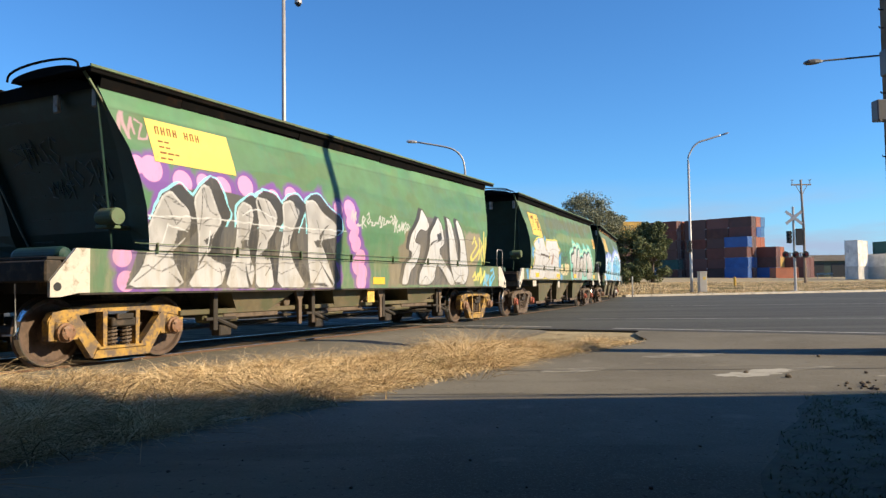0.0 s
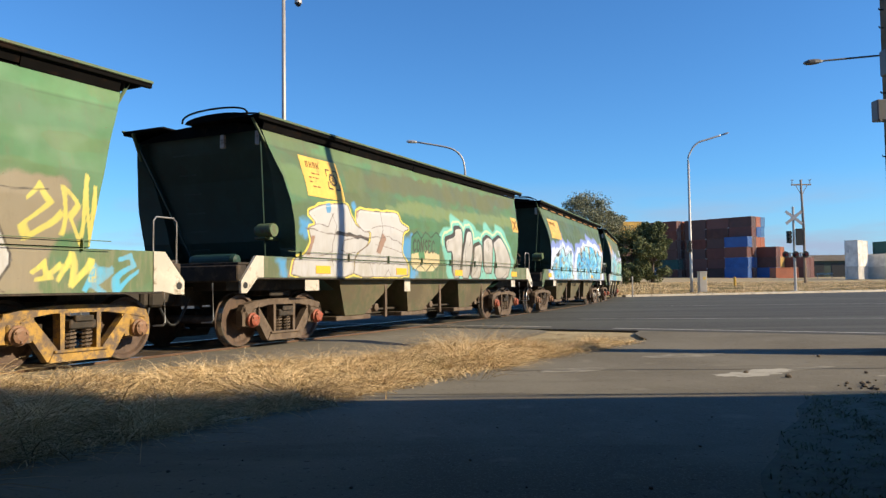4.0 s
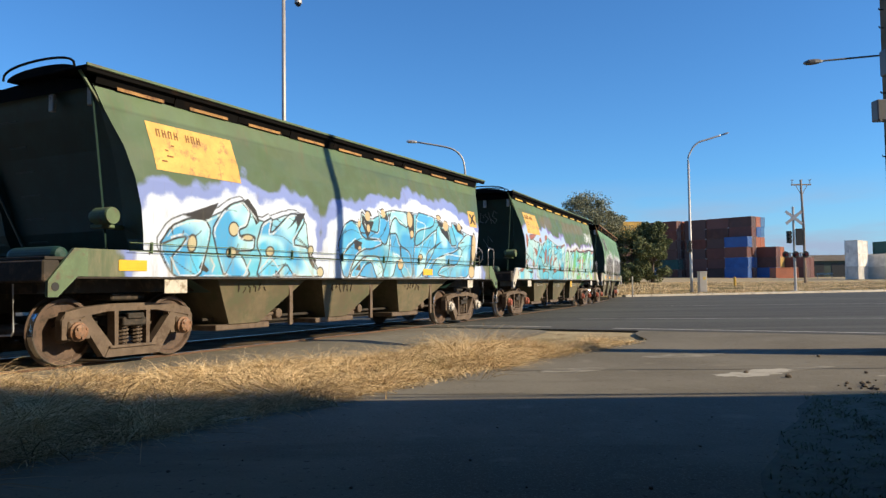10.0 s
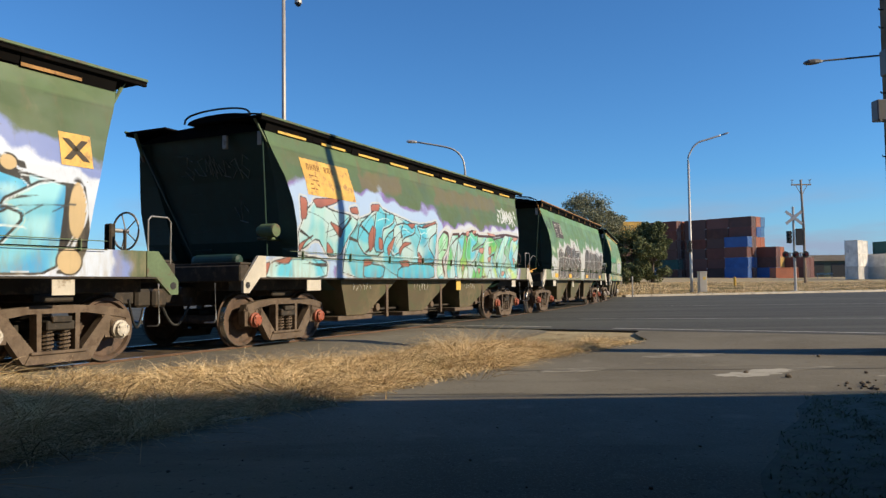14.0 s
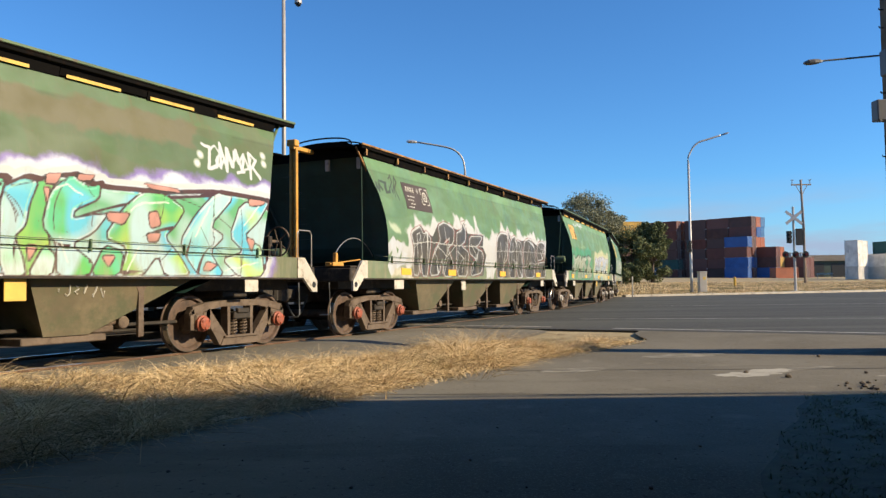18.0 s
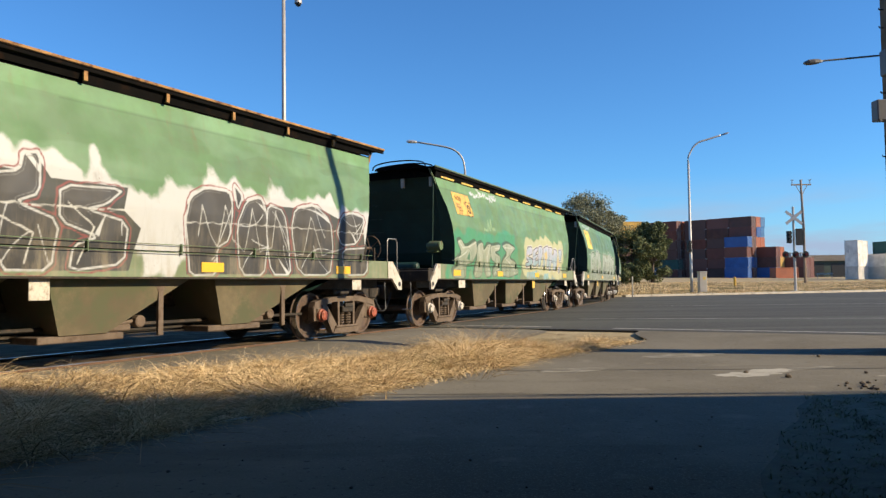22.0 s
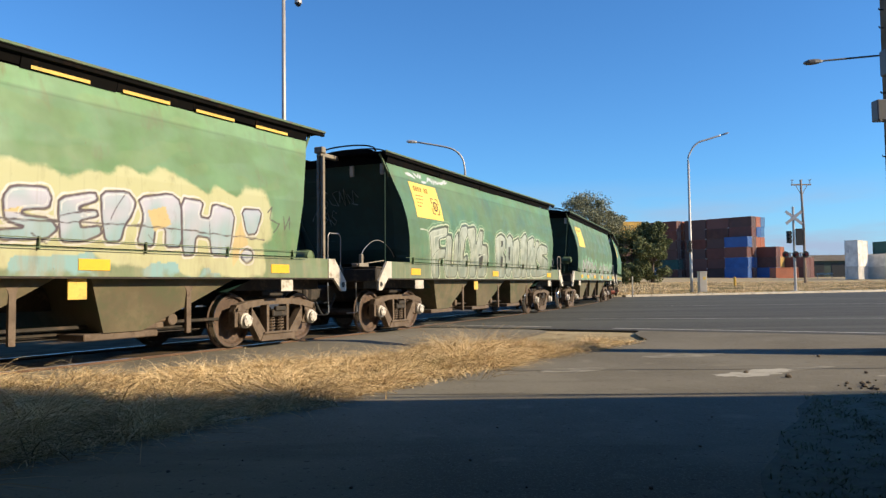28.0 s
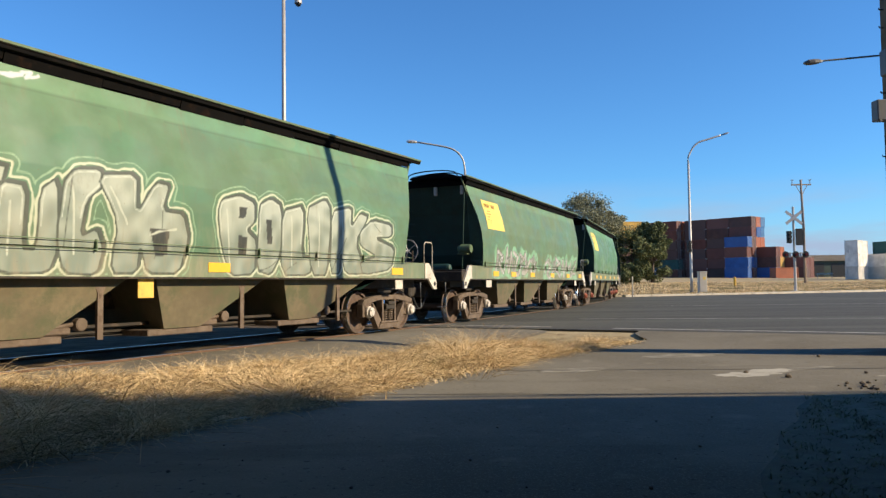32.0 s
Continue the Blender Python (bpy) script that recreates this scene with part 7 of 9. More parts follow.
SPECS = {
    0: spec(0, "dark green grain hopper wagon ahead of the graffiti wagons", "green side", (G_MID, G_OLIVE, G_DARK), [], step=0.2),
    1: spec(1, "long green grain wagon with purple graffiti and yellow bogies", "green side with silver letters on purple bubbles",
            (G_MID, (.095, .225, .105, 1), (.10, .19, .075, 1)),
            [tag((-.75, .35, 2.26, 2.48), "1342513", SILVER, .011), tag((.35, 1.45, 2.26, 2.48), "51243125", SILVER, .011), tag((4.8, 5.9, 1.6, 2.4), "241", (.55, .5, .12, 1), .03),
             tag((-6.1, -5.3, 2.95, 3.4), "153", (.40, .26, .30, 1), .016),
             tag((4.95, 5.7, 1.02, 1.45), "31", (.6, .55, .12, 1), .03), tag((5.7, 6.35, 1.02, 1.45), "42", (.08, .4, .65, 1), .035)],
            art=art_1(), end_tags=((-.75, 2.55, .42, '1423'), (-.70, 2.2, .26, '352'), (.15, 2.9, .40, '2514'), (.1, 2.4, .3, '413')), folds=6, lined=(.55, .56, .58, 1), stretch=1.05, sill=.98, pivots=12.3, caps="tan", yellow_bogie=True, short_hopper=True, wheel=False,
            panel=(-5.9, -4.2, 2.86, 3.5, M_YELLOW_PALE, M_MARK_ORANGE), tag_u=.05, reflect=(.25,), placards=()),
    2: spec(2, "green grain hopper wagon with white and silver graffiti", "olive-green side with white letters edged yellow and cyan",
            ((.095, .165, .07, 1), G_MID, (.105, .135, .06, 1)),
            [],
            art=art_2(), folds=2, panel=(-5.35, -4.1, 2.72, 3.49, M_YELLOW, M_MARK_ORANGE), square_mark=(-4.42, 3.12), cross=(5.72, 2.9, .24), cross_mat=M_MARK_ORANGE, tag_u=-1.36, tag_mat=M_WHITE,
            gusset=M_WHITE, caps="red", reflect=(-4.86, -1.77, 1.37, 5.56)),
    3: spec(3, "dark green grain hopper wagon with pale blue graffiti", "dark green side with cyan letters on a white and lavender cloud",
            ((.068, .125, .056, 1), (.085, .135, .062, 1), (.062, .12, .052, 1)),
            [],
            art=art_3(), patchy=((.40, .72, .84, 1), (.05, .34, .68, 1)), folds=5, lined=(.60, .68, .80, 1), strips=True, strip_mat=M_RUSTROOF, scrawl=M_MARK, panel=(-5.50, -3.72, 2.74, 3.46, M_ORANGE, M_MARK_ORANGE), cross=(5.55, 2.82, .23), caps="tan", caps_rear="white", gusset=M_SILLGREEN,
            gusset_label="green sill end plate", reflect=(-5.9, 2.9), placards=((-5.1, .22), (5.4, .16)), wheel_mat=M_STEELGREY),
    4: spec(4, "dark green grain hopper wagon with teal and green graffiti", "dark green side with teal and red-edged letters and a white tag",
            ((.075, .14, .058, 1), G_DARK, (.10, .13, .06, 1)),
            [],
            art=art_4(), patchy=((.10, .48, .66, 1), (.40, .58, .62, 1)), end_tags=((-.62, 3.05, .40, '2431'), (.2, 3.1, .4, '152'), (-.3, 2.2, .5, '3')), folds=6, lined=(.52, .60, .66, 1), scrawl=M_MARK_WHITE, strips=True, panel=(-5.4, -3.75, 2.74, 3.44, M_ORANGE, M_MARK_ORANGE), caps="red", reflect=(), gusset=M_WHITE, tag_u=1.45, tag_mat=M_YELLOW),
    5: spec(5, "green grain wagon with black graffiti and rusty roof edge", "green side with black letters in white outlines",
            (G_LIGHT, (.10, .22, .095, 1), (.105, .205, .095, 1)),
            [tag((-6.0, -4.95, 2.95, 3.42), "1524", (.03, .05, .035, 1), .024), tag((-5.8, -5.0, 1.3, 2.1), "25", WHITE, .09)],
            art=art_5(), rust=True, panel=(-4.78, -3.42, 2.80, 3.43, M_PLATE_DARK, M_MARK_WHITE), panel_label="dark brown number panel with white marks",
            square_mark=(-3.72, 3.17), caps="red", post=M_POSTORANGE, post_label="rusty orange post with a cross arm", tag_u=-1.39, tag_mat=M_WHITE,
            reflect=(-4.87, -2.3, 1.47, 5.01)),
    6: spec(6, "light green grain hopper wagon with pastel graffiti", "light green side with pastel letters on a cream cloud",
            (G_LIGHT, (.115, .235, .10, 1), (.15, .26, .12, 1)),
            [tag((-4.2, -1.9, 3.52, 3.70), "3142513425", WHITE, .018), tag((-3.6, -2.6, 2.55, 2.8), "412", (.22, .34, .18, 1), .02)],
            art=art_6(), folds=2, stretch=1.01, pivots=11.37, strips=True, panel=(-5.50, -4.30, 2.90, 3.50, M_ORANGE, M_MARK_ORANGE), square_mark=(-4.55, 3.1), caps="white", caps_rear="white", tag_u=1.42, tag_mat=M_YELLOW,
            wheel=False, gusset=M_WHITE, reflect=(-5.55, -2.2, 1.6, 5.3)),
    7: spec(7, "green grain hopper wagon with silver graffiti", "green side with silver letters in cream outlines",
            ((.086, .205, .118, 1), (.098, .195, .105, 1), (.115, .215, .118, 1)),
            [tag((-5.4, -3.1, 3.55, 3.72), "251341325", WHITE, .018)],
            art=art_7(), end_tags=((-.2, 2.9, .42, '3152'), (.45, 2.5, .35, '241')), folds=1, panel=(-5.35, -3.85, 2.64, 3.49, M_YELLOW_PALE, M_MARK_ORANGE), square_mark=(-4.22, 2.98), caps="white", post=M_POSTGREY,
            post_label="grey-white post with a cross arm", tag_u=-1.49, tag_mat=M_YELLOW, wheel_mat=M_STEELGREY, rail_mat=M_WHITE, reflect=(-5.41, -.11, 5.41)),
    8: spec(8, "green grain hopper wagon with small silver graffiti", "green side with faint silver letters", ((.098, .195, .110, 1), (.115, .19, .10, 1), G_BLUE),
            [piece((-4.8, -.4, 1.2, 2.1), "41532", (SILVER, GREY), (.1, .12, .1, 1), ((.16, .33, .2, 1), (.2, .4, .25, 1)), w=.08, ew=.02, cloud=.1),
             piece((.6, 5.2, 1.2, 2.0), "2413", (SILVER, GREY), (.1, .12, .1, 1), ((.16, .33, .2, 1), (.2, .4, .25, 1)), w=.08, ew=.02, cloud=.1)],
            panel=(-5.3, -3.8, 2.64, 3.49, M_YELLOW_PALE, M_MARK_ORANGE), step=0.05, caps="white"),
    9: spec(9, "green grain hopper wagon far down the train", "weathered green side", (G_BLUE, G_MID, G_LIGHT), [],
            panel=(-5.3, -3.8, 2.64, 3.49, M_YELLOW_PALE, M_MARK_ORANGE), step=0.2),
    10: spec(10, "green grain hopper wagon at the end of the train", "weathered green side", (G_MID, G_MID, G_OLIVE), [], step=0.2),
}
TRAIN = {i: hopper_wagon(SPECS[i]) for i in SPECS}


def wagon_place(i, t):
    s = TRAIN_START + i * PITCH - gone(t) + SLACK.get(i, 0.0)
    b = SPECS[i]["pivots"] / 2
    x1, y1, _ = on_track(s - b)
    x2, y2, _ = on_track(s + b)
    return s, Matrix.Translation(((x1 + x2) / 2, (y1 + y2) / 2, 0.0)) @ Matrix.Rotation(math.atan2(y2 - y1, x2 - x1), 4, "Z")


def motions():
    """The train's motion: wagons on the curve, bogies turning under them, wheels rolling."""
    times = [k * 0.5 for k in range(65)]
    fine = [k * 0.2 for k in range(161)]
    for i, w in TRAIN.items():
        walk(w, [(t, wagon_place(i, t)[1]) for t in times])
    of = {w: i for i, w in TRAIN.items()}
    for bg, w, u in BOGIES:
        i = of[w]
        rows = []
        for t in times:
            s, m = wagon_place(i, t)
            head = math.pi / 2 - on_track(s + u)[2]
            turn = (head - math.atan2(m[1][0], m[0][0]) + math.pi) % (2 * math.pi) - math.pi
            rows.append((t, pose(u, 0, 0, 0, 0, math.degrees(turn))))
        walk(bg, rows)
    for wh, x in WHEELS:
        walk(wh, [(t, pose(x, 0, R_WHEEL, 0, -math.degrees(gone(t) / R_WHEEL), 0)) for t in fine])


# ---------------------------------------------------------------- ground
def smooth(a, b, x):
    t = max(0.0, min(1.0, (x - a) / (b - a)))
    return t * t * (3 - 2 * t)


def rise(x, y):
    """Height of the land: level by the track and the road, climbing gently towards the yard."""
    edge = 58.6 + 0.44 * max(0.0, min(x, 160) - 13.8)
    return 0.02 * max(0.0, min(y, 240) - edge) * smooth(18, 25, x)


def sunk(x, y):
    """How far the path and verge lie below the rails, easing up to the road's edge."""
    d = (x - 3.8) * .5 + (y - 16.9) * .866
    return -.15 * (1 - smooth(-2.8, -.3, d))


def from_track(x, y):
    k = int(np.argmin((_cx[600:2400:5] - x) ** 2 + (_cy[600:2400:5] - y) ** 2))
    return math.hypot(_cx[600:2400:5][k] - x, _cy[600:2400:5][k] - y)


def land(x, y):
    near = abs(x) < 70 and -40 < y < 20
    return rise(x, y) + (sunk(x, y) * smooth(1.7, 3.6, from_track(x, y)) if near else 0.0)


def sheet(name, xs, ys, z, mat, kind="structure", label="", keep=None):
    """A flat or draped sheet over a rectangle of grid lines."""
    bm = bmesh.new()
    vs = {}
    for i, x in enumerate(xs):
        for j, y in enumerate(ys):
            vs[i, j] = bm.verts.new((x, y, z + land(x, y)))
    for i in range(len(xs) - 1):
        for j in range(len(ys) - 1):
            bm.faces.new((vs[i, j], vs[i + 1, j], vs[i + 1, j + 1], vs[i, j + 1]))
    return tagged(part(name, bm, mat), label, "", "", kind)


m = Mat("dry dusty earth with sparse grass", 0.95, gloss=.1)
c = m.mix(m.ramp(m.noise(3.0, 6), 0.35, 0.65), (0.34, 0.27, 0.155, 1), (0.47, 0.385, 0.235, 1))
c = m.mix(m.ramp(m.noise(0.25, 5), 0.45, 0.75), c, (0.21, 0.16, 0.09, 1))
M_EARTH = m.base(c).bump(m.noise(0.08, 5), 0.5, 0.02).m

m = Mat("grey asphalt", 0.85, gloss=.15)
streaks = m.ramp(m.noise(3.6, 6, (0.06, 1, 1)), 0.42, 0.6)
c = m.mix(m.ramp(m.noise(5.0, 5, (0.35, 1, 1)), 0.35, 0.7), (0.068, 0.068, 0.060, 1), (0.098, 0.098, 0.086, 1))
c = m.mix(m.math("MULTIPLY", streaks, 0.9), c, (0.046, 0.046, 0.042, 1))
c = m.mix(m.ramp(m.noise(2.2, 5, (0.05, 1, 1)), 0.55, 0.68, 0, 0.5), c, (0.155, 0.15, 0.128, 1))
c = m.mix(m.ramp(m.noise(0.02, 2), 0.4, 0.7), c, (0.125, 0.123, 0.106, 1))
M_ASPHALT = m.base(c).bump(m.noise(0.012, 2), 0.4, 0.004).m

m = Mat("brown-grey worn path seal", 0.95, gloss=.05)
c = m.mix(m.ramp(m.noise(2.2, 6), 0.35, 0.68), (0.158, 0.143, 0.112, 1), (0.214, 0.196, 0.155, 1))
c = m.mix(m.ramp(m.noise(0.35, 5), 0.55, 0.8), c, (0.245, 0.224, 0.175, 1))
c = m.mix(m.ramp(m.noise(0.015, 2), 0.5, 0.72), c, (0.245, 0.226, 0.185, 1))
c = m.mix(m.ramp(m.noise(0.9, 5, (0.25, 1, 1)), 0.55, 0.72), c, m.mix(0.35, c, (0.09, 0.08, 0.06, 1)))
c = m.mix(m.ramp(m.noise(0.05, 3), 0.62, 0.72), c, (0.10, 0.09, 0.07, 1))
M_PATH = m.base(c).bump(m.noise(0.015, 3), 0.45, 0.005).m
M_CONCRETE = plain("pale worn concrete", (0.58, 0.52, 0.42, 1), 0.9, 0, 0.2, 0.8, (0.25, 0.21, 0.16, 1), 0.4)
M_LINE = plain("worn white road paint", (0.55, 0.53, 0.47, 1), 0.8, 0, 0.25, 0.3, (0.18, 0.175, 0.16, 1), 0.45)
M_RAIL = plain("rusty rail steel", (0.15, 0.085, 0.05, 1), 0.7, 0.3, 0.3, 0.3)
M_RAILTOP = plain("polished rail head", (0.5, 0.48, 0.46, 1), 0.3, 1.0, 0.1, 0.3)

far = [-3000, -1200, -600, -300, -160]
sheet("ground", far + list(range(-100, -12, 8)) + [k * .6 for k in range(-20, 20)] + list(range(12, 120, 4)) + list(range(120, 340, 20)) + [400, 600, 1200, 3000], [-400, -150, -60] + list(range(-30, -6, 6)) + [k * .6 for k in range(-10, 35)] + list(range(22, 50, 7)) + list(range(50, 130, 4)) + list(range(130, 330, 10)) + [400, 700, 1500, 4000], -0.07,
      M_EARTH, label="dry brown earth and grass reaching the horizon")


def flat_poly(name, pts, z, mat, label, cells=1):
    bm = bmesh.new()
    top = [bm.verts.new((x, y, z)) for x, y in pts]
    bot = [bm.verts.new((x, y, z - 0.06)) for x, y in pts]
    bm.faces.new(top)
    for i in range(len(pts)):
        bm.faces.new((top[i], bot[i], bot[(i + 1) % len(pts)], top[(i + 1) % len(pts)]))
    bmesh.ops.triangulate(bm, faces=[f for f in bm.faces if len(f.verts) > 4])
    return tagged(part(name, bm, mat), label, "", "", "structure")


flat_poly("road", [(-60, 54), (-14, 26.6), (-4.5, 21.3), (3.8, 16.9), (8.3, 14.3), (60, -15.7), (140, -15), (140, 60), (60, 76), (42, 70), (27, 63.5), (13.8, 57.6), (-5, 50), (-60, 75)], -0.02,
          M_ASPHALT, "grey worn asphalt of the level crossing road")
PATH_EDGE = [(-4.0, -8), (-4.0, 2.0), (-3.25, 5.0), (-2.45, 6.2), (-1.85, 7.1), (-1.2, 8.2), (-.55, 9.1), (.0, 9.95), (.75, 11.2), (1.7, 12.7), (2.95, 14.2), (3.95, 15.0), (4.2, 17.0)]
ys_ = [-30, -20, -12, -8, -5] + [k * .5 - 3 for k in range(41)]
bm = bmesh.new()
rows = []
for y in ys_:
    x0 = float(np.interp(y, [p[1] for p in PATH_EDGE], [p[0] for p in PATH_EDGE])) + .06 * math.sin(y * 3.1) + .04 * math.sin(y * 7.7)
    rows.append([bm.verts.new((x0 + d, y, sunk(x0 + d, y) - .022)) for d in [k * .5 for k in range(19)] + [10.5, 12, 20, 60]])
for a, b in zip(rows, rows[1:]):
    for k in range(len(a) - 1):
        bm.faces.new((a[k], a[k + 1], b[k + 1], b[k]))
tagged(part("pavement", bm, M_PATH, smooth=True), "brown-grey sealed path in the building's shade", "", "", "structure")

# rails
OFFSET = {1: .7525, -1: -.7525 - FAR}
for sgn, nm in ((-1, "rail"), (1, "rail")):
    bm = bmesh.new()
    sec = [(-.035, 0), (.035, 0), (.037, -.035), (.012, -.05), (.012, -.13), (.07, -.15), (-.07, -.15), (-.012, -.13), (-.012, -.05), (-.037, -.035)]
    prev = None
    for s in np.arange(-90, 200, 2.0):
        x, y, h = on_track(s)
        ring = [bm.verts.new((x + math.cos(h) * (OFFSET[sgn] + a), y - math.sin(h) * (OFFSET[sgn] + a), b)) for a, b in sec]
        if prev:
            for k in range(len(sec)):
                f = bm.faces.new((prev[k], prev[(k + 1) % len(sec)], ring[(k + 1) % len(sec)], ring[k]))
                f.material_index = 1 if k == 0 else 0
        prev = ring
    tagged(part(nm, bm, [M_RAIL, M_RAILTOP]), "steel rail with a polished head", "rail", "rails of the track", "structure")

# sealed apron along the track
bm = bmesh.new()
prev = None
for s_ in np.arange(-24, 22.1, 1.0):
    x, y, h = on_track(s_)
    ring_ = []
    wide = float(np.interp(y, [9.5, 12.0, 14.5, 17.0], [2.5, 2.75, 3.4, 4.2]))
    for v in (.80, 1.2, 1.6, 1.9, wide - .3, wide):
        q = v + (.10 * math.sin(s_ * 1.7) + .07 * math.sin(s_ * 4.1) if v == wide else 0.0)
        px, py = x + math.cos(h) * q, y - math.sin(h) * q
        ring_.append(bm.verts.new((px, py, max(land(px, py) - .07, -.30) + (.034 if v < wide else .012))))
    if prev:
        for k in range(5):
            bm.faces.new((prev[k], prev[k + 1], ring_[k + 1], ring_[k]))
    prev = ring_
tagged(part("apron", bm, M_PATH, smooth=True), "brown-grey worn sealed apron beside the rails", "", "", "structure")
# brown earth, darkened in colour for the train's shade under and behind it
m = Mat("dark track earth with train shade", 0.95, gloss=.05)
c = m.mix(m.ramp(m.noise(0.5, 5), 0.35, 0.7), (0.070, 0.052, 0.034, 1), (0.135, 0.105, 0.072, 1))
M_TRACK_SHADE = m.base(c).bump(m.noise(0.05, 4), 0.6, 0.02).m
bm = bmesh.new()
prev = None
for s_ in np.arange(-40, 24.1, 1.0):
    x, y, h = on_track(s_)
    ring_ = [bm.verts.new((x + math.cos(h) * v, y - math.sin(h) * v, -.062 + .02 * (abs(v) < 2))) for v in (-7.5, -4.0, -1.9, -.4, .78)]
    if prev:
        for k in range(4):
            bm.faces.new((prev[k], prev[k + 1], ring_[k + 1], ring_[k]))
    prev = ring_
tagged(part("track_bed", bm, M_TRACK_SHADE, smooth=True), "brown earth strip darkened for the train's shade", "", "", "structure")

# concrete kerb and footway edge on the far side of the road
bm = bmesh.new()
pts = [(13.9, 57.9), (20, 60.4), (27, 63.6), (42, 70.4), (60, 76.5), (110, 84)]
for (x0, y0), (x1, y1) in zip(pts, pts[1:]):
    d = Vector((x1 - x0, y1 - y0, 0)).normalized()
    n = Vector((-d.y, d.x, 0))
    w = 1.6 if x0 > 25 else 0.5
    c = [Vector((x0, y0, 0)), Vector((x1, y1, 0)), Vector((x1, y1, 0)) + n * w, Vector((x0, y0, 0)) + n * w]
    lo, hi = [bm.verts.new(p - Vector((0, 0, .08))) for p in c], [bm.verts.new(p + Vector((0, 0, .13))) for p in c]
    bm.faces.new(hi)
    for k in range(4):
        bm.faces.new((lo[k], lo[(k + 1) % 4], hi[(k + 1) % 4], hi[k]))
tagged(part("kerb", bm, M_CONCRETE), "pale concrete kerb along the far road edge", "", "", "structure")

# worn lines on the road
for a, b, w in (((3.9, 17.55), (14.0, 11.7), .16), ((-9.0, 25.2), (2.6, 18.4), .13), ((4, 22.5), (24, 18.0), .10), ((9, 34), (34, 33), .10)):
    a, b = Vector((*a, 0)), Vector((*b, 0))
    d = (b - a).normalized()
    n = Vector((-d.y, d.x, 0)) * w / 2
    bm = bmesh.new()
    bm.faces.new([bm.verts.new(p + Vector((0, 0, -.015))) for p in (a - n, b - n, b + n, a + n)])
    tagged(part("road_line", bm, M_LINE), "worn white painted road line", "road line", "lines on the road", "structure")


def blot(name, cx, cy, rx, ry, turn, z, mat, label, seed, n=26):
    """A thin worn patch with a ragged outline."""
    rg = random.Random(seed)
    bm = bmesh.new()
    edge = [1 + rg.uniform(-.28, .22) for _ in range(n)]
    rings = []
    for f in (1, .8, .6, .4, .2):
        row = []
        for k in range(n):
            a = 2 * math.pi * k / n
            x, y = rx * math.cos(a) * edge[k] * f, ry * math.sin(a) * edge[k] * f
            px, py = cx + x * math.cos(turn) - y * math.sin(turn), cy + x * math.sin(turn) + y * math.cos(turn)
            row.append(bm.verts.new((px, py, sunk(px, py) - .022 + z)))
        rings.append(row)
    mid = bm.verts.new((cx, cy, sunk(cx, cy) - .022 + z))
    for p, q in zip(rings, rings[1:]):
        for k in range(n):
            bm.faces.new((p[k], p[(k + 1) % n], q[(k + 1) % n], q[k]))
    for k in range(n):
        bm.faces.new((rings[-1][k], rings[-1][(k + 1) % n], mid))
    return tagged(part(name, bm, mat), label, "", "", "structure")


M_SPILL = plain("dried pale cement spill", (0.46, 0.43, 0.35, 1), 0.95, 0, 0.15, 0.4, (0.30, 0.275, 0.22, 1), 0.45)
m = Mat("faint pale smear", 0.95, gloss=.05)
c = m.mix(m.ramp(m.noise(0.10, 5, (0.25, 1, 1)), 0.46, 0.60), (0.205, 0.188, 0.148, 1), (0.34, 0.315, 0.26, 1))
M_SMEAR = m.base(c).m
for cx, cy, rx, ry, turn, lab, sd, mt in ((3.95, 9.85, .52, .24, .45, "pale dried cement spill on the path", 3, M_SPILL), (4.35, 10.15, .34, .22, .5, "pale dried cement spill on the path", 12, M_SPILL),
                                          (4.85, 10.35, .7, .12, .5, "thin pale cement streak on the path", 4, M_SMEAR), (1.75, 10.5, .55, .24, .3, "faint pale streak on the path", 5, M_SMEAR),
                                          (3.9, 12.4, .7, .28, .3, "faint pale streak on the path", 6, M_SMEAR), (6.6, 12.35, .5, .2, .3, "faint pale streak on the path", 7, M_SMEAR),
                                          (5.6, 9.5, .3, .12, .3, "pale gravelly spill at the path's edge", 9, M_SMEAR)):
    blot("pavement_patch", cx, cy, rx, ry, turn, 0.0015 + .0002 * sd, mt, lab, sd)

M_PATH_LINE = plain("near-black path line", (0.035, 0.032, 0.028, 1), 0.8, 0, 0.3, 0.2)
for y0, x0, x1, sl in ((8.33, -1.3, 8.5, -.075), (10.62, .7, 9.5, -.06)):
    bm = bmesh.new()
    prev = None
    for x in np.arange(x0, x1, .4):
        y = y0 + sl * x + .012 * math.sin(3 * x) + .008 * math.sin(11 * x)
        w = .016 + .006 * math.sin(5 * x)
        pr = [bm.verts.new((x, y + d, sunk(x, y) - .0185)) for d in (-w, w)]
        if prev:
            bm.faces.new((prev[0], pr[0], pr[1], prev[1]))
        prev = pr
    tagged(part("pavement_joint", bm, M_PATH_LINE), "thin dark line across the path", "", "", "structure")

M_STONE = plain("dark gravel stone", (0.16, 0.13, 0.10, 1), 0.9, 0, 0.4, 0.05)


def stone(x, y, r, seed):
    rg = random.Random(seed)
    bm = bmesh.new()
    bmesh.ops.create_icosphere(bm, subdivisions=1, radius=r)
    for v in bm.verts:
        v.co *= 1 + rg.uniform(-.3, .2)
        v.co.z *= .7
    return tagged(part("stone", bm, M_STONE, None, "", Matrix.Translation((x, y, sunk(x, y) - .022 + r * .4))), "small dark stone lying on the path", "stone", "stones on the path")


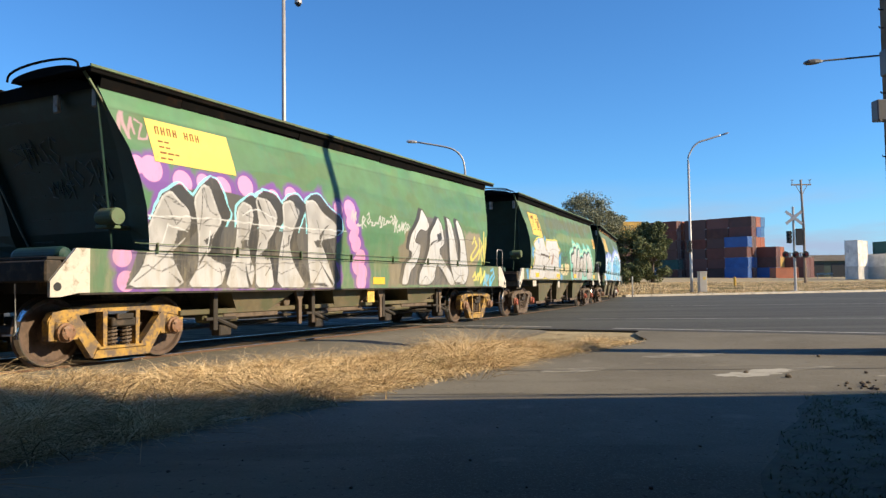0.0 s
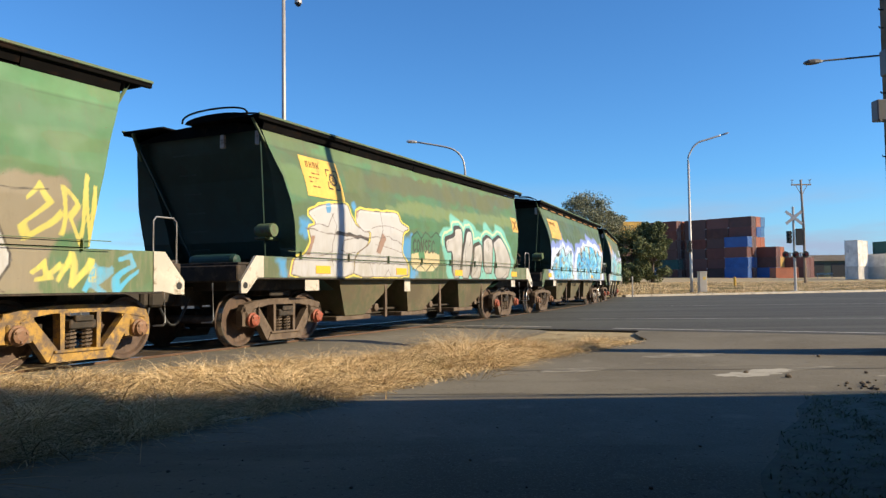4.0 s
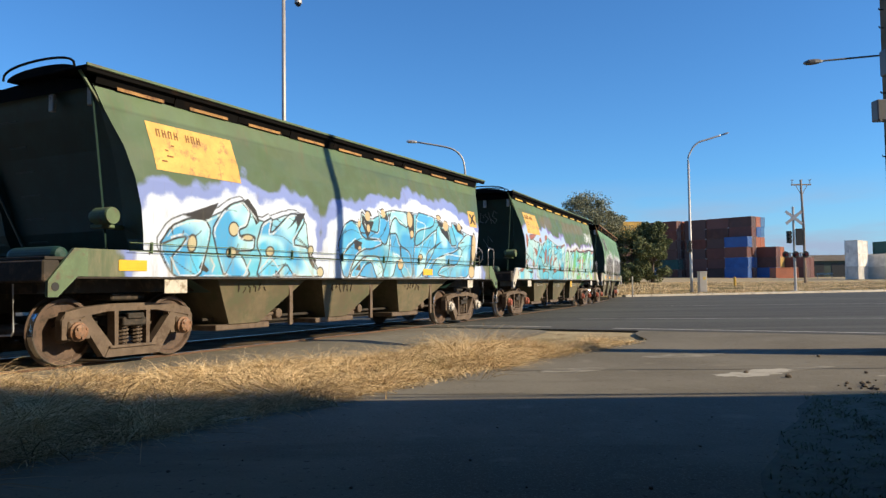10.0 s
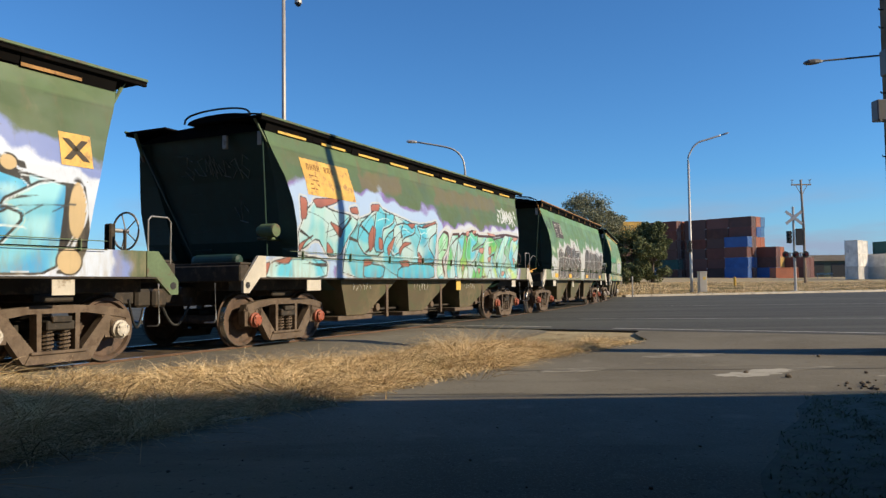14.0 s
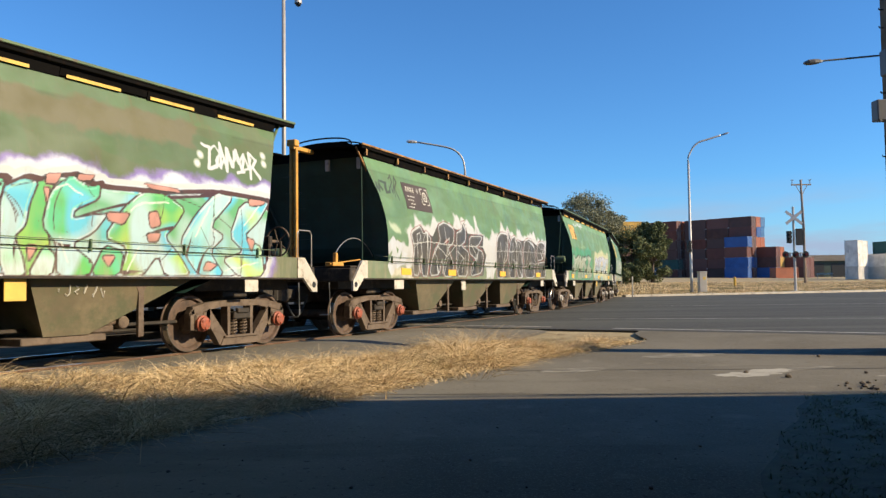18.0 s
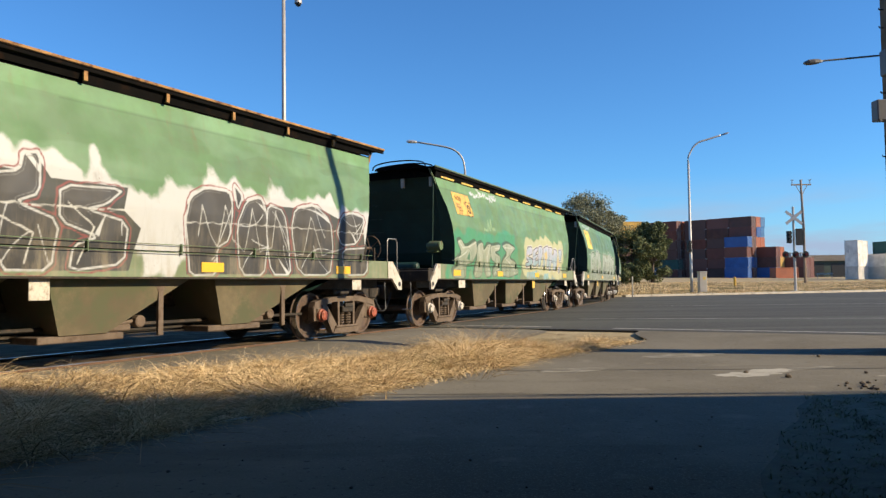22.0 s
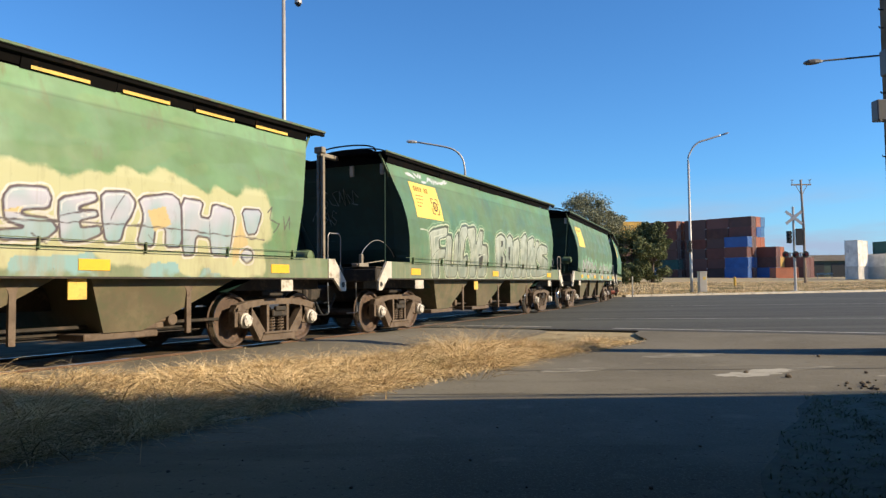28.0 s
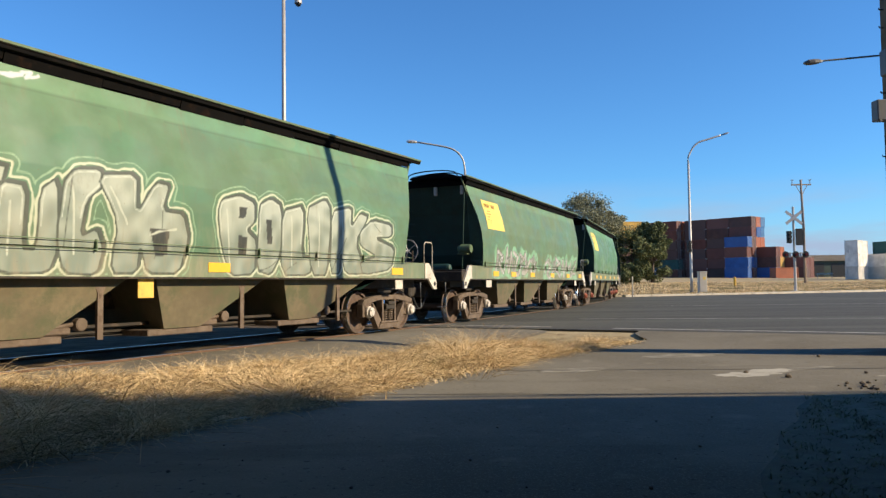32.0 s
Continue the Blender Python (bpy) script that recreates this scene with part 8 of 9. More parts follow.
rg = random.Random(11)
for x, y in ((3.93, 9.95), (4.25, 9.43), (5.85, 11.9), (5.39, 9.75), (4.7, 8.56)):
    stone(x, y, rg.uniform(.028, .045), rg.random())
for k in range(14):
    stone(rg.uniform(-1.8, 2.5), rg.uniform(4.3, 7.5), rg.uniform(.008, .016), rg.random())
for k in range(46):
    t = rg.random()
    stone(4.4 + t * 1.7 + rg.uniform(-.15, .3), 8.35 + t * 1.25 + rg.uniform(-.25, .25), rg.uniform(.012, .035), rg.random())
bm = bmesh.new()
for k, (p, q) in enumerate((((-1.98, 6.8), (-1.75, 6.94)), ((-1.95, 6.82), (-1.81, 6.97)))):
    add_rod(bm, (*p, -.164), (*q, -.156), .006, 5)
tagged(part("stick", bm, M_WHITE), "pale dry stick lying at the path's edge", "stick")

# ---------------------------------------------------------------- grass
m = Mat("straw-coloured dry grass", 0.9, gloss=.05)
isl = m.n.new("ShaderNodeNewGeometry").outputs["Random Per Island"]
c = m.mix(isl, (0.48, 0.33, 0.165, 1), (1.0, 0.80, 0.49, 1))
c = m.mix(m.ramp(m.noise(0.38, 4), 0.52, 0.64), c, m.mix(0.5, c, (0.17, 0.12, 0.08, 1)))
c = m.mix(m.ramp(m.noise(0.8, 2), 0.70, 0.76), c, (0.14, 0.17, 0.05, 1))
M_STRAW = m.base(c).m
m = Mat("matted brown-grey thatch", 0.95, gloss=.03)
isl = m.n.new("ShaderNodeNewGeometry").outputs["Random Per Island"]
c = m.mix(isl, (0.24, 0.165, 0.085, 1), (0.66, 0.50, 0.27, 1))
c = m.mix(m.ramp(m.noise(0.5, 3), 0.5, 0.66), c, m.mix(0.55, c, (0.13, 0.11, 0.085, 1)))
M_THATCH = m.base(c).m
m = Mat("dark green weeds", 0.9, gloss=.05)
isl = m.n.new("ShaderNodeNewGeometry").outputs["Random Per Island"]
M_WEED = m.base(m.mix(isl, (0.10, 0.125, 0.07, 1), (0.20, 0.22, 0.13, 1))).m


m = Mat("olive verge weeds", 0.85)
isl = m.n.new("ShaderNodeNewGeometry").outputs["Random Per Island"]
M_OLIVE = m.base(m.mix(isl, (0.10, 0.10, 0.04, 1), (0.26, 0.22, 0.09, 1))).m


def blades(name, pts, mat, label, height, width, lean, seed, category="grass", flop=0.3, head=None):
    """Thin bent blades standing on the given ground places; head gives each blade the way it leans."""
    rg = np.random.RandomState(seed)
    n = len(pts)
    p = np.asarray(pts, float)
    a = rg.rand(n) * 2 * np.pi
    h = height(p) * rg.uniform(.45, 1.2, n)
    w = width * rg.uniform(.6, 1.3, n)
    ln = lean * rg.uniform(.1, 1.0, n) * h + (rg.rand(n) < flop) * h * rg.uniform(.3, 1.1, n)
    la = rg.rand(n) * 2 * np.pi if head is None else head + .5 * rg.randn(n)
    dx, dy = np.cos(a) * w / 2, np.sin(a) * w / 2
    lx, ly = np.cos(la) * ln, np.sin(la) * ln
    low = np.clip(ln / h, 0, 1.6)
    co = np.zeros((n, 7, 3))
    z0 = 0 * dx
    for k, (f, g, ww) in enumerate(((0, 0, 1), (.22, .48, .9), (.58, .84, .65))):
        mid = p + np.stack([lx * f, ly * f, h * (g - low * .22 * g * g)], 1)
        co[:, 2 * k] = mid + np.stack([-dx * ww, -dy * ww, z0], 1)
        co[:, 2 * k + 1] = mid + np.stack([dx * ww, dy * ww, z0], 1)
    co[:, 6] = p + np.stack([lx, ly, h * np.clip(1 - .5 * low, .12, 1)], 1)
    i = np.arange(n)[:, None] * 7
    quads = np.concatenate([i + np.array([[0, 1, 3, 2]]), i + np.array([[2, 3, 5, 4]])])
    tris = i + np.array([[4, 5, 6]])
    me = bpy.data.meshes.new(name)
    me.vertices.add(n * 7)
    me.vertices.foreach_set("co", co.astype(np.float32).ravel())
    loops = np.concatenate([quads.ravel(), tris.ravel()])
    me.loops.add(len(loops))
    me.loops.foreach_set("vertex_index", loops.astype(np.int32))
    me.polygons.add(3 * n)
    me.polygons.foreach_set("loop_start", np.concatenate([np.arange(2 * n) * 4, 8 * n + np.arange(n) * 3]).astype(np.int32))
    me.update(calc_edges=True)
    return tagged(link(name, me, mat), label, category, "", "stuff")


def field(x, y, seed, size):
    return waves(np.asarray(x), np.asarray(y), seed, size)


def verge_points(n, seed):
    """Places on the grass verge between the path's edge and the track."""
    rg = np.random.RandomState(seed)
    k = 5 * n
    y = rg.uniform(-1.0, 15.2, k)
    xr = np.interp(y, [p[1] for p in PATH_EDGE], [p[0] for p in PATH_EDGE]) - .05 + .12 * rg.randn(k)
    s = np.interp(y, _cy[900:1800], _s[900:1800])
    xl = np.interp(s, _s, _cx) + np.interp(y, [9.0, 11.0], [1.85, 2.55]) / np.cos(np.interp(s, _s, _h)) + .15 * rg.randn(k)
    xl = xr - (xr - xl) * np.interp(y, [8.0, 10.5, 13, 15.0], [1.0, .86, .66, .3])
    x = xl + (xr - xl) * rg.rand(k)
    ok = (xl < xr) & (field(x, y, 3, 1.6) + .9 * rg.rand(k) > -.25) & (rg.rand(k) * 4.5 < xr - xl)
    x, y = x[ok][:n], y[ok][:n]
    d = (x - 3.8) * .5 + (y - 16.9) * .866
    t = np.clip((d + 2.8) / 2.5, 0, 1)
    z = -.15 * (1 - t * t * (3 - 2 * t))
    s = np.interp(y, _cy[900:1800], _s[900:1800])
    w = np.clip(((x - np.interp(s, _s, _cx)) * .86 - 1.7) / 1.9, 0, 1)
    return np.stack([x, y, z * w * w * (3 - 2 * w) - .075], 1)


def verge_height(p):
    tuft = np.clip(.82 + .8 * field(p[:, 0], p[:, 1], 8, .9), .3, 1.45)
    near = np.interp(p[:, 1], [3, 6, 7.4, 8.2, 10, 13.5, 15.2], [.42, .39, .30, .28, .30, .27, .16])
    # a taller matted mound at the verge's end
    mound = np.exp(-((p[:, 0] - .75) / .95) ** 2 - ((p[:, 1] - 11.8) / 1.1) ** 2) + .5 * np.exp(-((p[:, 0] - 2.0) / .6) ** 2 - ((p[:, 1] - 13.2) / .6) ** 2)
    return near * tuft + .20 * mound * np.clip(tuft, .6, 1.4)


def arcs(name, base, out, length, rise_, droop, width, mat, label, seed):
    """Long thin stalks that rise, bend over and trail: base places, the ways they lean, lengths, and how they climb and droop."""
    rg = np.random.RandomState(seed)
    n = len(base)
    a = out + .9 * rg.randn(n)
    side = rg.uniform(-.45, .45, n)
    w = width * rg.uniform(.6, 1.4, n)
    ca, sa = np.cos(a), np.sin(a)
    turn = rg.rand(n) * np.pi
    wx, wy, wz = np.cos(turn) * w / 2, np.sin(turn) * w / 2, rg.uniform(-.6, .6, n) * w / 2
    co = np.zeros((n, 9, 3))
    for k, (t, taper) in enumerate(((0, 1), (.3, 1), (.6, .85), (.85, .6), (1.0, 0))):
        fwd = length * t * (1 - rise_ * .55 + .25 * t)
        lat = length * side * t * t
        up_ = length * (rise_ * t - droop * t * t)
        mid = base + np.stack([ca * fwd - sa * lat, sa * fwd + ca * lat, np.maximum(up_, .008 + .02 * t)], 1)
        if k < 4:
            off = np.stack([wx * taper, wy * taper, wz * taper], 1)
            co[:, 2 * k], co[:, 2 * k + 1] = mid - off, mid + off
        else:
            co[:, 8] = mid
    i = np.arange(n)[:, None] * 9
    quads = np.concatenate([i + np.array([[2 * k, 2 * k + 1, 2 * k + 3, 2 * k + 2]]) for k in range(3)])
    tris = i + np.array([[6, 7, 8]])
    me = bpy.data.meshes.new(name)
    me.vertices.add(n * 9)
    me.vertices.foreach_set("co", co.astype(np.float32).ravel())
    loops = np.concatenate([quads.ravel(), tris.ravel()])
    me.loops.add(len(loops))
    me.loops.foreach_set("vertex_index", loops.astype(np.int32))
    me.polygons.add(4 * n)
    me.polygons.foreach_set("loop_start", np.concatenate([np.arange(3 * n) * 4, 12 * n + np.arange(n) * 3]).astype(np.int32))
    me.update(calc_edges=True)
    return tagged(link(name, me, mat), label, "grass", "", "stuff")


def tussocks(name, n, per, seed, reach, climb, spread, width, mat, label):
    """Clumps of uneven size whose stalks fall outward over one another."""
    rg = np.random.RandomState(seed)
    c = verge_points(n, seed)
    size = np.clip(np.exp(.45 * rg.randn(len(c))), .4, 1.9)
    lean = rg.rand(len(c)) * 6.283
    num = np.maximum(4, (per * size ** 1.4)).astype(int)
    idx = np.repeat(np.arange(len(c)), num)
    k = len(idx)
    a = rg.rand(k) * 6.283
    r = spread * size[idx] * np.sqrt(rg.rand(k))
    base = c[idx] + np.stack([np.cos(a) * r, np.sin(a) * r, np.zeros(k)], 1)
    out = np.where(rg.rand(k) < .35, lean[idx], a)
    ln = verge_height(c)[idx] * size[idx] ** .5 * reach * rg.uniform(.45, 1.25, k)
    up_ = np.clip(climb + .28 * rg.randn(k), .08, 1.15)
    return arcs(name, base, out, ln, up_, up_ * rg.uniform(.45, 1.0, k), width, mat, label, seed + 1)


tussocks("dry_grass", 1450, 140, 4, 1.26, .80, .15, .0042, M_STRAW, "long straw-coloured dry grass in tussocks on the verge")
tussocks("grass_thatch", 1400, 75, 6, 1.25, .42, .24, .0048, M_THATCH, "flattened brown-grey dry grass thatch")
tussocks("grass_wisp", 120, 4, 8, 1.1, .9, .10, .0036, M_STRAW, "single long arching straw stalks")
rgn = np.random.RandomState(9)
# loose litter of straw at the path's edge
lit = []
for k in range(2600):
    y = rgn.uniform(2, 14.8)
    x = np.interp(y, [p[1] for p in PATH_EDGE], [p[0] for p in PATH_EDGE]) + abs(rgn.randn()) * .22 - .15
    lit.append((x, y, sunk(x, y) - .024))
blades("straw_litter", np.array(lit), M_STRAW, "loose straw blown onto the path's edge", lambda p: np.full(len(p), .10), .012, 2.2, 8, flop=1.0)
# shaded weeds at the foot of the building
bm = bmesh.new()
M_SOIL = plain("dark shaded soil", (0.105, 0.118, 0.080, 1), 0.95, 0, 0.4, 0.16, (0.06, 0.075, 0.04, 1), 0.5, 0.6)
BED = ([-8, 2.8, 4.2, 5.35, 6.4, 7.95, 9.0], [-.9, 1.0, 1.72, 2.28, 2.9, 3.8, 4.5])
srow = [(y, float(np.interp(y, *BED)) + .04 * math.sin(5 * y)) for y in np.arange(-8, 8.01, .25)]
sl = [(bm.verts.new((x, y, -.170)), bm.verts.new((x + .5, y, -.160)), bm.verts.new((12, y, -.160))) for y, x in srow]
for p, q in zip(sl, sl[1:]):
    bm.faces.new((p[0], p[1], q[1], q[0])), bm.faces.new((p[1], p[2], q[2], q[1]))
tagged(part("soil_bed", bm, M_SOIL), "dark soil strip with weeds beside the path", "", "", "structure")
wp = []
while len(wp) < 22000:
    x, y = rgn.uniform(1.0, 6.2), rgn.uniform(2.8, 7.9)
    if x > np.interp(y, *BED) + .5 * abs(rgn.randn()) - .06 and waves(np.array([x]), np.array([y]), 31, .35)[0] + 1.4 * rgn.rand() > .3:
        wp.append((x, y, -.172))
blades("weeds", np.array(wp), M_WEED, "low dark green weeds in the shade", lambda p: np.clip(.036 + .024 * field(p[:, 0], p[:, 1], 4, .5), .015, .075), .008, 1.8, 12, "weed", flop=.6)
# far verge
fx, fy = rgn.uniform(16, 75, 150000), rgn.uniform(59, 125, 150000)
ok = (fy > 60.5 + .44 * np.maximum(0, fx - 13.8) + 1.2 * (fx > 25)) & (field(fx, fy, 6, 9) > -.5 + .8 * (rgn.rand(150000) - .5))
fp = [(x, y, rise(x, y) - .08) for x, y in list(zip(fx[ok], fy[ok]))[:60000]]
blades("far_grass", np.array(fp), M_STRAW, "sparse dry grass on the far verge", lambda p: .16 + .22 * np.clip(field(p[:, 0], p[:, 1], 15, 7), 0, 1), .045, .9, 13)

fx, fy = rgn.uniform(16, 75, 60000), rgn.uniform(59, 112, 60000)
ok = (fy > 60.8 + .44 * np.maximum(0, fx - 13.8) + 1.2 * (fx > 25)) & (field(fx, fy, 26, 6) > .25 + .5 * (rgn.rand(60000) - .5))
fp = [(x, y, rise(x, y) - .08) for x, y in list(zip(fx[ok], fy[ok]))[:16000]]
blades("far_weeds", np.array(fp), M_OLIVE, "olive weeds on the far verge", lambda p: np.full(len(p), .24), .04, .8, 14, "weed")

# ---------------------------------------------------------------- poles and signals
M_GALV = plain("weathered galvanised pole", (0.50, 0.48, 0.45, 1), 0.5, 0.35, 0.15, 0.5)
M_BLACK = plain("black signal housing", (0.015, 0.015, 0.016, 1), 0.5)
M_WOOD = plain("weathered grey-brown pole timber", (0.22, 0.15, 0.10, 1), 0.9, 0, 0.35, 0.4, (0.12, 0.08, 0.05, 1), 0.4)
M_GREYBOX = plain("grey equipment box", (0.16, 0.165, 0.18, 1), 0.6, 0, 0.15, 0.2)
M_CABINET = plain("pale cabinet paint", (0.55, 0.50, 0.42, 1), 0.6, 0, 0.1, 0.5)
M_BOARD = plain("weathered white crossing board", (0.40, 0.40, 0.42, 1), 0.6, 0, 0.15, 0.3)
M_REDLENS = plain("dark red signal lens", (0.10, 0.01, 0.01, 1), 0.2)
M_SAFETY = plain("yellow bollard paint", (0.70, 0.42, 0.05, 1), 0.6)


def lamp_head(bm, a, b, w, h):
    """Flat tapered luminaire from a (arm end) to b."""
    a, b = Vector(a), Vector(b)
    d = (b - a)
    m = Matrix.Translation((a + b) / 2) @ d.to_track_quat("X", "Z").to_matrix().to_4x4()
    L = d.length / 2
    rows = []
    for t, k in ((-1, .35), (-.6, .8), (0, 1), (.6, .9), (1, .4)):
        rows.append([bm.verts.new(m @ Vector((t * L, y * w / 2 * k, z * h / 2 * (k if z > 0 else .6 * k)))) for y, z in ((-1, -1), (1, -1), (1, .3), (.5, 1), (-.5, 1), (-1, .3))])
    for r0, r1 in zip(rows, rows[1:]):
        for k in range(6):
            bm.faces.new((r0[k], r0[(k + 1) % 6], r1[(k + 1) % 6], r1[k]))
    bm.faces.new(rows[0][::-1])
    bm.faces.new(rows[-1])


def street_lamp(base, top_z, bend, head0, head1, r, label):
    lamp = empty("street_lamp")
    x, y, z = base
    lamp.matrix_basis = Matrix.Translation(base)
    o = Vector(base)
    bm = bmesh.new()
    add_path(bm, [(0, 0, 0), (0, 0, 1.2), (0, 0, top_z - z)], [r * 1.15, r, r * .75], 10)
    part("pole", bm, M_GALV, lamp, smooth=True)
    bm = bmesh.new()
    pts = [Vector((x, y, top_z - .05))] + [Vector(p) for p in bend] + [Vector(head0)]
    # rounded arm through the points
    fine = []
    for i in range(len(pts) - 1):
        p0, p1, p2, p3 = pts[max(i - 1, 0)], pts[i], pts[i + 1], pts[min(i + 2, len(pts) - 1)]
        for t in (0, .25, .5, .75):
            fine.append(.5 * (2 * p1 + (p2 - p0) * t + (2 * p0 - 5 * p1 + 4 * p2 - p3) * t * t + (3 * p1 - p0 - 3 * p2 + p3) * t ** 3) - o)
    fine.append(pts[-1] - o)
    add_path(bm, fine, r * .6, 8)
    part("arm", bm, M_GALV, lamp, smooth=True)
    bm = bmesh.new()
    lamp_head(bm, Vector(head0) - o, Vector(head1) - o, .32, .18)
    part("luminaire", bm, M_GREYBOX if x > 10 else M_GALV, lamp)
    bm = bmesh.new()
    add_box(bm, -r * 2, r * 2, -r * 2, r * 2, 0, .04, .005)
    part("base_plate", bm, M_GALV, lamp)
    return tagged(lamp, label, "street lamp")


street_lamp((22.9, 70, rise(22.9, 70) - .07), 12.05, [(22.95, 70, 12.8), (23.69, 70, 13.9), (24.9, 70, 14.35)], (26.0, 70, 14.68), (26.75, 70, 14.9), .14,
            "tall galvanised street lamp beside the far kerb")
street_lamp((1.28, 42, -.07), 7.4, [(1.18, 42, 8.0), (.85, 42, 8.45), (.26, 42, 8.73)], (-1.35, 42, 9.03), (-1.97, 42, 9.07), .085,
            "galvanised street lamp with a curved arm behind the train")

# camera mast behind the train
mast = empty("camera_mast")
mast.matrix_basis = Matrix.Translation((-5.04, 24, -.07))
bm = bmesh.new()
add_path(bm, [(0, 0, 0), (0, 0, 6), (0, 0, 10.8)], [.085, .07, .06], 12)
part("pole", bm, M_GALV, mast, smooth=True)
bm = bmesh.new()
add_path(bm, [(0, 0, 10.7), (.25, 0, 10.85), (.46, 0, 10.75), (.47, 0, 10.5)], .025, 8)
part("arm", bm, M_GALV, mast)
bm = bmesh.new()
add_rod(bm, (.47, 0, 10.22), (.47, 0, 10.52), .12, 16, .10)
part("camera_housing", bm, M_GALV, mast)
bm = bmesh.new()
bmesh.ops.create_uvsphere(bm, u_segments=16, v_segments=8, radius=.095, matrix=Matrix.Translation((.47, 0, 10.21)))
part("dome", bm, M_BLACK, mast, "dark camera dome", smooth=True)
tagged(mast, "slim galvanised mast with a dome camera", "camera mast")

# near power pole with step bolts, boxes and a small light
pole = empty("power_pole")
PX, PY = 7.52, 12.56
pole.matrix_basis = Matrix.Translation((PX, PY, -.2))


def up(z):
    return (z - 1.015) * 1.154 + 1.215


bm = bmesh.new()
rows = []
for z, ya, yb, xr in ((0, -.78, .10, .12), (2.2, -.50, .10, .115), (4.6, -.22, .10, .11), (6.5, -.10, .09, .105), (10.5, -.08, .08, .09)):
    rows.append([bm.verts.new((x + .05, y, z)) for x, y in ((-xr, ya), (xr, ya), (xr, yb), (-xr, yb))])
for p, q in zip(rows, rows[1:]):
    for k in range(4):
        bm.faces.new((p[k], p[(k + 1) % 4], q[(k + 1) % 4], q[k]))
bm.faces.new(rows[0][::-1]), bm.faces.new(rows[-1])
part("pole", bm, M_WOOD, pole, "grey-brown broad-footed tapering pole shaft")
for z in (2.80, 3.73, 4.69, 4.96, 5.6):
    bm = bmesh.new()
    xo = -.16 + .015 * (z - 2.8)
    add_rod(bm, (-.03, 0, up(z)), (xo, 0, up(z)), .011, 6)
    add_rod(bm, (xo, 0, up(z)), (xo - .005, 0, up(z) + .03), .011, 6)
    part("step_bolt", bm, M_BLACK, pole)
for x0, x1, z0, z1 in ((-.21, .2, 3.94, 4.31), (-.38, .16, 3.28, 3.58)):
    bm = bmesh.new()
    add_box(bm, x0, x1, -.29, -.09, up(z0), up(z1), .015)
    add_box(bm, x0 + .02, x0 + .06, -.305, -.28, up(z0) - .025, up(z0) + .01, .004)
    part("equipment_box", bm, M_GREYBOX, pole, "grey box strapped to the pole")
bm = bmesh.new()
add_rod(bm, (-.04, 0, up(4.29)), (-1.22, 0, up(4.205)), .016, 8)
part("lamp_arm", bm, M_GREYBOX, pole)
bm = bmesh.new()
lamp_head(bm, (-1.11, 0, up(4.205)), (-1.42, 0, up(4.185)), .16, .09)
part("luminaire", bm, M_GREYBOX, pole)
tagged(pole, "grey-brown power pole with step bolts and equipment boxes", "power pole")

# far timber pole with a crossarm
M_POLEWOOD = plain("sun-bleached pole timber", (0.36, 0.28, 0.22, 1), 0.9, 0, 0.3, 0.5, (0.2, 0.14, 0.1, 1), 0.35)
tp = empty("telegraph_pole")
TB = (52.5, 110, rise(52.5, 110) - .07)
tp.matrix_basis = Matrix.Translation(TB)
bm = bmesh.new()
add_path(bm, [(0, 0, 0), (0, 0, 8), (-.2, 0, 15.2)], [.21, .19, .14], 10)
part("pole", bm, M_POLEWOOD, tp, smooth=True)
bm = bmesh.new()
add_box(bm, -1.6, 1.3, -.1, .06, 14.35, 14.55, .02)
add_rod(bm, (-.9, 0, 14.3), (-.15, 0, 12.9), .05, 6)
add_rod(bm, (.7, 0, 14.3), (-.1, 0, 12.9), .05, 6)
part("crossarm", bm, M_POLEWOOD, tp)
for x in (-1.45, -.15, 1.15):
    bm = bmesh.new()
    add_rod(bm, (x, 0, 14.5), (x, 0, 15.15), .05, 6)
    add_box(bm, x - .22, x + .22, -.05, .05, 15.1, 15.2, .02)
    part("insulator", bm, M_GREYBOX, tp)
tagged(tp, "tall timber pole with a crossarm and insulators", "utility pole")

# railway crossing signal
cs = empty("crossing_signal")
CB = Vector((31.55, 68.0, rise(31.55, 68) - .05))
cs.matrix_basis = Matrix.Translation(CB)
K = 68.0 / 62.0
bm = bmesh.new()
add_path(bm, [(0, 0, 0), (0, 0, .3), (0, 0, 7.75)], [.16, .12, .10], 10)
part("mast", bm, M_GALV, cs)
for sg in (-1, 1):
    bm = bmesh.new()
    add_box(bm, -.92, .92, -.03 + .012 * sg, .01 + .012 * sg, -.13, .13, .004, Matrix.Translation((.0, -.13, 6.75)) @ pose(0, 0, 0, 0, sg * 38, 0))
    part("crossbuck_board", bm, M_BOARD, cs, "faded white diagonal crossing board")


def signal_head(parent, x, z, face):
    """Three-aspect head with visors; face: -1 looks at the road on this side."""
    bm = bmesh.new()
    add_box(bm, x - .19, x + .19, -.16, .10, z - .55, z + .55, .03)
    h = part("signal_head", bm, M_BLACK, parent, "black three-lens traffic signal head")
    for k in (-.35, 0, .35):
        bm = bmesh.new()
        add_lathe(bm, [(.15, -.36), (.155, -.16), (.13, -.16), (.13, -.34)], 14, Matrix.Translation((x, 0, z + k)))
        part("visor", bm, M_BLACK, h)
        bm = bmesh.new()
        add_lathe(bm, [(.125, -.175), (.06, -.19), (.01, -.195)], 14, Matrix.Translation((x, 0, z + k)))
        part("lens", bm, M_REDLENS, h)
    return h


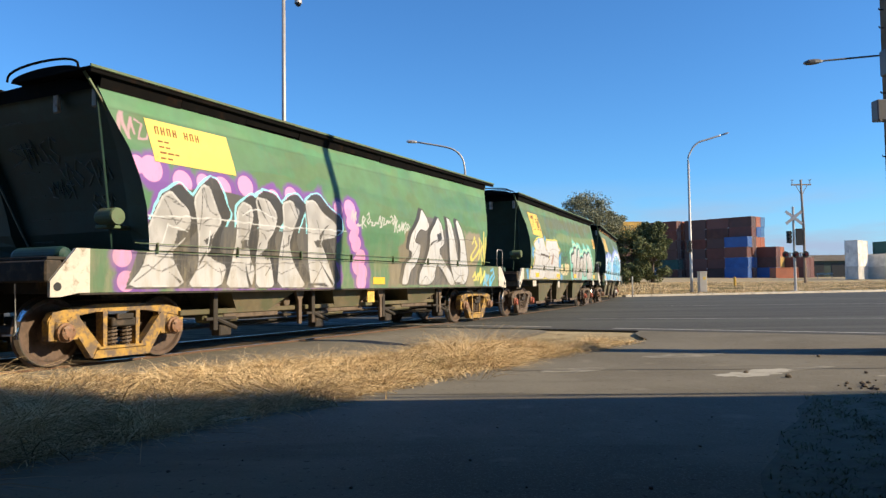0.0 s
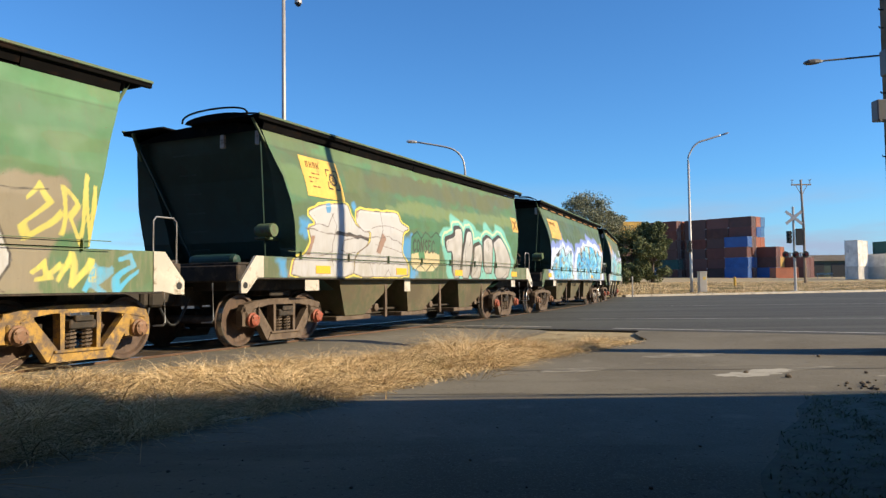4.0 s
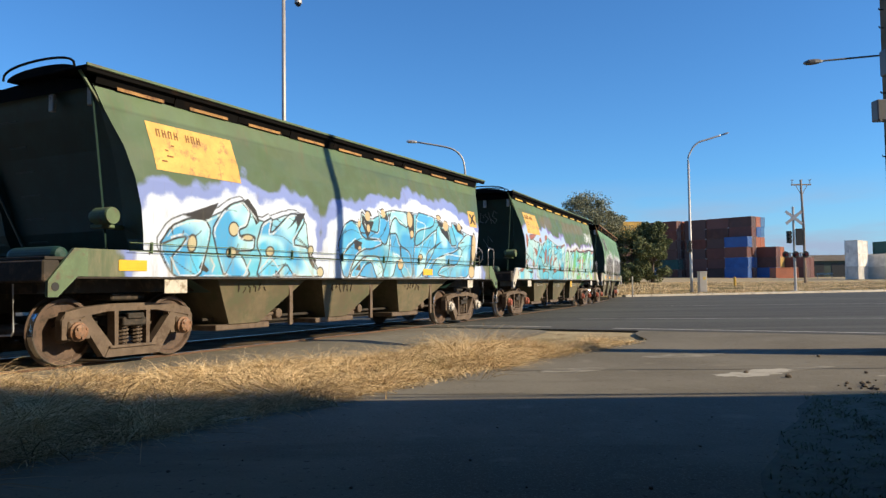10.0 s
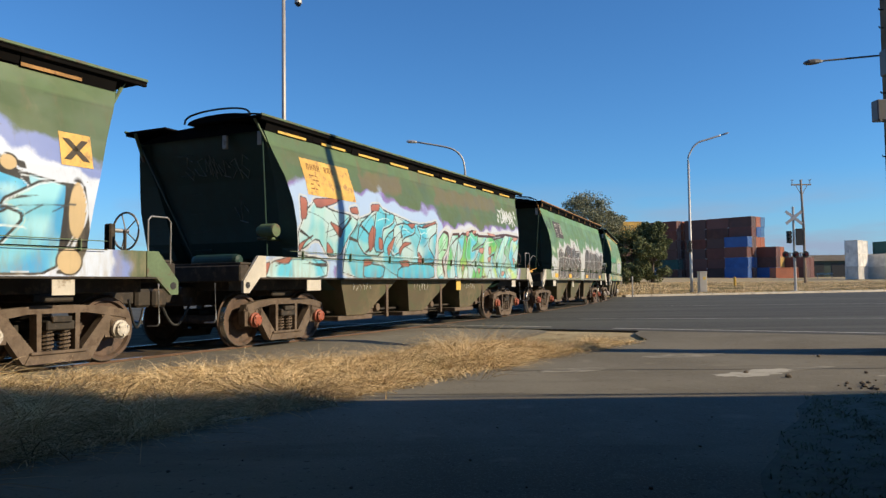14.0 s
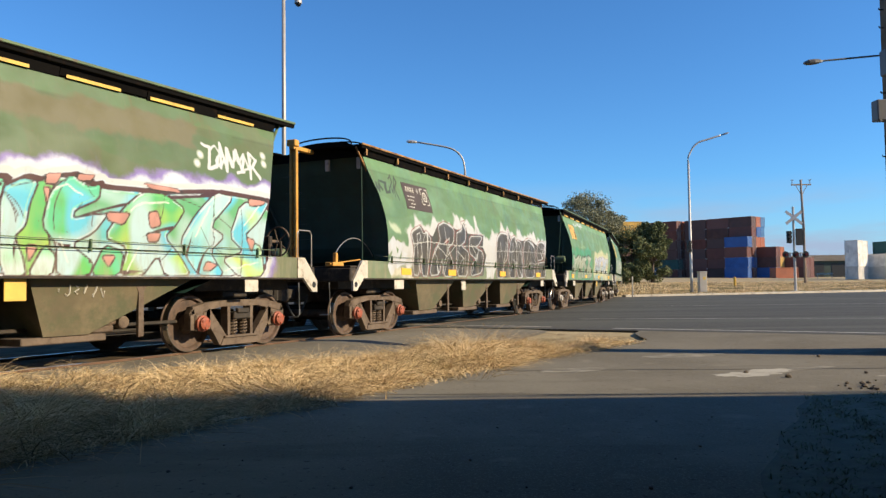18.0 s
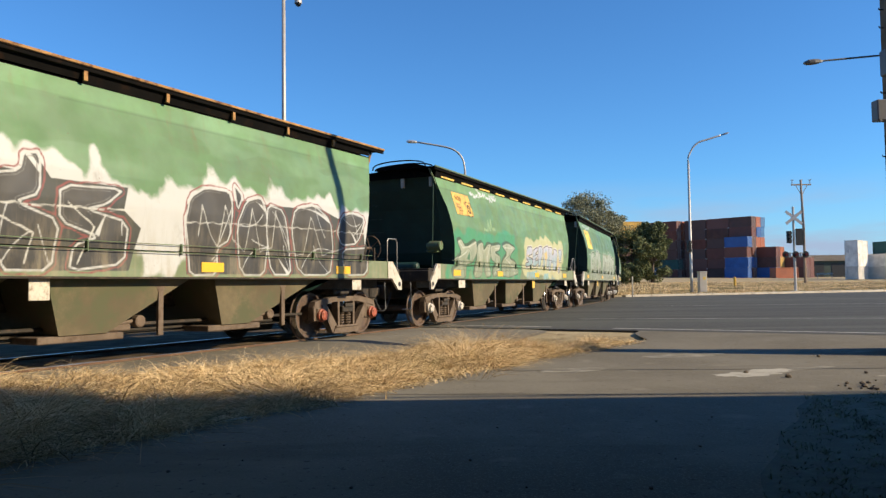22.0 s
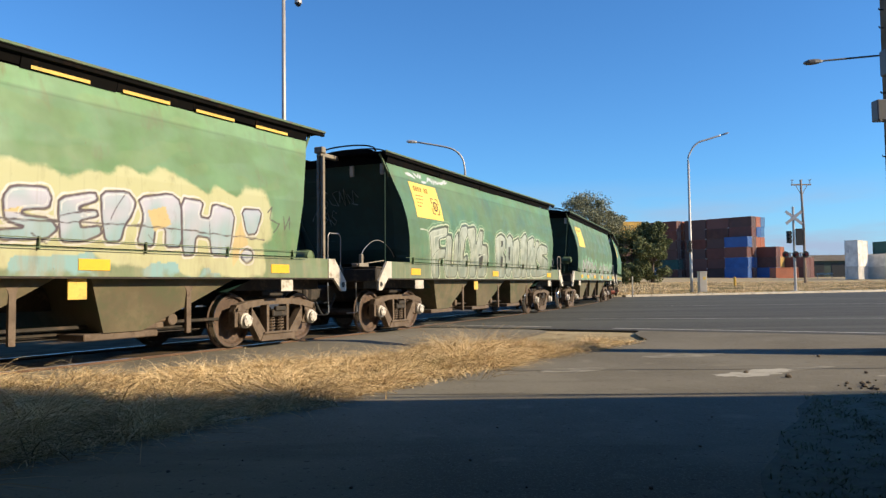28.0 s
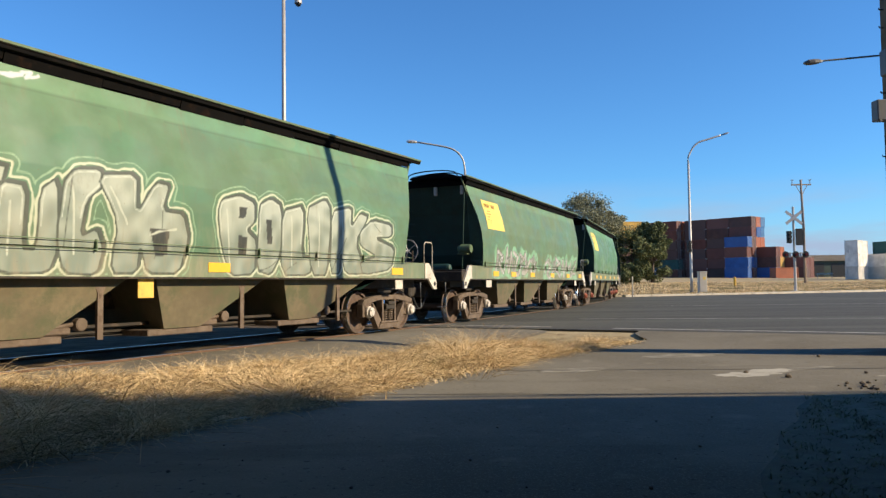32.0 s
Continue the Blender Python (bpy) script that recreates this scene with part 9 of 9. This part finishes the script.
signal_head(cs, -.45, 5.0, -1)
bm = bmesh.new()
add_box(bm, .12, .80, -.12, -.08, 4.25, 5.75, .05)
part("backboard", bm, M_BLACK, cs, "black signal backing board")
for x in (-.88, .02, .90):
    bm = bmesh.new()
    add_lathe(bm, [(.30, -.14), (.31, -.12), (.30, -.10), (.02, -.10)], 24, Matrix.Translation((x, -.1, 3.42)))
    part("flasher_disc", bm, M_BLACK, cs, "round black flasher backing disc")
    bm = bmesh.new()
    add_lathe(bm, [(.13, -.30), (.135, -.14), (.11, -.14), (.01, -.17)], 16, Matrix.Translation((x, -.12, 3.42)))
    part("flasher_lens", bm, M_REDLENS, cs)
bm = bmesh.new()
add_rod(bm, (-.9, 0, 3.55), (.92, 0, 3.55), .04, 8)
part("flasher_arm", bm, M_GALV, cs)
for x in (-.45, .48):
    bm = bmesh.new()
    add_box(bm, x - .07, x + .07, -.16, -.10, 3.15, 3.62, .01)
    part("flasher_bracket", bm, M_BOARD, cs)
bm = bmesh.new()
add_box(bm, -.28, .28, -.24, .24, -.1, .18, .02)
part("footing", bm, M_CONCRETE, cs)
tagged(cs, "railway crossing signal with crossbuck, flashers and traffic head", "crossing signal")

th = empty("traffic_light")
th.matrix_basis = Matrix.Translation((22.68, 69.75, 4.35))
signal_head(th, 0, 0, -1)
bm = bmesh.new()
add_rod(bm, (.05, 0, .35), (.24, .24, .35), .035, 6)
add_rod(bm, (.05, 0, -.35), (.24, .24, -.35), .035, 6)
part("bracket", bm, M_BLACK, th)
tagged(th, "black three-lens traffic light clamped to the street lamp", "traffic light")

cab = empty("signal_cabinet")
cab.matrix_basis = Matrix.Translation((23.2, 68, rise(23.2, 68) - .07))
bm = bmesh.new()
add_box(bm, -.36, .36, -.3, .3, 0, .18, .01)
part("plinth", bm, M_CONCRETE, cab)
bm = bmesh.new()
add_box(bm, -.34, .34, -.28, .28, .18, 1.95, .03)
add_box(bm, -.37, .37, -.31, .31, 1.93, 1.99, .01)
part("body", bm, M_CABINET, cab)
bm = bmesh.new()
add_box(bm, -.29, .29, -.30, -.27, .28, 1.84, .006)
dr = part("door", bm, M_CABINET, cab)
bm = bmesh.new()
add_box(bm, -.02, .22, -.31, -.298, 1.25, 1.5, .002)
part("sticker", bm, M_YELLOW_PALE, cab, "yellow warning sticker")
tagged(cab, "pale roadside signal cabinet with a yellow sticker", "cabinet")

bm = bmesh.new()
add_rod(bm, (0, 0, 0), (0, 0, 1.58), .06, 8, .055)
add_rod(bm, (0, 0, 1.58), (0, 0, 1.61), .055, 8, .02)
tagged(part("marker_post", bm, M_WHITE, None, "", Matrix.Translation((14.0, 56.2, -.08))), "white timber marker post at the road edge", "post")
bm = bmesh.new()
add_rod(bm, (0, 0, 0), (0, 0, 1.15), .17, 12, .165)
add_rod(bm, (0, 0, 1.15), (0, 0, 1.22), .165, 12, .06)
tagged(part("bollard", bm, M_SAFETY, None, "", Matrix.Translation((36.5, 95, rise(36.5, 95) - .08))), "yellow bollard standing in dry grass", "bollard")

# ---------------------------------------------------------------- container yard
CC = {}
for nm, c in (("rust", (0.165, 0.042, 0.026, 1)), ("brown", (0.10, 0.036, 0.026, 1)), ("orange", (0.42, 0.11, 0.035, 1)), ("blue", (0.010, 0.105, 0.38, 1)),
              ("pale", (0.035, 0.19, 0.46, 1)), ("green", (0.02, 0.10, 0.09, 1)), ("yellow", (0.62, 0.36, 0.05, 1)), ("white", (0.82, 0.79, 0.73, 1)),
              ("grey", (0.60, 0.57, 0.52, 1)), ("dkgreen", (0.03, 0.12, 0.08, 1))):
    m = Mat(nm + " container paint", 0.6)
    faded = tuple(v * .75 + .05 for v in c[:3]) + (1,)
    worn = m.mix(m.ramp(m.noise(1.4, 4), 0.35, 0.7), tuple(v * .7 for v in c[:3]) + (1,), c)
    worn = m.mix(m.math("MULTIPLY", m.random(), 0.6), worn, faded)
    worn = m.mix(m.ramp(m.noise(0.5, 5, (1, 1, .25)), 0.58, 0.8), worn, tuple(v * .45 + .02 for v in c[:3]) + (1,))
    CC[nm] = m.base(worn).m
CH, CW, CL = 2.59, 2.44, 6.06
CMESH = {}


def container_meshes(col, L):
    """Body of corrugated walls, a frame of posts and rails, doors with bars: shared by all boxes of a colour."""
    if (col, L) in CMESH:
        return CMESH[col, L]
    out = []
    bm = bmesh.new()
    for side in (0, 1):
        y0 = 0.06 if side == 0 else CW - .06
        n = int(L / .28)
        prev = None
        for k in range(n * 2 + 1):
            x = .1 + (L - .2) * k / (n * 2)
            d = (.0 if (k // 1) % 2 else .045) * (1 if side == 0 else -1)
            pr = (bm.verts.new((x, y0 + d, .12)), bm.verts.new((x, y0 + d, CH - .1)))
            if prev:
                bm.faces.new((prev[0], pr[0], pr[1], prev[1]))
            prev = pr
    add_box(bm, .05, L - .05, .05, CW - .05, CH - .09, CH - .05)
    add_box(bm, .05, L - .05, .05, CW - .05, .06, .12)
    add_box(bm, L - .09, L - .05, .08, CW - .08, .1, CH - .1)
    add_box(bm, .05, .09, .08, CW - .08, .1, CH - .1)
    out.append(("body", bm))
    bm = bmesh.new()
    for x in (0, L - .13):
        for y in (0, CW - .13):
            add_box(bm, x, x + .13, y, y + .13, 0, CH)
    for z in (0, CH - .12):
        for y in (0, CW - .1):
            add_box(bm, .13, L - .13, y, y + .1, z, z + .12)
        for x in (0, L - .1):
            add_box(bm, x, x + .1, .13, CW - .13, z, z + .12)
    out.append(("frame", bm))
    bm = bmesh.new()
    for k in (0, 1):
        y0 = .15 + k * (CW - .3) / 2
        add_box(bm, L - .045, L - .01, y0 + .01, y0 + (CW - .3) / 2 - .01, .16, CH - .16, .01)
    out.append(("door", bm))
    bm = bmesh.new()
    add_rod(bm, (L + .01, 0, .1), (L + .01, 0, CH - .1), .025, 5)
    out.append(("lock_bar", bm))
    bm = bmesh.new()
    add_box(bm, -.09, .09, -.08, .08, -.06, .06)
    out.append(("corner_casting", bm))
    res = []
    for nm, b in out:
        bmesh.ops.recalc_face_normals(b, faces=b.faces)
        me = bpy.data.meshes.new(nm)
        b.to_mesh(me)
        b.free()
        me.materials.append(M_GALV if nm in ("lock_bar", "corner_casting") else CC[col])
        res.append((nm, me))
    CMESH[col, L] = res
    return res


def container(col, m, L=CL):
    ob = empty("shipping_container")
    ob.matrix_basis = m
    for nm, me in container_meshes(col, L):
        if nm == "lock_bar":
            for y in (.5, .95, 1.49, 1.94):
                under(nm, me, ob, pose(0, y, 0))
        elif nm == "corner_casting":
            for x, y, z in itertools.product((.078, L - .078), (.068, CW - .068), (.062, CH - .062)):
                under(nm, me, ob, pose(x, y, z))
        else:
            under(nm, me, ob)
    return tagged(ob, col.replace("dkgreen", "dark green") + " steel shipping container stacked in the yard", "container", "containers in the yard")


def stack(corner, turn, cols, L=CL):
    """Columns of boxes: corner is the near bottom right corner; cols[k] lists colours from the ground up for row k in depth."""
    for k, names in enumerate(cols):
        for j, nm in enumerate(names):
            if nm:
                rj = random.Random(int(corner[0] * 10) + 37 * j + 11 * k)
                m = Matrix.Translation(corner) @ Matrix.Rotation(radians(turn), 4, "Z") @ Matrix.Translation((-L + rj.uniform(-.16, .16), k * (CW + .12) + rj.uniform(-.12, .12), j * CH))
                container(nm, m, L)


R, BR, OR, BL, PA, GR, YE = "rust", "brown", "orange", "blue", "pale", "green", "yellow"
CX, CY = 77.6, 190.0


def row_corner(k, fwd=0.0, gap=0.0):
    """The k-th column of the long row, moved fwd rows towards the road."""
    q = k * (CL + .14) + gap
    return (CX - q * .682 - fwd * 2.56 * .731, CY + q * .731 - fwd * 2.56 * .682, 2.0)


stack(row_corner(0), -47, [[R, BL, R, BR, R, BR], [BL, PA, OR, OR, BL, OR], [PA, PA, PA, OR, PA, PA]])
stack(row_corner(0, 1.05), -47, [[BL, BL, R, BL]])
stack(row_corner(1), -47, [[BR, R, R, BR, BR, R], [R, R, BR, R, BR, R]])
stack(row_corner(2), -47, [[R, R, BR, R, BR, BR], [R, R, BR, R, BR, R]])
stack(row_corner(3, 1.0, .6), -47, [[R, GR, BR, BR, R, R], [R, R, BR, R, OR, OR]])
stack(row_corner(4, 1.0, .6), -47, [[BL, GR, R, R, BL, R], [R, R, BR, R, R, R]])
stack(row_corner(5, 1.2, .9), -47, [[BR, BL, R, BL, YE, YE], [R, R, BR, R, YE, OR]])
stack((54.6, 206, 2.2), 15, [[R, R, BR, R, YE, YE]])
stack((82.6, 188, 1.95), -47, [[BL, BR, R], [OR, YE, OR]])
stack((87.0, 194, 1.95), -47, [[R, R], [BR, R]])
stack((85.2, 182, 1.75), 12, [[OR]])
stack((90.0, 188, 1.9), -47, [[BR, R], [R, R]])
stack((86.4, 154, 1.25), 44, [["grey", "white", "white"]])
stack((90.2, 151, 1.2), -60, [["grey", "white"], ["white", "white", "dkgreen"]])
stack((96.0, 153, 1.2), -60, [["white", "grey"], ["white", "white"]])

# low shed beyond the yard
M_SHEDWALL = plain("dark green shed cladding", (0.035, 0.06, 0.05, 1), 0.7, 0, 0.2, 2.0)
M_SHEDROOF = plain("tan shed roof", (0.34, 0.28, 0.20, 1), 0.8, 0, 0.15, 2.0)
shed = empty("storage_shed")
shed.matrix_basis = Matrix.Translation((90, 205, 1.9))
bm = bmesh.new()
add_box(bm, -1, 30, 0, 18, -.2, 4.6, .05)
part("wall", bm, M_SHEDWALL, shed)
bm = bmesh.new()
vs = [bm.verts.new(p) for p in ((-1.6, -.6, 4.5), (30.6, -.6, 4.5), (30.6, 9, 6.4), (-1.6, 9, 6.4), (-1.6, 18.6, 4.5), (30.6, 18.6, 4.5))]
bm.faces.new((vs[0], vs[1], vs[2], vs[3])), bm.faces.new((vs[3], vs[2], vs[5], vs[4]))
bmesh.ops.solidify(bm, geom=bm.faces[:], thickness=.2)
part("roof", bm, M_SHEDROOF, shed)
for k in range(4):
    bm = bmesh.new()
    add_box(bm, 1 + k * 7, 6 + k * 7, -.06, .04, 0, 3.8, .02)
    part("bay_door", bm, M_BLACK, shed)
tagged(shed, "low dark green storage shed with a tan roof", "shed")
bm = bmesh.new()
add_box(bm, -1.7, 1.7, -.04, .04, .95, 1.25, .01)
for x in (-1.5, 1.5):
    add_box(bm, x - .05, x + .05, -.05, .05, 0, 1.0)
tagged(part("barrier_rail", bm, M_WHITE, None, "", Matrix.Translation((80.5, 160, rise(80.5, 160) - .05))), "white barrier rail at the yard's edge", "barrier")


# ---------------------------------------------------------------- trees
def leaf_material(name, a, b):
    m = Mat(name, 0.7, gloss=.15)
    isl = m.n.new("ShaderNodeNewGeometry").outputs["Random Per Island"]
    return m.base(m.mix(isl, a, b)).m


M_LEAF = leaf_material("grey-green gum leaves", (0.13, 0.14, 0.085, 1), (0.34, 0.33, 0.21, 1))
M_LEAF_DARK = leaf_material("dark green shrub leaves", (0.06, 0.08, 0.035, 1), (0.20, 0.21, 0.09, 1))
M_BARK = plain("grey-brown bark", (0.16, 0.12, 0.09, 1), 0.9, 0, 0.35, 0.3)


def tree(base, height, spread, seed, mat, clumps, leaves, size, label, low=0.15):
    """Tapered trunk, limbs to each clump, and crowns of many small leaves with gaps."""
    rg = np.random.RandomState(seed)
    t = empty("tree")
    t.matrix_basis = Matrix.Translation(base)
    bm = bmesh.new()
    add_path(bm, [(0, 0, -.2), (.1, 0, height * .2), (.25, .1, height * .42), (.1, .2, height * .62)], [height * .03, height * .024, height * .017, height * .008], 9)
    part("trunk", bm, M_BARK, t, smooth=True)
    cs_ = []
    for k in range(clumps):
        a = rg.rand() * 6.283
        q = rg.rand() ** .5
        z = height * (low + (.98 - low) * rg.rand())
        w = spread * (math.sin(math.pi * min(1, max(.12, (z / height - low * .6) / (1.05 - low * .6)))) ** .6)
        cs_.append((q * w * math.cos(a), q * w * math.sin(a), z, height * rg.uniform(.045, .125)))
    for k, (x, y, z, r) in enumerate(cs_[:14]):
        bm = bmesh.new()
        add_path(bm, [(.1, .05, height * .3), (x * .5, y * .5, height * .3 + (z - height * .3) * .6), (x, y, z)], [height * .010, height * .007, height * .002], 5)
        part("limb", bm, M_BARK, t)
    pts, idx = [], rg.randint(0, clumps, leaves)
    c = np.array(cs_)[idx]
    d = rg.randn(leaves, 3)
    d /= np.linalg.norm(d, axis=1)[:, None]
    rad = c[:, 3] * (rg.rand(leaves) ** .45) * rg.uniform(.8, 1.35, leaves)
    p = c[:, :3] + d * rad[:, None] * np.array([1.15, 1.15, .8])
    p[:, 2] = np.maximum(p[:, 2], .1)
    e1 = rg.randn(leaves, 3)
    e1 /= np.linalg.norm(e1, axis=1)[:, None]
    e2 = np.cross(e1, rg.randn(leaves, 3))
    e2 /= np.linalg.norm(e2, axis=1)[:, None]
    s = size * rg.uniform(.5, 1.3, leaves)[:, None]
    co = np.stack([p - e1 * s, p + e2 * s * .45, p + e1 * s, p - e2 * s * .45], 1).reshape(-1, 3)
    me = bpy.data.meshes.new("crown")
    me.vertices.add(leaves * 4)
    me.vertices.foreach_set("co", co.astype(np.float32).ravel())
    me.loops.add(leaves * 4)
    me.loops.foreach_set("vertex_index", np.arange(leaves * 4, dtype=np.int32))
    me.polygons.add(leaves)
    me.polygons.foreach_set("loop_start", (np.arange(leaves) * 4).astype(np.int32))
    me.update(calc_edges=True)
    link("crown", me, mat, t)
    return tagged(t, label, "tree")


def G(x, y):
    return rise(x, y) - .07


tree((22.5, 120, G(22.5, 120)), 14.3, 4.8, 21, M_LEAF, 90, 30000, .15, "tall grey-green gum tree with an open crown")
tree((26.3, 121, G(26.3, 121)), 11.6, 3.6, 22, M_LEAF, 80, 24000, .15, "grey-green gum tree beside the container yard")
tree((29.0, 117, G(29, 117)), 8.0, 3.2, 23, M_LEAF_DARK, 46, 16000, .20, "dense dark green shrub tree", .02)
tree((32.8, 119, G(32.8, 119)), 9.4, 3.0, 24, M_LEAF_DARK, 50, 18000, .20, "dense dark green tree at the yard's edge", .02)
tree((26.0, 113, G(26, 113)), 4.2, 2.6, 25, M_LEAF_DARK, 30, 10000, .18, "low dark green bush", .0)
tree((17.5, 124, G(17.5, 124)), 9.8, 3.4, 26, M_LEAF, 40, 10000, .20, "grey-green gum tree behind the train")

tree((-35.5, 60, G(-35.5, 60)), 5.4, 2.6, 31, M_LEAF_DARK, 30, 8000, .14, "low scrubby tree beyond the tracks", .05)

# crossing posts on the other side of the tracks, seen between the wagons
op = empty("crossing_signal")
op.matrix_basis = Matrix.Translation((-11.0, 20.0, -.08))
bm = bmesh.new()
add_path(bm, [(0, 0, 0), (0, 0, .3), (0, 0, 4.7)], [.11, .085, .08], 10)
part("mast", bm, M_WHITE, op)
for sg in (-1, 1):
    bm = bmesh.new()
    add_box(bm, -.5, .5, .09 + .012 * sg, .12 + .012 * sg, -.07, .07, .004, Matrix.Translation((-.2, 0, 4.0)) @ pose(0, 0, 0, 0, sg * 42, 75))
    part("crossbuck_board", bm, M_GREYBOX, op, "grey back of a crossing board")
for x, z in ((.27, 3.0), (-.28, 3.15)):
    bm = bmesh.new()
    add_box(bm, x - .13, x + .13, -.12, .12, z - .36, z + .36, .03)
    hd_ = part("signal_head", bm, M_BLACK, op, "black signal head turned away")
    for k in (-.22, 0, .22):
        bm = bmesh.new()
        add_rod(bm, (x + .1, .05, z + k), (x + .26, .12, z + k - .02), .07, 10, .085)
        part("visor", bm, M_BLACK, hd_)
bm = bmesh.new()
add_rod(bm, (-.3, 0, 3.2), (.3, 0, 3.2), .03, 8)
add_rod(bm, (-.05, 0, 2.5), (.2, 0, 2.5), .03, 8)
part("bracket", bm, M_GALV, op)
tagged(op, "white crossing signal post with black heads beyond the track", "crossing signal")
op = empty("signal_post")
op.matrix_basis = Matrix.Translation((-11.42, 20.1, -.08))
bm = bmesh.new()
add_path(bm, [(0, 0, 0), (0, 0, .3), (0, 0, 6.1)], [.08, .06, .055], 10)
part("mast", bm, M_WHITE, op)
bm = bmesh.new()
add_box(bm, -.42, -.16, -.1, .1, 3.7, 4.5, .03)
part("signal_head", bm, M_GREYBOX, op, "grey signal head turned away")
bm = bmesh.new()
add_rod(bm, (-.2, 0, 4.1), (0, 0, 4.1), .025, 6)
part("bracket", bm, M_GALV, op)
tagged(op, "white signal post beside the crossing signal", "signal post")

# ---------------------------------------------------------------- the building whose shade lies on the path
M_CLAD = plain("dark grey corrugated cladding", (0.10, 0.10, 0.10, 1), 0.7, 0, 0.12, 1.0)
bld = empty("workshop_building")
bld.matrix_basis = Matrix.Translation((4.4, -26, -.24))
bm = bmesh.new()
add_box(bm, 0, 46, 0, 31.1, 0, 5.65, .02)
part("wall", bm, M_CLAD, bld)
bm = bmesh.new()
add_box(bm, -.1, 46.1, -.1, 31.26, 5.62, 5.77, .02)
part("roof", bm, M_STEELGREY, bld)
bm = bmesh.new()
add_rod(bm, (0, 31.22, 6.2), (46, 31.22, 6.2), .04, 8)
part("roof_rail", bm, M_STEELGREY, bld)
for k in range(12):
    bm = bmesh.new()
    add_rod(bm, (.1 + k * 4.1, 31.22, 5.75), (.1 + k * 4.1, 31.22, 6.2), .012, 6)
    part("rail_post", bm, M_STEELGREY, bld)
# tall unseen block behind the camera, added to dim sky light on the path
bm = bmesh.new()
add_box(bm, -44, 60, -6, 23.4, 0, 18.9, .02)
part("rear_wing", bm, M_CLAD, bld)
# unseen roof overhead, added only to darken the shaded path
bm = bmesh.new()
add_box(bm, -9.4, -.004, 20.0, 30.75, 3.40, 3.52, .02)
for k in range(7):
    add_box(bm, -9.4 + k * 1.54, -9.32 + k * 1.54, 20.0, 30.75, 3.28, 3.40)
part("awning", bm, M_CLAD, bld, "unseen roof added to keep sky light off the path")
# sloping extension, added to hide more sky from the path
bm = bmesh.new()
q = [bm.verts.new((x, y, z)) for x in (-9.4, -.004) for y, z in ((30.77, 3.32), (31.98, 3.80), (31.98, 3.90), (30.77, 3.42))]
for k in range(4):
    bm.faces.new((q[k], q[(k + 1) % 4], q[4 + (k + 1) % 4], q[4 + k]))
bm.faces.new(q[:4]), bm.faces.new(q[:3:-1])
part("awning_flare", bm, M_CLAD, bld, "upward-sloping front of the added unseen roof")
for y in (20.3, 30.1):
    bm = bmesh.new()
    add_rod(bm, (-9.2, y, 0.05), (-9.2, y, 3.3), .05, 8)
    part("awning_post", bm, M_CLAD, bld)
tagged(bld, "dark grey workshop building whose shade falls on the path", "building")

motions()
